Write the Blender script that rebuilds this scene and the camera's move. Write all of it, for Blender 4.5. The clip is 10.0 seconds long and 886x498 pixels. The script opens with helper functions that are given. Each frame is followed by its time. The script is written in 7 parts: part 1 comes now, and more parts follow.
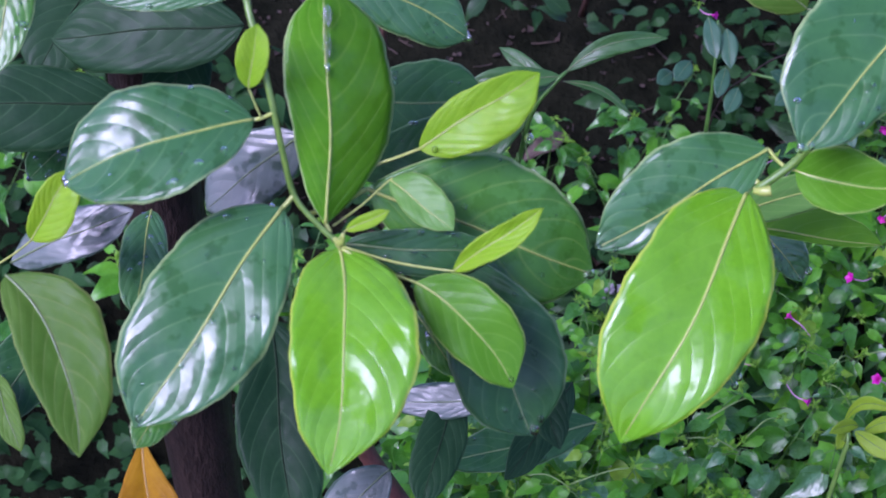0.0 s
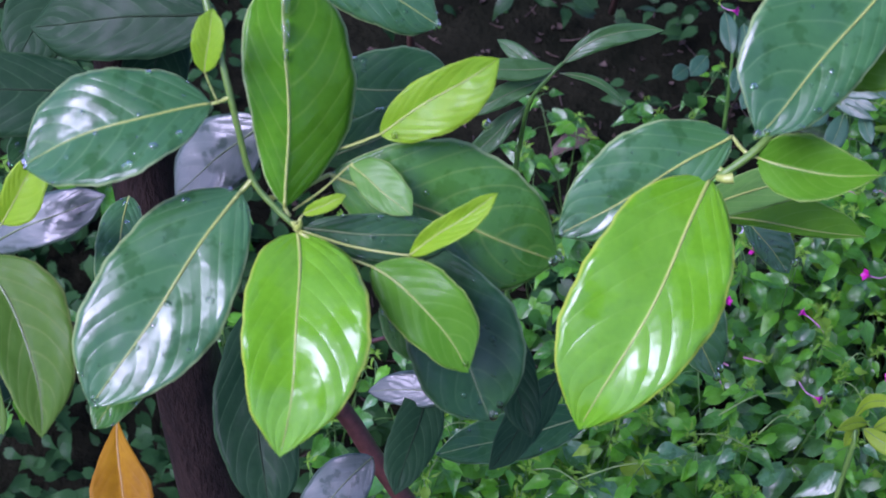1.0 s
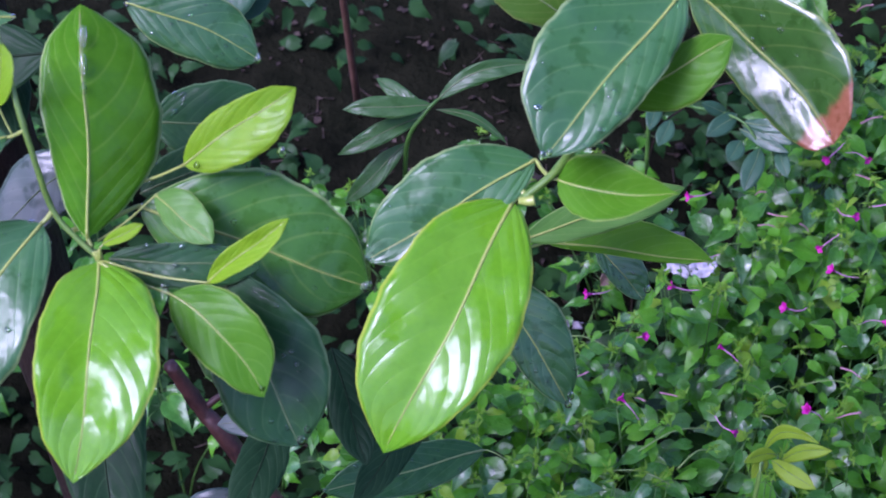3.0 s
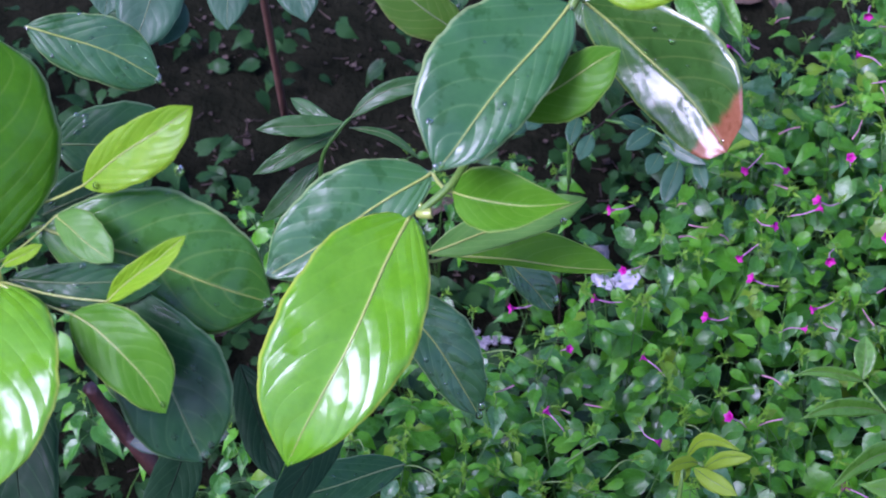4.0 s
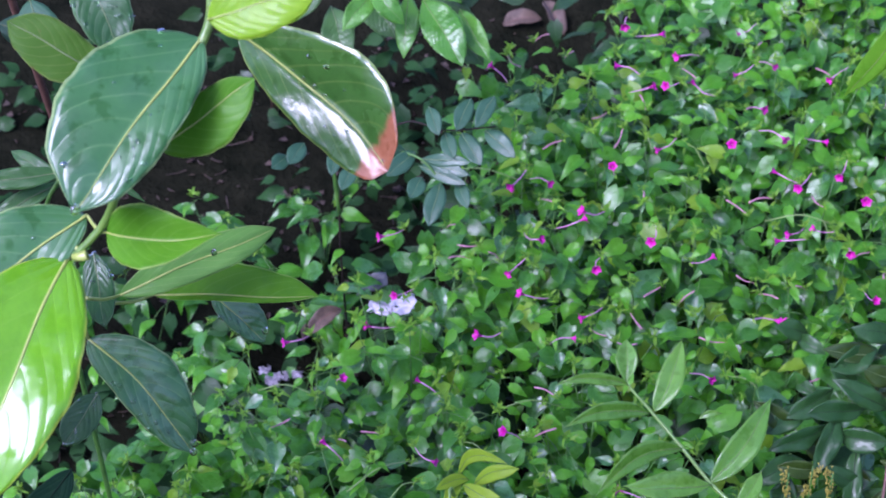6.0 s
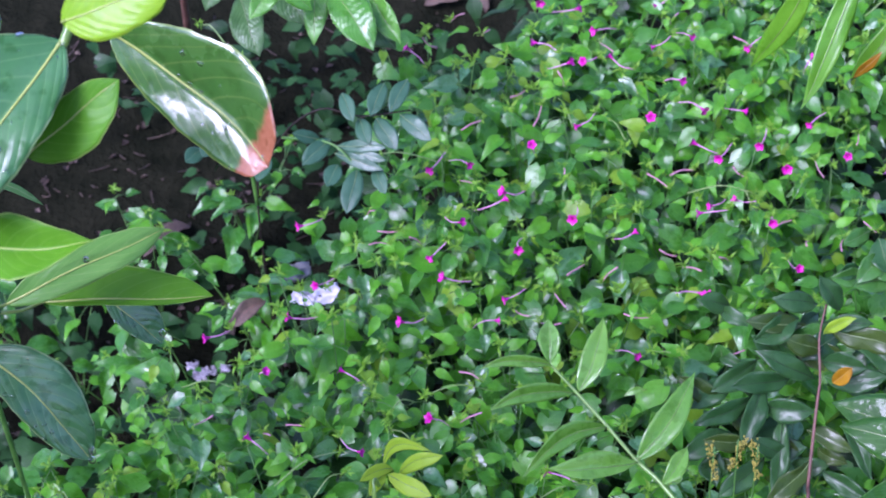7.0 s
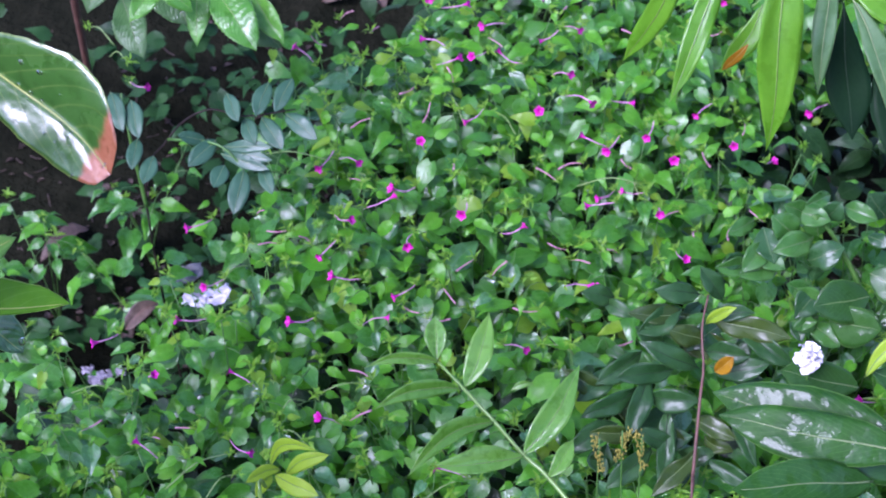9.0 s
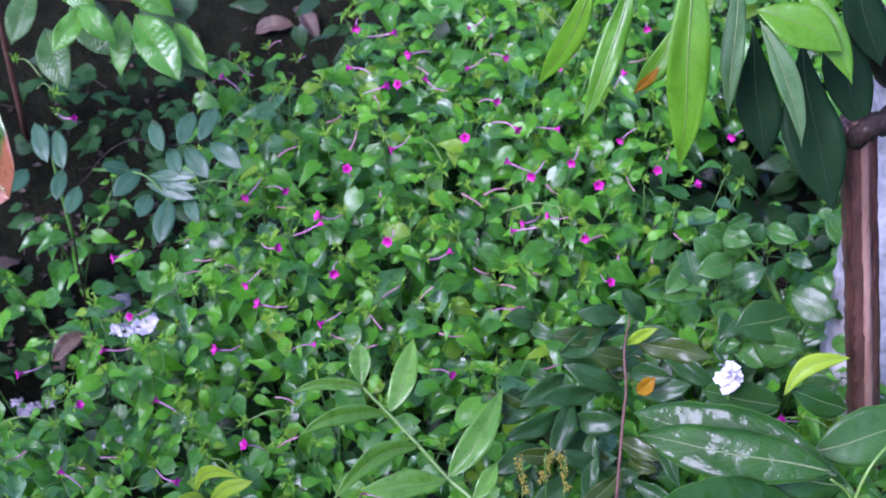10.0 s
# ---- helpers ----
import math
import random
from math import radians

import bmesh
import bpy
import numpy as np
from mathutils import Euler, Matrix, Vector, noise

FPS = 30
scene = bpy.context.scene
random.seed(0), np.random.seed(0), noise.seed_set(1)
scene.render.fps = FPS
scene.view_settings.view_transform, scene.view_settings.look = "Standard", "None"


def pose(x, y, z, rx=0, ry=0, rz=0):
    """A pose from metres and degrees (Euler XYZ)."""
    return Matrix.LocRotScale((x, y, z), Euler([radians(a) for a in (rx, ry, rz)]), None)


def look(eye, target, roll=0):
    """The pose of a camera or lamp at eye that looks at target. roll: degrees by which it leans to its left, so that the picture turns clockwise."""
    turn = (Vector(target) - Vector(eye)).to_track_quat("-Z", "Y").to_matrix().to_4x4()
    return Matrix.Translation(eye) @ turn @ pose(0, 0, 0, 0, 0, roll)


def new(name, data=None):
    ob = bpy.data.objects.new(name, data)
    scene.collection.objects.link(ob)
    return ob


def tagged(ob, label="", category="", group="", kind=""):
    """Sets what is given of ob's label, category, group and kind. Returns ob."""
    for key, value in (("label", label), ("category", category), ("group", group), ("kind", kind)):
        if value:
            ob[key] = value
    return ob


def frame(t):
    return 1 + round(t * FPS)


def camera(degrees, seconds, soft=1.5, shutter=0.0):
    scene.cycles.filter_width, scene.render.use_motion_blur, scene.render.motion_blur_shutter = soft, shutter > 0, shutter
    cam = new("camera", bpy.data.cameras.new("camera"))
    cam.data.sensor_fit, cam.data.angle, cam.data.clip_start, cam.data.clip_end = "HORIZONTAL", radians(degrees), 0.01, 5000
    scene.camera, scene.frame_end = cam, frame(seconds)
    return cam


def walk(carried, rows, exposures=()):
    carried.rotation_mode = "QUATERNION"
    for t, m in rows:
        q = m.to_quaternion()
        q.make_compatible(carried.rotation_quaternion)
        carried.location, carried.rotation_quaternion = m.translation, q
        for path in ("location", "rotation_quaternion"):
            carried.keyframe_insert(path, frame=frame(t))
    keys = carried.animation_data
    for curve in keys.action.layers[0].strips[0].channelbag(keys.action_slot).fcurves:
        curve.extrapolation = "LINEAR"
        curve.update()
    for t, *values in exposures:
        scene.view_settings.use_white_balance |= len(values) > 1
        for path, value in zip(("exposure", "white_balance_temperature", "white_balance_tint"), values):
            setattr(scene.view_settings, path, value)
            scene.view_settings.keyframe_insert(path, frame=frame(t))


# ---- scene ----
EXPO = 1.28
cam = camera(30.0, 10.0, soft=1.7)
cam.data.dof.use_dof, cam.data.dof.focus_distance, cam.data.dof.aperture_fstop = True, 1.4, 16.0
walk(cam, [
    (0, look((0.0639, 0.0161, 1.8754), (0.0741, 1.4586, 0.4901), 3.50)),
    (0.5, look((0.0881, 0.0075, 1.8712), (0.0761, 1.4588, 0.4951), 2.83)),
    (1, look((0.1282, 0.0097, 1.8722), (0.0580, 1.4505, 0.4869), 1.67)),
    (1.5, look((0.1575, 0.0036, 1.8781), (0.0608, 1.4576, 0.5082), 1.34)),
    (2, look((0.1964, -0.0007, 1.8777), (0.0659, 1.4575, 0.5152), 0.08)),
    (2.5, look((0.2326, 0.0019, 1.8713), (0.1046, 1.4667, 0.5156), 0.08)),
    (2.7, look((0.2515, -0.0000, 1.8649), (0.1195, 1.4743, 0.5199), -0.57)),
    (3.8, look((0.2940, -0.0073, 1.8772), (0.2211, 1.4905, 0.5539), -0.31)),
    (4, look((0.3035, -0.0144, 1.8723), (0.2432, 1.4906, 0.5565), -0.49)),
    (4.5, look((0.3254, -0.0184, 1.8656), (0.2870, 1.5015, 0.5662), -0.90)),
    (5, look((0.3666, -0.0210, 1.8726), (0.3763, 1.5091, 0.5847), -0.74)),
    (5.5, look((0.4049, -0.0248, 1.8712), (0.4600, 1.5081, 0.5878), -1.60)),
    (5.7, look((0.4220, -0.0310, 1.8744), (0.4888, 1.5023, 0.5920), -1.56)),
    (7, look((0.4954, -0.0113, 1.8664), (0.6207, 1.4960, 0.5578), -3.19)),
    (7.5, look((0.5083, -0.0079, 1.8635), (0.6653, 1.4990, 0.5578), -2.84)),
    (8, look((0.5138, -0.0082, 1.8741), (0.6808, 1.4828, 0.5516), -3.23)),
    (8.5, look((0.5307, -0.0085, 1.8743), (0.7052, 1.4808, 0.5509), -3.47)),
    (9, look((0.5567, -0.0175, 1.8708), (0.7536, 1.4730, 0.5519), -2.67)),
    (9.5, look((0.5680, -0.0237, 1.8738), (0.7993, 1.4743, 0.5690), -2.26)),
    (10, look((0.5924, -0.0384, 1.8680), (0.8456, 1.4698, 0.5792), -2.12)),
], [(0, EXPO - 0.24, 5235, 52), (2.5, EXPO - 0.25, 5235, 52), (3.8, EXPO - 0.20, 5210, 50), (4.4, EXPO - 0.05, 5200, 49), (5.6, EXPO - 0.03, 5210, 47.5), (7, EXPO + 0.30, 5250, 45), (8.5, EXPO + 0.29, 5275, 45), (10, EXPO + 0.15, 5275, 45)])

# ---- world and sun: a bright overcast, rainy day ----
world = bpy.data.worlds.new("world")
scene.world = world
world.use_nodes = True
wn = world.node_tree
sky = wn.nodes.new("ShaderNodeTexSky")
sky.sky_type, sky.sun_disc = "NISHITA", False
sky.sun_elevation, sky.sun_rotation = radians(48), radians(-132)
sky.air_density, sky.dust_density, sky.ozone_density = 1.0, 2.0, 1.5
wn.nodes["Background"].inputs["Strength"].default_value = 0.11
wn.links.new(sky.outputs[0], wn.nodes["Background"].inputs[0])
sun_data = bpy.data.lights.new("sun", "SUN")
sun_data.energy, sun_data.angle, sun_data.color = 1.8, radians(29), (1.0, 0.98, 0.95)
sun = new("sun", sun_data)
sun.matrix_world = look((-2.6, -1.6, 4.94), (0.4, 1.1, 0.5))

# ---- materials ----
def nodes_of(name):
    m = bpy.data.materials.new(name)
    m.use_nodes = True
    nt = m.node_tree
    return m, nt, nt.nodes["Principled BSDF"]


def node(nt, kind, **values):
    n = nt.nodes.new(kind)
    for key, value in values.items():
        n.inputs[key.replace("_", " ")].default_value = value
    return n


def maths(nt, op, a, b=None, clamp=False):
    n = nt.nodes.new("ShaderNodeMath")
    n.operation, n.use_clamp = op, clamp
    for i, v in enumerate((a, b)):
        if v is None:
            continue
        if isinstance(v, (int, float)):
            n.inputs[i].default_value = v
        else:
            nt.links.new(v, n.inputs[i])
    return n.outputs[0]


def ramp(nt, fac, stops):
    n = nt.nodes.new("ShaderNodeValToRGB")
    el = n.color_ramp.elements
    while len(el) < len(stops):
        el.new(0.5)
    for e, (p, c) in zip(el, stops):
        e.position, e.color = p, (*c, 1) if len(c) == 3 else c
    nt.links.new(fac, n.inputs[0])
    return n.outputs[0]


def mix(nt, fac, a, b, blend="MIX"):
    n = nt.nodes.new("ShaderNodeMix")
    n.data_type, n.blend_type = "RGBA", blend
    for sock, v in ((n.inputs[0], fac), (n.inputs[6], a), (n.inputs[7], b)):
        if isinstance(v, (int, float)):
            sock.default_value = v
        elif isinstance(v, tuple):
            sock.default_value = (*v, 1)
        else:
            nt.links.new(v, sock)
    return n.outputs[2]


def noise_tex(nt, vec, scale, detail=3.0, rough=0.55):
    n = node(nt, "ShaderNodeTexNoise", Scale=scale, Detail=detail, Roughness=rough)
    nt.links.new(vec, n.inputs["Vector"])
    return n.outputs[0]


def smooth(nt, x, lo, hi):
    n = nt.nodes.new("ShaderNodeMapRange")
    n.interpolation_type = "SMOOTHSTEP"
    nt.links.new(x, n.inputs[0])
    n.inputs[1].default_value, n.inputs[2].default_value = lo, hi
    return n.outputs[0]


def blade_material(name, low, high, vein, rough=0.22, glow=0.3, veins=7.0, rim=None, vein_mix=0.38, relief=0.22, scorch=False, wet=0.5, fleck=0.0, crinkle=0.0, spec=0.36, patchy=0.85, film_at=(0.40, 0.62, 34.0), puddle=0.22, gain=0.78):
    """A leaf blade: mottled green with side veins that sweep to the tip, a paler rim, a waxy wet gloss and some light passing through."""
    low, high, vein, rim = (tuple(gain * k for k in q) for q in (low, high, vein, rim or vein))
    m, nt, bsdf = nodes_of(name)
    uv = nt.nodes.new("ShaderNodeUVMap")
    uv.uv_map = "UVMap"
    sep = nt.nodes.new("ShaderNodeSeparateXYZ")
    nt.links.new(uv.outputs[0], sep.inputs[0])
    u, v = sep.outputs[0], sep.outputs[1]
    geo = nt.nodes.new("ShaderNodeTexCoord").outputs["Object"]
    info = nt.nodes.new("ShaderNodeObjectInfo").outputs["Random"]
    info = maths(nt, "FRACT", maths(nt, "ADD", info, nt.nodes.new("ShaderNodeNewGeometry").outputs["Random Per Island"]))
    off = maths(nt, "SUBTRACT", v, 0.5)
    side = maths(nt, "MULTIPLY", maths(nt, "ABSOLUTE", off), 2.0)
    hand = maths(nt, "MULTIPLY", maths(nt, "GREATER_THAN", off, 0.0), 0.45)
    sweep = maths(nt, "MULTIPLY", maths(nt, "POWER", side, 1.5), 0.40)
    wob = maths(nt, "MULTIPLY", noise_tex(nt, geo, 18.0), 0.05)
    s = maths(nt, "SUBTRACT", maths(nt, "ADD", u, maths(nt, "SUBTRACT", wob, 0.025)), sweep)
    cell = maths(nt, "FRACT", maths(nt, "ADD", maths(nt, "MULTIPLY", s, veins), maths(nt, "ADD", hand, 5.0)))
    near = maths(nt, "MULTIPLY", maths(nt, "ABSOLUTE", maths(nt, "SUBTRACT", cell, 0.5)), 2.0)
    line = smooth(nt, near, 0.80, 1.0)
    rib = maths(nt, "SUBTRACT", 1.0, smooth(nt, side, 0.0, 0.06))
    big = noise_tex(nt, geo, 22.0, 4.0)
    fine = noise_tex(nt, geo, 260.0, 3.0)
    tone = maths(nt, "ADD", maths(nt, "MULTIPLY", big, 0.75), maths(nt, "MULTIPLY", fine, 0.25))
    tone = maths(nt, "ADD", tone, maths(nt, "MULTIPLY", maths(nt, "SUBTRACT", info, 0.5), 0.22))
    col = ramp(nt, tone, [(0.32, low), (0.68, high)])
    col = mix(nt, maths(nt, "MULTIPLY", line, vein_mix), col, vein)
    col = mix(nt, maths(nt, "MULTIPLY", rib, 0.8), col, vein)
    col = mix(nt, maths(nt, "MULTIPLY", smooth(nt, side, 0.94, 0.985), 0.8), col, rim or vein)
    if fleck:
        spots = smooth(nt, noise_tex(nt, geo, 130.0, 2.0), 0.72, 0.78)
        col = mix(nt, maths(nt, "MULTIPLY", spots, fleck), col, (0.12, 0.06, 0.02))
    if scorch:
        edge = maths(nt, "ADD", u, maths(nt, "MULTIPLY", maths(nt, "SUBTRACT", noise_tex(nt, geo, 60.0), 0.5), 0.10))
        edge = maths(nt, "ADD", edge, maths(nt, "MULTIPLY", off, -0.05))
        burn = smooth(nt, edge, 0.845, 0.885)
        col = mix(nt, burn, col, mix(nt, fine, (0.30, 0.085, 0.025), (0.50, 0.22, 0.11)))
    pool = smooth(nt, noise_tex(nt, geo, 74.0, 4.0), 0.53, 0.62)
    dry = maths(nt, "SUBTRACT", 1.0, maths(nt, "MULTIPLY", pool, min(1.0, wet * 1.4) * 0.75))
    col = mix(nt, maths(nt, "MULTIPLY", pool, min(1.0, wet * 1.4) * puddle), col, (0.0, 0.01, 0.0))
    nt.links.new(col, bsdf.inputs["Base Color"])
    nt.links.new(maths(nt, "MULTIPLY", dry, spec), bsdf.inputs["Specular IOR Level"])
    r = maths(nt, "ADD", rough, maths(nt, "MULTIPLY", maths(nt, "SUBTRACT", big, 0.5), 0.25), True)
    nt.links.new(r, bsdf.inputs["Roughness"])
    bsdf.inputs["IOR"].default_value = 1.55
    bsdf.inputs["Coat IOR"].default_value = 1.6
    film = smooth(nt, noise_tex(nt, geo, film_at[2], 3.0), film_at[0], film_at[1])
    nt.links.new(maths(nt, "MULTIPLY", maths(nt, "ADD", maths(nt, "MULTIPLY", film, patchy), 1 - patchy), wet), bsdf.inputs["Coat Weight"])
    bsdf.inputs["Coat Roughness"].default_value = 0.17
    hollow = maths(nt, "SUBTRACT", maths(nt, "POWER", maths(nt, "SUBTRACT", 1.0, near), 0.6), maths(nt, "MULTIPLY", rib, 0.3))
    height = maths(nt, "ADD", maths(nt, "MULTIPLY", hollow, relief), maths(nt, "ADD", maths(nt, "MULTIPLY", fine, 0.12), maths(nt, "MULTIPLY", film, 0.18)))
    if crinkle:
        height = maths(nt, "ADD", height, maths(nt, "MULTIPLY", noise_tex(nt, geo, 42.0, 3.0), crinkle))
    bump = node(nt, "ShaderNodeBump", Strength=0.55, Distance=0.0016)
    nt.links.new(height, bump.inputs["Height"])
    nt.links.new(bump.outputs[0], bsdf.inputs["Normal"])
    nt.links.new(bump.outputs[0], bsdf.inputs["Coat Normal"])
    thru = nt.nodes.new("ShaderNodeBsdfTranslucent")
    nt.links.new(mix(nt, 0.6, col, high), thru.inputs["Color"])
    both = nt.nodes.new("ShaderNodeMixShader")
    both.inputs[0].default_value = glow
    nt.links.new(bsdf.outputs[0], both.inputs[1])
    nt.links.new(thru.outputs[0], both.inputs[2])
    nt.links.new(both.outputs[0], nt.nodes["Material Output"].inputs[0])
    return m


def plain_material(name, low, high, scale, rough=0.5, bump=0.4, depth=0.002, coat=0.0, stretch=None, spec=0.5):
    low, high = (tuple(0.78 * k for k in q) for q in (low, high))
    m, nt, bsdf = nodes_of(name)
    vec = nt.nodes.new("ShaderNodeTexCoord").outputs["Object"]
    if stretch:
        mp = nt.nodes.new("ShaderNodeMapping")
        mp.inputs["Scale"].default_value = stretch
        nt.links.new(vec, mp.inputs[0])
        vec = mp.outputs[0]
    a, b = noise_tex(nt, vec, scale, 5.0, 0.6), noise_tex(nt, vec, scale * 6, 4.0, 0.6)
    t = maths(nt, "ADD", maths(nt, "MULTIPLY", a, 0.65), maths(nt, "MULTIPLY", b, 0.35))
    nt.links.new(ramp(nt, t, [(0.35, low), (0.65, high)]), bsdf.inputs["Base Color"])
    bsdf.inputs["Roughness"].default_value = rough
    bsdf.inputs["Specular IOR Level"].default_value = spec
    bsdf.inputs["Coat Weight"].default_value = coat
    bsdf.inputs["Coat Roughness"].default_value = 0.15
    bp = node(nt, "ShaderNodeBump", Strength=bump, Distance=depth)
    nt.links.new(t, bp.inputs["Height"])
    nt.links.new(bp.outputs[0], bsdf.inputs["Normal"])
    return m


LEAF_LIME = blade_material("lime_leaf", (0.110, 0.345, 0.005), (0.175, 0.465, 0.007), (0.26, 0.54, 0.04), 0.30, 0.25, rim=(0.46, 0.60, 0.06), relief=0.4, wet=0.9, puddle=0.05, spec=0.07, vein_mix=0.14, patchy=0.97, film_at=(0.37, 0.48, 24.0), gain=0.92)
LEAF_MID = blade_material("green_leaf", (0.040, 0.165, 0.016), (0.072, 0.24, 0.024), (0.20, 0.36, 0.06), 0.30, 0.24, wet=0.5, spec=0.3, rim=(0.42, 0.58, 0.20), gain=0.96)
LEAF_FRESH = blade_material("fresh_leaf", (0.078, 0.27, 0.008), (0.125, 0.36, 0.011), (0.20, 0.44, 0.05), 0.42, 0.3, wet=0.12, rim=(0.40, 0.58, 0.12), spec=0.1, relief=0.12, gain=0.84)
LEAF_DEEP = blade_material("deep_green_leaf", (0.036, 0.138, 0.034), (0.060, 0.200, 0.050), (0.14, 0.30, 0.09), 0.34, 0.22, relief=0.35, wet=0.68, spec=0.34, vein_mix=0.32, rim=(0.32, 0.46, 0.16), fleck=0.2, film_at=(0.40, 0.56, 28.0), gain=0.96)
LEAF_DARK = blade_material("dark_leaf", (0.017, 0.078, 0.020), (0.032, 0.116, 0.028), (0.07, 0.16, 0.05), 0.38, 0.15, vein_mix=0.35, fleck=0.2, wet=0.3, spec=0.2, rim=(0.16, 0.27, 0.12), gain=0.9)
LEAF_MIRROR = blade_material("wet_dark_leaf", (0.03, 0.075, 0.045), (0.05, 0.11, 0.06), (0.10, 0.17, 0.10), 0.5, 0.12, vein_mix=0.3, wet=0.65, crinkle=0.05, relief=0.12, spec=0.8, patchy=0.3)
# jackfruit leaf lying in shade: the shade is put into a darker green
LEAF_SHADED = blade_material("shaded_leaf", (0.011, 0.046, 0.016), (0.024, 0.075, 0.026), (0.05, 0.115, 0.045), 0.5, 0.10, vein_mix=0.5, wet=0.05, spec=0.08, relief=0.3)
LEAF_OLIVE = blade_material("olive_leaf", (0.07, 0.18, 0.016), (0.115, 0.24, 0.028), (0.24, 0.32, 0.08), 0.5, 0.40, vein_mix=0.3, fleck=0.5, wet=0.08, spec=0.12, gain=0.96)
LEAF_PALE = blade_material("pale_leaf", (0.10, 0.27, 0.04), (0.15, 0.34, 0.06), (0.30, 0.44, 0.12), 0.36, 0.3, vein_mix=0.25, wet=0.1, spec=0.15, relief=0.1, gain=0.96)
LEAF_YELLOW = blade_material("yellow_leaf", (0.20, 0.43, 0.004), (0.31, 0.54, 0.007), (0.38, 0.58, 0.04), 0.42, 0.40, vein_mix=0.35, wet=0.25, spec=0.16, relief=0.25, gain=0.96)
LEAF_VIVID = blade_material("vivid_leaf", (0.066, 0.25, 0.004), (0.11, 0.34, 0.006), (0.30, 0.50, 0.06), 0.34, 0.2, wet=0.4, rim=(0.50, 0.64, 0.24), spec=0.08, puddle=0.1, vein_mix=0.25, gain=0.96)
LEAF_ORANGE = blade_material("orange_leaf", (0.24, 0.10, 0.003), (0.48, 0.26, 0.004), (0.40, 0.20, 0.02), 0.5, 0.30, vein_mix=0.5, fleck=0.9, wet=0.05, spec=0.08)
LEAF_SCORCHED = blade_material("scorched_leaf", (0.045, 0.15, 0.02), (0.075, 0.21, 0.03), (0.28, 0.40, 0.08), 0.26, 0.25, spec=0.6, scorch=True, wet=1.0, relief=0.05, vein_mix=0.25, crinkle=0.35, patchy=0.2, gain=0.96)
SHOOT = plain_material("green_shoot", (0.10, 0.22, 0.03), (0.20, 0.34, 0.05), 90.0, 0.35, 0.3, 0.0008, 0.4)
RIB = plain_material("yellow_rib", (0.34, 0.44, 0.07), (0.46, 0.54, 0.12), 160.0, 0.35, 0.2, 0.0005, 0.3)
RIB_DULL = plain_material("dull_rib", (0.12, 0.20, 0.06), (0.20, 0.28, 0.10), 160.0, 0.4, 0.2, 0.0005, 0.3)
RIB_DARK = plain_material("dark_rib", (0.015, 0.035, 0.015), (0.03, 0.06, 0.025), 160.0, 0.6, 0.2, 0.0005, 0.0, spec=0.1)
RIB_ORANGE = plain_material("orange_rib", (0.42, 0.24, 0.04), (0.5, 0.32, 0.06), 160.0, 0.4, 0.2, 0.0005, 0.2)
BARK = plain_material("dark_bark", (0.010, 0.008, 0.006), (0.050, 0.032, 0.023), 42.0, 0.7, 1.0, 0.010, 0.1, (1, 1, 0.35), spec=0.2)
SOIL = plain_material("wet_soil", (0.007, 0.009, 0.005), (0.020, 0.021, 0.012), 16.0, 0.95, 1.0, 0.02, 0.0, spec=0.01)


# ---- mesh helpers ----
def mesh_of(name, verts, faces, material, uvs=None, shade=True):
    me = bpy.data.meshes.new(name)
    me.from_pydata([tuple(p) for p in verts], [], faces)
    if uvs is not None:
        layer = me.uv_layers.new(name="UVMap")
        idx = np.empty(len(me.loops), dtype=np.int32)
        me.loops.foreach_get("vertex_index", idx)
        layer.data.foreach_set("uv", np.asarray(uvs, dtype=np.float32)[idx].ravel())
    if shade:
        me.polygons.foreach_set("use_smooth", [True] * len(me.polygons))
    me.materials.append(material)
    me.update()
    return me


def child(name, mesh, parent, place=None, label=""):
    ob = new(name, mesh)
    ob.parent = parent
    if place is not None:
        ob.matrix_basis = place
    return tagged(ob, label)


def spline(points, steps):
    """A smooth run of points through the given ones."""
    p = [Vector(q) for q in points]
    p = [p[0] * 2 - p[1]] + p + [p[-1] * 2 - p[-2]]
    run = []
    for i in range(1, len(p) - 2):
        for k in range(steps):
            t = k / steps
            run.append(0.5 * (2 * p[i] + (p[i + 1] - p[i - 1]) * t + (2 * p[i - 1] - 5 * p[i] + 4 * p[i + 1] - p[i + 2]) * t * t + (3 * p[i] - p[i - 1] - 3 * p[i + 1] + p[i + 2]) * t ** 3))
    return run + [p[-2]]


def tube(run, r0, r1, sides=7, knots=0.0, seed=0):
    """Verts and faces of a tapered round stem along a run of points, closed at its ends."""
    rnd = random.Random(seed)
    verts, faces, n = [], [], len(run)
    ref = Vector((0.3, 0.2, 0.9)).normalized()
    for i, p in enumerate(run):
        d = (run[min(i + 1, n - 1)] - run[max(i - 1, 0)]).normalized()
        a = d.cross(ref)
        a = a.normalized() if a.length > 1e-4 else d.orthogonal().normalized()
        b = d.cross(a)
        r = r0 + (r1 - r0) * i / max(n - 1, 1)
        for k in range(sides):
            w = 2 * math.pi * k / sides
            verts.append(p + (a * math.cos(w) + b * math.sin(w)) * r * (1 + knots * rnd.uniform(-1, 1)))
    for i in range(n - 1):
        for k in range(sides):
            k2 = (k + 1) % sides
            faces.append((i * sides + k, i * sides + k2, (i + 1) * sides + k2, (i + 1) * sides + k))
    faces.append(tuple(range(sides))[::-1])
    faces.append(tuple((n - 1) * sides + k for k in range(sides)))
    return verts, faces


def joined(chunks):
    verts, faces = [], []
    for v, f in chunks:
        k = len(verts)
        verts += v
        faces += [tuple(i + k for i in q) for q in f]
    return verts, faces


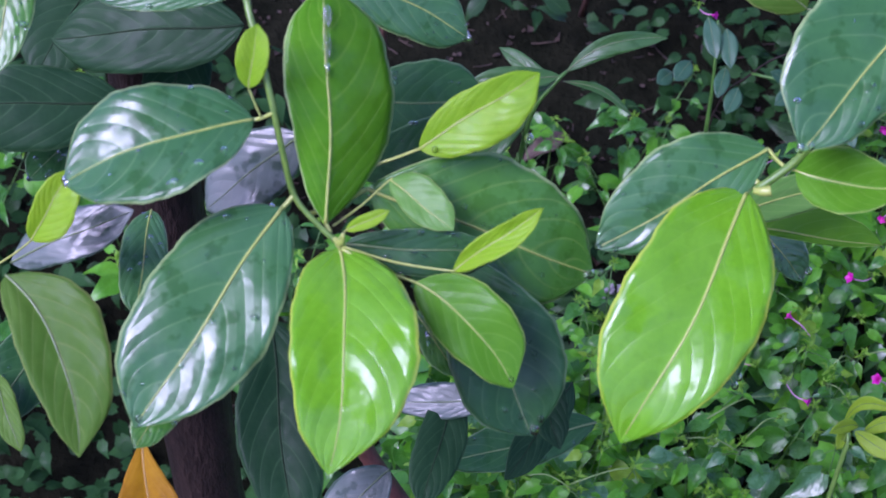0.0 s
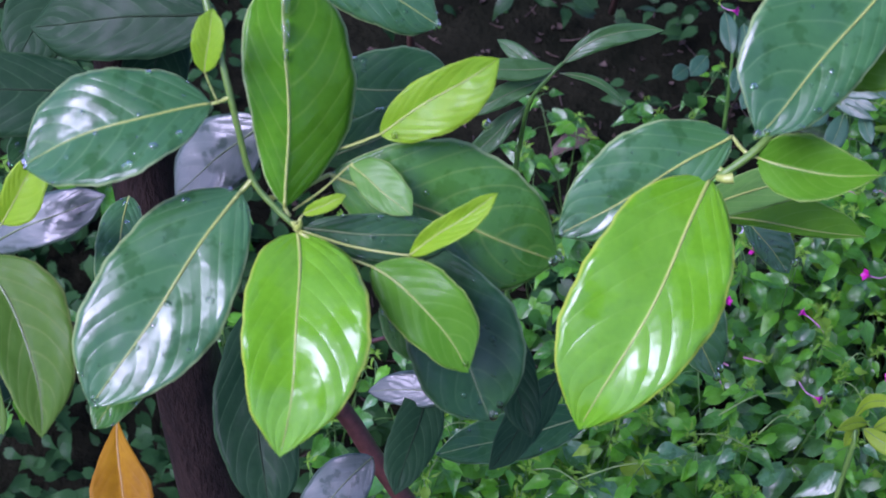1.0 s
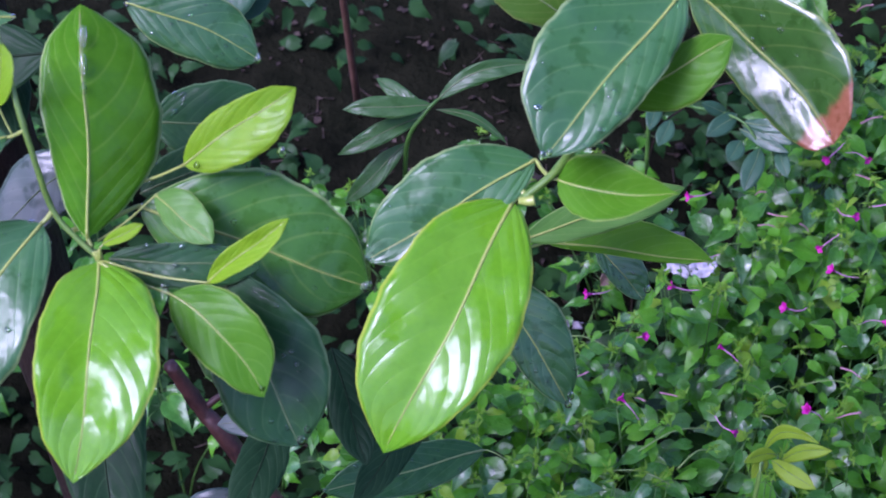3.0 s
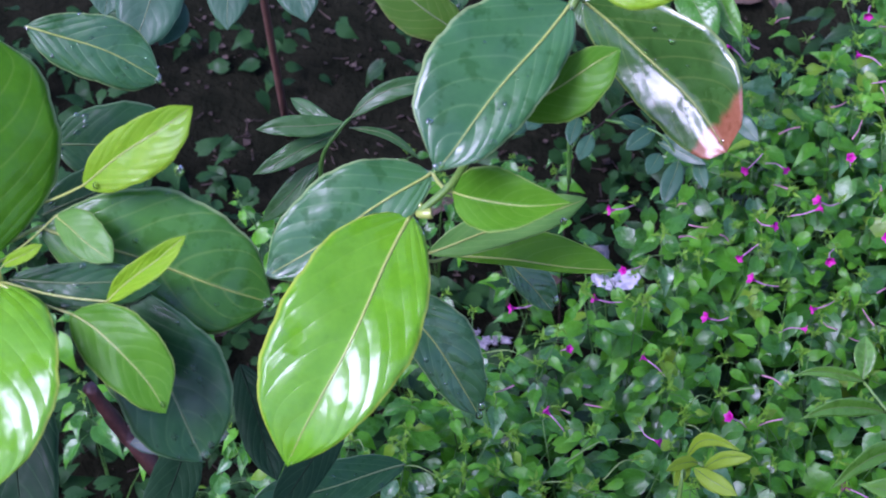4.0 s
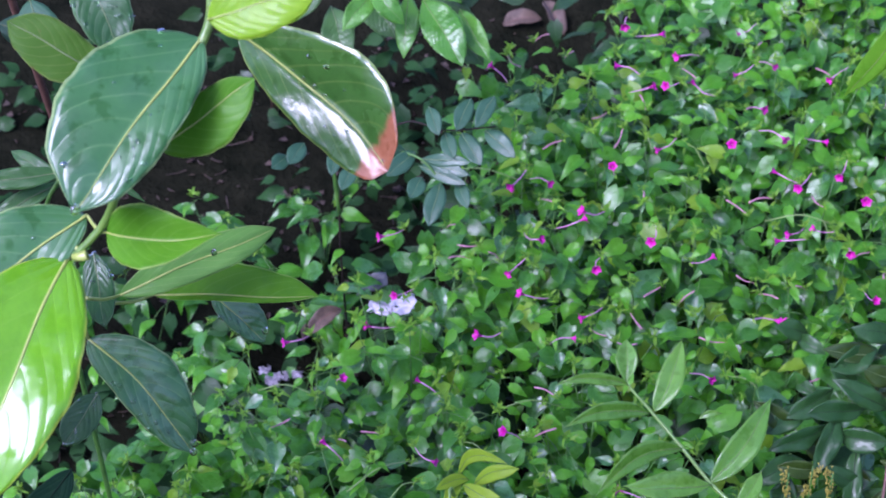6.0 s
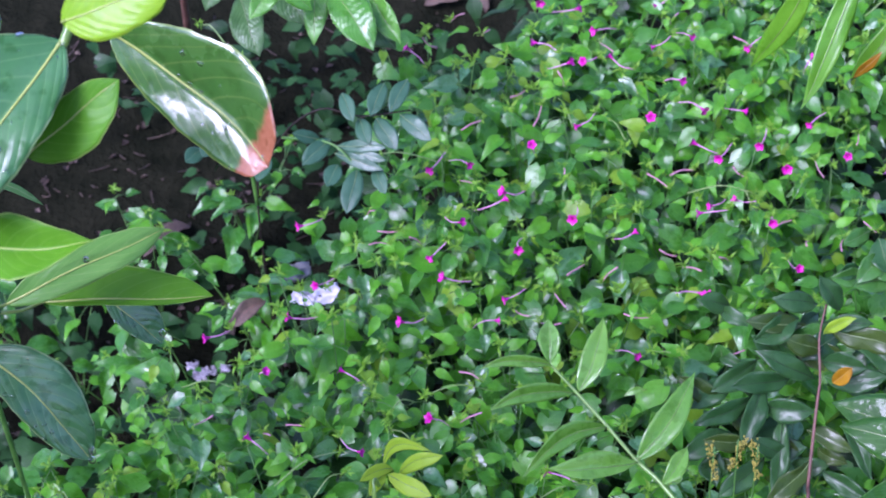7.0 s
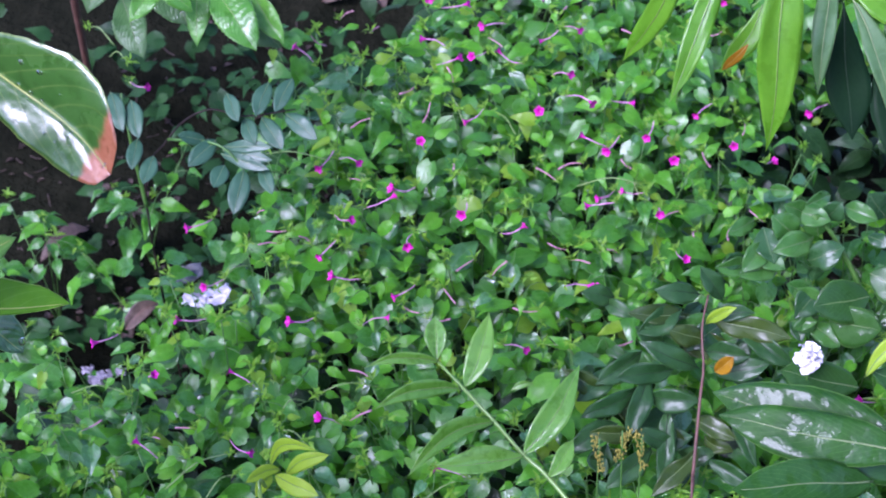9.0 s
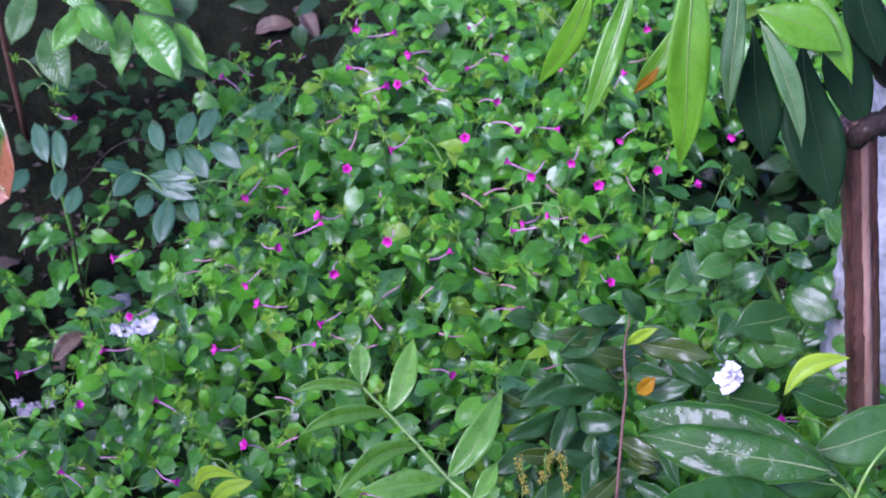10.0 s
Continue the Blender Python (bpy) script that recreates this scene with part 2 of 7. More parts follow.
def outline(u, peak, blunt=0.72):
    """Half width of a blade along its length, 1 at its widest."""
    w = math.sin(math.pi * min(max(u, 0.0), 1.0) ** (math.log(0.5) / math.log(peak))) if 0 < u < 1 else 0.0
    w = max(w, 0.0) ** blunt
    if u < 0.16 and blunt < 0.9:
        w *= 1 - 0.3 * ((0.16 - u) / 0.16) ** 1.8
    if u > 0.84 and blunt > 0.45:
        w *= 1 - 0.62 * ((u - 0.84) / 0.16) ** 1.6
    return w


def blade(base, tip, side, wp, wm, fp, fm, bow, bend, peak, rows=30, cols=7, quilt=0.00034, ribs=7, wave=0.0016, seed=1, blunt=0.50, twist=None, teeth=0.0):
    """A folded, cambered leaf blade from base to tip: verts from its base, faces, uvs, and the run of its midrib."""
    rnd = random.Random(seed)
    base, tip, s = Vector(base), Vector(tip), Vector(side).normalized()
    axis = tip - base
    n = s.cross(axis).normalized()
    if n.z < 0:
        n = -n
    ph, ph2 = rnd.uniform(0, 6), rnd.uniform(0, 6)
    s0, n0, along = s, n, axis.normalized()
    twist = rnd.uniform(-9, 9) if twist is None else twist
    size = axis.length / 0.14
    verts, uvs, rib, normal_run = [], [], [], []
    for i in range(rows + 1):
        u = i / rows
        arch = 4 * u * (1 - u)
        spin = radians(twist * (0.72 - u))
        s, n = s0 * math.cos(spin) + n0 * math.sin(spin), n0 * math.cos(spin) - s0 * math.sin(spin)
        sway = 0.011 * axis.length * math.sin(2 * math.pi * u + ph2) * arch
        c = axis * u + s * (bow * arch + sway) + n * (bend * arch)
        rib.append(c)
        w = outline(u, peak, blunt)
        for j in range(-cols, cols + 1):
            v = j / cols
            wk, fold, sg = (wp, fp, 1) if j >= 0 else (wm, fm, -1)
            a = abs(v)
            f = radians(fold)
            d = s * (sg * math.cos(f)) + n * math.sin(f)
            ripple = wave * size * a * a * math.sin(u * 13 + ph + (2 if j < 0 else 0)) * (w ** 0.5)
            ribbing = quilt * size * -math.cos(2 * math.pi * (ribs * (u - 0.40 * a ** 1.5) + (0.45 if j > 0 else 0))) * (0.7 + 0.5 * math.sin(u * 9 + ph)) * min(a * 3, 1) * (1 - a ** 3) * w
            wavy = 0.0023 * size * w * min(a * 2.5, 1) * noise.noise((u * 3.2 + ph, v * 1.6 + ph2, 0.7)) + 0.0007 * size * w * noise.noise((u * 8 + ph2, v * 4 + ph, 2.7))
            droop = -0.10 * wk * w * a * a
            rough_edge = 1 + (0.035 * math.sin(u * 8 + ph + (2.4 if j < 0 else 0)) + 0.014 * math.sin(u * 27 + ph2) + 0.009 * math.sin(u * 61 + ph)) * a * a - teeth * (1 - (u * 17 + 0.4 * j / cols) % 1.0) * a ** 6
            verts.append(c + d * (wk * w * a * rough_edge) + n * (ripple + ribbing + droop + wavy))
            uvs.append((u, 0.5 + 0.5 * v))
    k = 2 * cols + 1
    faces = [(i * k + j, i * k + j + 1, (i + 1) * k + j + 1, (i + 1) * k + j) for i in range(rows) for j in range(2 * cols)]
    return verts, faces, uvs, [c + n * 0.0006 for c in rib]


# ---- ground ----
def bed_height(y):
    """Height of the tops of the flowering plants."""
    return 0.45 + 0.247 * (min(max(y, 0.7), 3.2) - 1.3)


def ground_height(x, y):
    z = 0.02 + 0.247 * (min(max(y, 0.2), 3.2) - 1.3)
    near = max(0.0, 1 - max(abs(x - 0.5), abs(y - 1.5)) / 4.0)
    return z + near * (0.03 * noise.noise((x * 3, y * 3, 0.3)) + 0.014 * noise.noise((x * 13, y * 13, 1.7)))


def spread(centre, reach, step, count):
    near = [centre - reach + step * i for i in range(int(2 * reach / step) + 1)]
    out = [(1.9 ** i) * 0.3 for i in range(1, count)]
    return [near[0] - o for o in reversed(out)] + near + [near[-1] + o for o in out]


gx, gy = spread(0.5, 1.8, 0.04, 16), spread(1.5, 1.5, 0.04, 16)
gv = [(x, y, ground_height(x, y)) for y in gy for x in gx]
gf = [(j * len(gx) + i, j * len(gx) + i + 1, (j + 1) * len(gx) + i + 1, (j + 1) * len(gx) + i) for j in range(len(gy) - 1) for i in range(len(gx) - 1)]
tagged(new("ground", mesh_of("ground", gv, gf, SOIL)), "dark wet garden soil sloping up behind the plants", "ground", kind="structure")


# ---- the jackfruit tree and its two shoots ----
tree = tagged(new("jackfruit_tree"), "young jackfruit tree with wet glossy green leaves after rain", "tree", kind="")
leaf_count = [0]
RIBS = {"sapling_leaf": SHOOT, "drooping_leaf": SHOOT, "drooping_leaf_dull": RIB_DULL, "yellow_sapling_leaf": SHOOT, "ribbed_leaf": SHOOT, "grey_green_leaf": RIB_DULL, "seedling_leaf": RIB_DULL, "compound_leaf": RIB_DULL, "bush_leaf": RIB_DARK, "bush_leaf_olive": RIB_DULL, "broad_leaf": RIB_DULL, "broad_wet_leaf": RIB_DULL, "shrub_leaf": RIB_DULL, "shrub_leaf_deep": RIB_DULL, "drooping_leaf_shaded": RIB_DARK, "ribbed_leaf_dull": RIB_DULL, "dark_leaf": RIB_DULL, "orange_leaf": RIB_ORANGE, "shaded_leaf": RIB_DARK, "wet_dark_leaf": RIB_DULL, "olive_leaf": RIB_DULL}
WORDS = {"lime_leaf": "bright lime green wet leaf", "dark_leaf": "dark green wet leaf with a sky sheen", "shaded_leaf": "dark green leaf low on the shoot, its shade put into the colour", "wet_dark_leaf": "dark wet leaf shining with sky light", "orange_leaf": "withered orange leaf", "yellow_leaf": "young yellow-green leaf",
         "scorched_leaf": "green leaf with a scorched brown tip", "olive_leaf": "dull olive green leaf", "pale_leaf": "small pale green leaf", "deep_green_leaf": "deep green wet leaf", "green_leaf": "mid green leaf", "vivid_leaf": "vivid green upright wet leaf", "fresh_leaf": "fresh green wet leaf"}


def any_leaf(owner, base, tip, side, wp, wm, fp, fm, bow, bend, material, peak, stalk, **more):
    leaf_count[0] += 1
    verts, faces, uvs, rib = blade(base, tip, side, wp, wm, fp, fm, bow, bend, peak, seed=leaf_count[0], **more)
    ob = child("leaf", mesh_of("leaf", verts, faces, material, uvs), owner, Matrix.Translation(base), WORDS.get(material.name, ""))
    thick = ob.modifiers.new("thickness", "SOLIDIFY")
    thick.thickness, thick.offset = 0.0005, 0.0
    long = (Vector(tip) - Vector(base)).length
    r = 0.0009 * long / 0.14 + 0.00015
    rm = RIBS.get(material.name, RIB)
    child("midrib", mesh_of("midrib", *tube(rib[:-1], r, r * 0.25, 6), rm), ob)
    if stalk:
        a = Vector(stalk) - Vector(base)
        mid = a * 0.5 + Vector((0, 0, -0.05 * a.length))
        child("petiole", mesh_of("petiole", *tube(spline([a, mid, Vector((0, 0, 0)), rib[1]], 4), r * 1.5, r * 1.05, 7), rm), ob)
    return ob


def jack_leaf(*a, **more):
    return any_leaf(tree, *a, **more)


# shoots over the bed: the fuller one
SHOOT_A = [(-0.0517, 0.7887, 1.3364), (-0.0468, 0.7674, 1.3287), (-0.0344, 0.7434, 1.2966), (-0.0263, 0.7311, 1.2622), (-0.0190, 0.7235, 1.2327), (-0.0054, 0.7163, 1.2181), (0.0082, 0.7098, 1.2086)]
jack_leaf((0.0088, 0.7066, 1.2081), (0.0121, 0.5883, 1.1470), (-0.9997, -0.0187, -0.0174), 0.0321, 0.0423, 14, 12, -0.0077, 0.0210, LEAF_LIME, 0.45, (0.0055, 0.7110, 1.2127), quilt=0.00045, twist=0)
jack_leaf((-0.0002, 0.7202, 1.2149), (-0.0090, 0.8088, 1.3216), (0.9980, 0.0401, 0.0486), 0.0500, 0.0266, -40, 24, 0.0020, 0.0042, LEAF_VIVID, 0.57, (0.0027, 0.7164, 1.2110))
jack_leaf((-0.0420, 0.7373, 1.2758), (-0.1467, 0.7048, 1.2484), (-0.3641, 0.8473, 0.3866), 0.0372, 0.0371, 11, 14, 0.0000, 0.0120, LEAF_DEEP, 0.52, (-0.0309, 0.7365, 1.2822), quilt=0.0004)
jack_leaf((-0.0251, 0.7181, 1.2270), (-0.0990, 0.6113, 1.1513), (-0.8673, 0.3461, 0.3578), 0.0416, 0.0369, 8, 12, 0.0000, 0.0090, LEAF_DEEP, 0.5, (-0.0190, 0.7235, 1.2327), quilt=0.00032)
jack_leaf((-0.1942, 0.7171, 1.1598), (-0.1395, 0.6298, 1.0982), (-0.8870, -0.3217, -0.3314), 0.0224, 0.0343, 25, 15, -0.0142, 0.0048, LEAF_OLIVE, 0.45, None)
jack_leaf((0.0539, 0.6910, 1.1994), (0.1134, 0.6468, 1.1624), (-0.6934, -0.4966, -0.5220), 0.0193, 0.0255, 12, 14, -0.0072, 0.0041, LEAF_FRESH, 0.5, (0.0101, 0.7030, 1.2116))
jack_leaf((0.0743, 0.7269, 1.1936), (0.1291, 0.6597, 1.1052), (-0.8957, -0.3047, -0.3239), 0.0328, 0.0385, 18, 10, 0.0000, 0.0050, LEAF_DARK, 0.6, None, quilt=0.0005)
jack_leaf((0.0108, 0.7193, 1.1997), (0.1013, 0.7256, 1.1924), (-0.0105, -0.6926, -0.7212), 0.0162, 0.0130, 8, 12, 0.0000, 0.0046, LEAF_DARK, 0.5, None)
jack_leaf((0.0212, 0.7608, 1.2068), (0.1635, 0.7513, 1.1547), (-0.2968, -0.6599, -0.6903), 0.0366, 0.0474, 10, 6, 0.0000, 0.0076, LEAF_MID, 0.56, (-0.0114, 0.7269, 1.2146), quilt=0.0005)
jack_leaf((0.0514, 0.7672, 1.2354), (0.1201, 0.7909, 1.2793), (0.5729, -0.5688, -0.5901), 0.0227, 0.0149, 14, 20, 0.0000, 0.0042, LEAF_YELLOW, 0.5, (0.0069, 0.7686, 1.2148))
jack_leaf((0.0753, 0.6963, 1.2050), (0.1244, 0.7116, 1.2444), (0.6212, -0.5457, -0.5624), 0.0111, 0.0082, 35, 30, 0.0000, 0.0026, LEAF_YELLOW, 0.5, (0.0097, 0.7075, 1.2091))
jack_leaf((0.0350, 0.7540, 1.2216), (0.0745, 0.7235, 1.2117), (-0.5811, -0.5608, -0.5898), 0.0102, 0.0155, 12, 8, 0.0000, 0.0020, LEAF_PALE, 0.5, (0.0035, 0.7265, 1.2071))
jack_leaf((0.0121, 0.7104, 1.2192), (0.0370, 0.7155, 1.2320), (0.4547, -0.6178, -0.6415), 0.0048, 0.0045, 20, 20, 0.0000, 0.0009, LEAF_YELLOW, 0.5, (0.0072, 0.7063, 1.2150))
jack_leaf((-0.0450, 0.7417, 1.2948), (-0.0409, 0.7587, 1.3270), (0.9931, -0.0778, -0.0877), 0.0109, 0.0100, 30, 20, 0.0000, 0.0011, LEAF_YELLOW, 0.5, (-0.0377, 0.7345, 1.2801))
jack_leaf((-0.1874, 0.7536, 1.1545), (-0.1620, 0.7782, 1.1947), (0.8765, -0.3312, -0.3495), 0.0194, 0.0113, 20, 30, 0.0000, 0.0016, LEAF_YELLOW, 0.5, (-0.2216, 0.7534, 1.1252))
jack_leaf((-0.2117, 0.7790, 1.1086), (-0.1296, 0.7909, 1.1505), (0.3846, -0.7494, -0.5389), 0.0172, 0.0172, 6, 6, 0.0000, 0.0037, LEAF_MIRROR, 0.5, None)
jack_leaf((-0.0241, 0.8048, 1.2090), (-0.0823, 0.7852, 1.1594), (-0.6042, 0.6586, 0.4487), 0.0253, 0.0232, 4, 4, 0.0000, 0.0024, LEAF_MIRROR, 0.5, None)
jack_leaf((-0.1508, 0.8854, 1.1621), (-0.2751, 0.8622, 1.1659), (-0.1060, 0.6874, 0.7185), 0.0267, 0.0327, 6, 10, 0.0000, 0.0038, LEAF_SHADED, 0.5, None)
jack_leaf((-0.0710, 0.9078, 1.2149), (-0.2036, 0.9128, 1.1902), (-0.1079, 0.6867, 0.7189), 0.0305, 0.0306, 6, 8, 0.0000, 0.0040, LEAF_SHADED, 0.5, None)
jack_leaf((-0.1762, 0.9651, 1.2160), (-0.2136, 0.8938, 1.1704), (-0.9097, 0.2820, 0.3049), 0.0272, 0.0273, 6, 8, 0.0000, 0.0028, LEAF_SHADED, 0.5, None)
jack_leaf((-0.1188, 0.9564, 1.1785), (-0.1232, 0.8885, 1.1367), (-0.9983, 0.0359, 0.0459), 0.0237, 0.0238, 6, 8, 0.0000, 0.0024, LEAF_SHADED, 0.5, None)
jack_leaf((-0.0089, 0.8987, 1.2637), (0.0779, 0.8909, 1.2272), (-0.3453, -0.6448, -0.6819), 0.0229, 0.0229, 8, 8, -0.0037, 0.0038, LEAF_DEEP, 0.55, None, quilt=0.0005)
jack_leaf((0.0119, 0.8442, 1.2070), (0.0939, 0.8615, 1.1967), (0.0542, -0.6883, -0.7234), 0.0259, 0.0288, 8, 8, 0.0000, 0.0034, LEAF_DARK, 0.5, None)
jack_leaf((0.0119, 0.7965, 1.1862), (0.0814, 0.8276, 1.2047), (0.4492, -0.6198, -0.6435), 0.0180, 0.0180, 6, 6, 0.0000, 0.0031, LEAF_DARK, 0.5, None)
jack_leaf((-0.1825, 0.8165, 1.3356), (-0.1922, 0.7531, 1.2839), (-0.9930, 0.0823, 0.0846), 0.0137, 0.0163, 8, 8, 0.0000, 0.0033, LEAF_MID, 0.5, None)
jack_leaf((-0.0622, 0.8406, 1.2893), (-0.1507, 0.8346, 1.2825), (-0.1021, 0.6894, 0.7171), 0.0083, 0.0097, 8, 8, 0.0000, 0.0036, LEAF_DEEP, 0.5, None, quilt=0.0005)
jack_leaf((-0.0515, 0.8406, 1.0007), (-0.0242, 0.7168, 0.9153), (-0.9833, -0.1256, -0.1320), 0.0313, 0.0331, 14, 12, 0.0000, 0.0076, LEAF_SHADED, 0.5, None)
jack_leaf((-0.1268, 0.7309, 1.0014), (-0.1096, 0.6547, 0.9511), (-0.9820, -0.1336, -0.1335), 0.0240, 0.0242, 24, 26, 0.0000, 0.0046, LEAF_ORANGE, 0.62, (-0.1305, 0.7400, 1.0120), blunt=0.9)
jack_leaf((0.1145, 0.7949, 0.9831), (0.0378, 0.8022, 0.9613), (-0.0898, 0.8049, 0.5866), 0.0141, 0.0124, 4, 4, 0.0000, 0.0024, LEAF_MIRROR, 0.5, None)
jack_leaf((0.2242, 1.0266, 0.6910), (0.0804, 0.9628, 0.6957), (-0.2775, 0.6756, 0.6831), 0.0242, 0.0221, 8, 8, 0.0000, 0.0047, LEAF_DARK, 0.5, None)
jack_leaf((-0.1325, 0.8498, 1.0963), (-0.1322, 0.7713, 1.0723), (-0.9992, -0.0159, 0.0373), 0.0170, 0.0170, 8, 8, 0.0000, 0.0041, LEAF_DEEP, 0.5, None, quilt=0.0005)
jack_leaf((-0.1904, 0.9198, 1.1110), (-0.2210, 0.8683, 1.1004), (-0.8010, 0.3800, 0.4626), 0.0161, 0.0161, 8, 8, 0.0000, 0.0030, LEAF_DARK, 0.5, None)
jack_leaf((0.0560, 0.7294, 1.1312), (0.0843, 0.6974, 1.1124), (-0.7835, -0.4288, -0.4498), 0.0106, 0.0092, 8, 8, 0.0000, 0.0023, LEAF_MID, 0.5, None)
jack_leaf((-0.0787, 0.6666, 1.1367), (-0.1036, 0.6214, 1.1198), (-0.8580, 0.3227, 0.3997), 0.0129, 0.0129, 8, 8, 0.0000, 0.0027, LEAF_MID, 0.5, None)
jack_leaf((-0.2501, 0.8080, 0.9653), (-0.2224, 0.7564, 0.9406), (-0.8911, -0.3308, -0.3106), 0.0107, 0.0099, 8, 8, 0.0000, 0.0032, LEAF_OLIVE, 0.5, None)
jack_leaf((-0.2101, 0.8725, 0.9605), (-0.2601, 0.7792, 0.9352), (-0.8488, 0.3457, 0.4001), 0.0254, 0.0254, 8, 8, 0.0000, 0.0054, LEAF_DARK, 0.5, None)
jack_leaf((0.0389, 0.8201, 0.8645), (-0.0159, 0.7907, 0.8046), (-0.6893, 0.6555, 0.3086), 0.0229, 0.0229, 6, 6, 0.0000, 0.0043, LEAF_MIRROR, 0.5, None)
jack_leaf((0.1267, 0.8052, 1.0442), (0.1571, 0.7380, 0.9987), (-0.9367, -0.2924, -0.1926), 0.0149, 0.0165, 8, 10, 0.0000, 0.0043, LEAF_SHADED, 0.5, None)
jack_leaf((0.0842, 0.8149, 0.9705), (0.0642, 0.7280, 0.9382), (-0.9652, 0.1399, 0.2211), 0.0180, 0.0180, 8, 10, 0.0000, 0.0047, LEAF_SHADED, 0.5, None)
jack_leaf((0.1824, 0.9185, 0.8665), (0.1292, 0.8341, 0.8401), (-0.8087, 0.3660, 0.4605), 0.0156, 0.0165, 8, 10, 0.0000, 0.0052, LEAF_SHADED, 0.5, None)
# the second shoot
SHOOT_B = [(0.3668, 0.9087, 1.3950), (0.3554, 0.8647, 1.3575), (0.3513, 0.8331, 1.3351), (0.3250, 0.8081, 1.3042), (0.2964, 0.7800, 1.2694), (0.2777, 0.7773, 1.2342), (0.2567, 0.7731, 1.2127)]
jack_leaf((0.2521, 0.7747, 1.2102), (0.1809, 0.6508, 1.1135), (-0.9060, 0.2603, 0.3338), 0.0484, 0.0385, 7, 18, 0.0000, 0.0220, LEAF_LIME, 0.48, (0.2591, 0.7794, 1.2154), quilt=0.0004, twist=0)
jack_leaf((0.2645, 0.7958, 1.2267), (0.1624, 0.7488, 1.1794), (-0.5456, 0.5365, 0.6438), 0.0339, 0.0221, 8, 8, 0.0000, 0.0061, LEAF_DEEP, 0.5, (0.2728, 0.7819, 1.2256), quilt=0.0005)
jack_leaf((0.3472, 0.8284, 1.3317), (0.2696, 0.7420, 1.2714), (-0.7934, 0.3822, 0.4738), 0.0493, 0.0248, 8, 14, 0.0000, 0.0065, LEAF_DEEP, 0.5, (0.3503, 0.8316, 1.3353), quilt=0.0003)
jack_leaf((0.2786, 0.7769, 1.2273), (0.3513, 0.7589, 1.2348), (-0.0827, -0.6472, -0.7578), 0.0235, 0.0250, 44, 26, 0.0040, 0.0060, LEAF_FRESH, 0.34, (0.2730, 0.7773, 1.2279), blunt=0.92, wave=0.004, twist=-24)
jack_leaf((0.2739, 0.9216, 1.0480), (0.3982, 0.9205, 1.0364), (-0.0772, -0.6385, -0.7657), 0.0052, 0.0256, 10, 14, 0.0000, 0.0037, LEAF_FRESH, 0.42, (0.2502, 0.8816, 1.0771))
jack_leaf((0.2566, 0.8850, 1.0814), (0.3719, 0.9249, 1.1028), (0.3438, -0.6094, -0.7145), 0.0143, 0.0151, 10, 10, 0.0000, 0.0050, LEAF_PALE, 0.5, (0.2411, 0.8472, 1.1136))
jack_leaf((0.2247, 0.8961, 1.0309), (0.2951, 0.8502, 0.9480), (-0.7988, -0.3727, -0.4723), 0.0200, 0.0295, 10, 10, -0.0064, 0.0071, LEAF_DEEP, 0.45, (0.2337, 0.8527, 1.1198))
jack_leaf((0.3123, 0.9588, 1.0162), (0.3515, 0.9378, 0.9771), (-0.7443, -0.4147, -0.5235), 0.0109, 0.0190, 10, 10, 0.0000, 0.0030, LEAF_DEEP, 0.5, (0.2825, 0.9214, 1.0481), quilt=0.0005)
jack_leaf((0.2398, 0.9059, 1.1057), (0.2444, 0.8709, 1.0640), (-0.9961, -0.0331, -0.0824), 0.0117, 0.0117, 10, 10, 0.0000, 0.0027, LEAF_DARK, 0.5, None)
jack_leaf((0.2275, 0.8763, 0.9919), (0.1999, 0.8531, 0.9630), (-0.8024, 0.3998, 0.4431), 0.0130, 0.0130, 10, 10, 0.0000, 0.0023, LEAF_DARK, 0.5, None)
jack_leaf((0.2824, 0.8520, 1.2925), (0.2242, 0.8696, 1.3266), (0.5433, 0.5271, 0.6535), 0.0165, 0.0187, 10, 10, 0.0000, 0.0035, LEAF_OLIVE, 0.5, (0.3309, 0.8177, 1.3159))
jack_leaf((0.2607, 0.9688, 1.3064), (0.2791, 0.9299, 1.2607), (-0.9556, -0.1681, -0.2419), 0.0194, 0.0194, 10, 10, 0.0000, 0.0025, LEAF_DARK, 0.5, None)
jack_leaf((0.3151, 0.8044, 1.2681), (0.3777, 0.8121, 1.3112), (0.5169, -0.5541, -0.6525), 0.0217, 0.0134, 10, 12, 0.0000, 0.0038, LEAF_FRESH, 0.5, (0.3134, 0.7923, 1.2848))
jack_leaf((0.3585, 0.7763, 1.3767), (0.4207, 0.7749, 1.3933), (0.1855, -0.6318, -0.7526), 0.0185, 0.0199, 8, 10, 0.0000, 0.0032, LEAF_YELLOW, 0.5, (0.3526, 0.8407, 1.3443))
jack_leaf((0.3607, 0.9329, 1.2678), (0.4559, 0.8508, 1.2050), (-0.6678, -0.2325, -0.7071), 0.0286, 0.0489, 12, 30, -0.0053, -0.0090, LEAF_SCORCHED, 0.6, (0.3533, 0.8406, 1.3443), twist=5, blunt=0.40)


def stem_part(name, owner, pts, r0, r1, material, label="", knots=0.06, sides=9, steps=6):
    return child(name, mesh_of(name, *tube(spline(pts, steps), r0, r1, sides, knots, leaf_count[0]), material), owner, None, label)


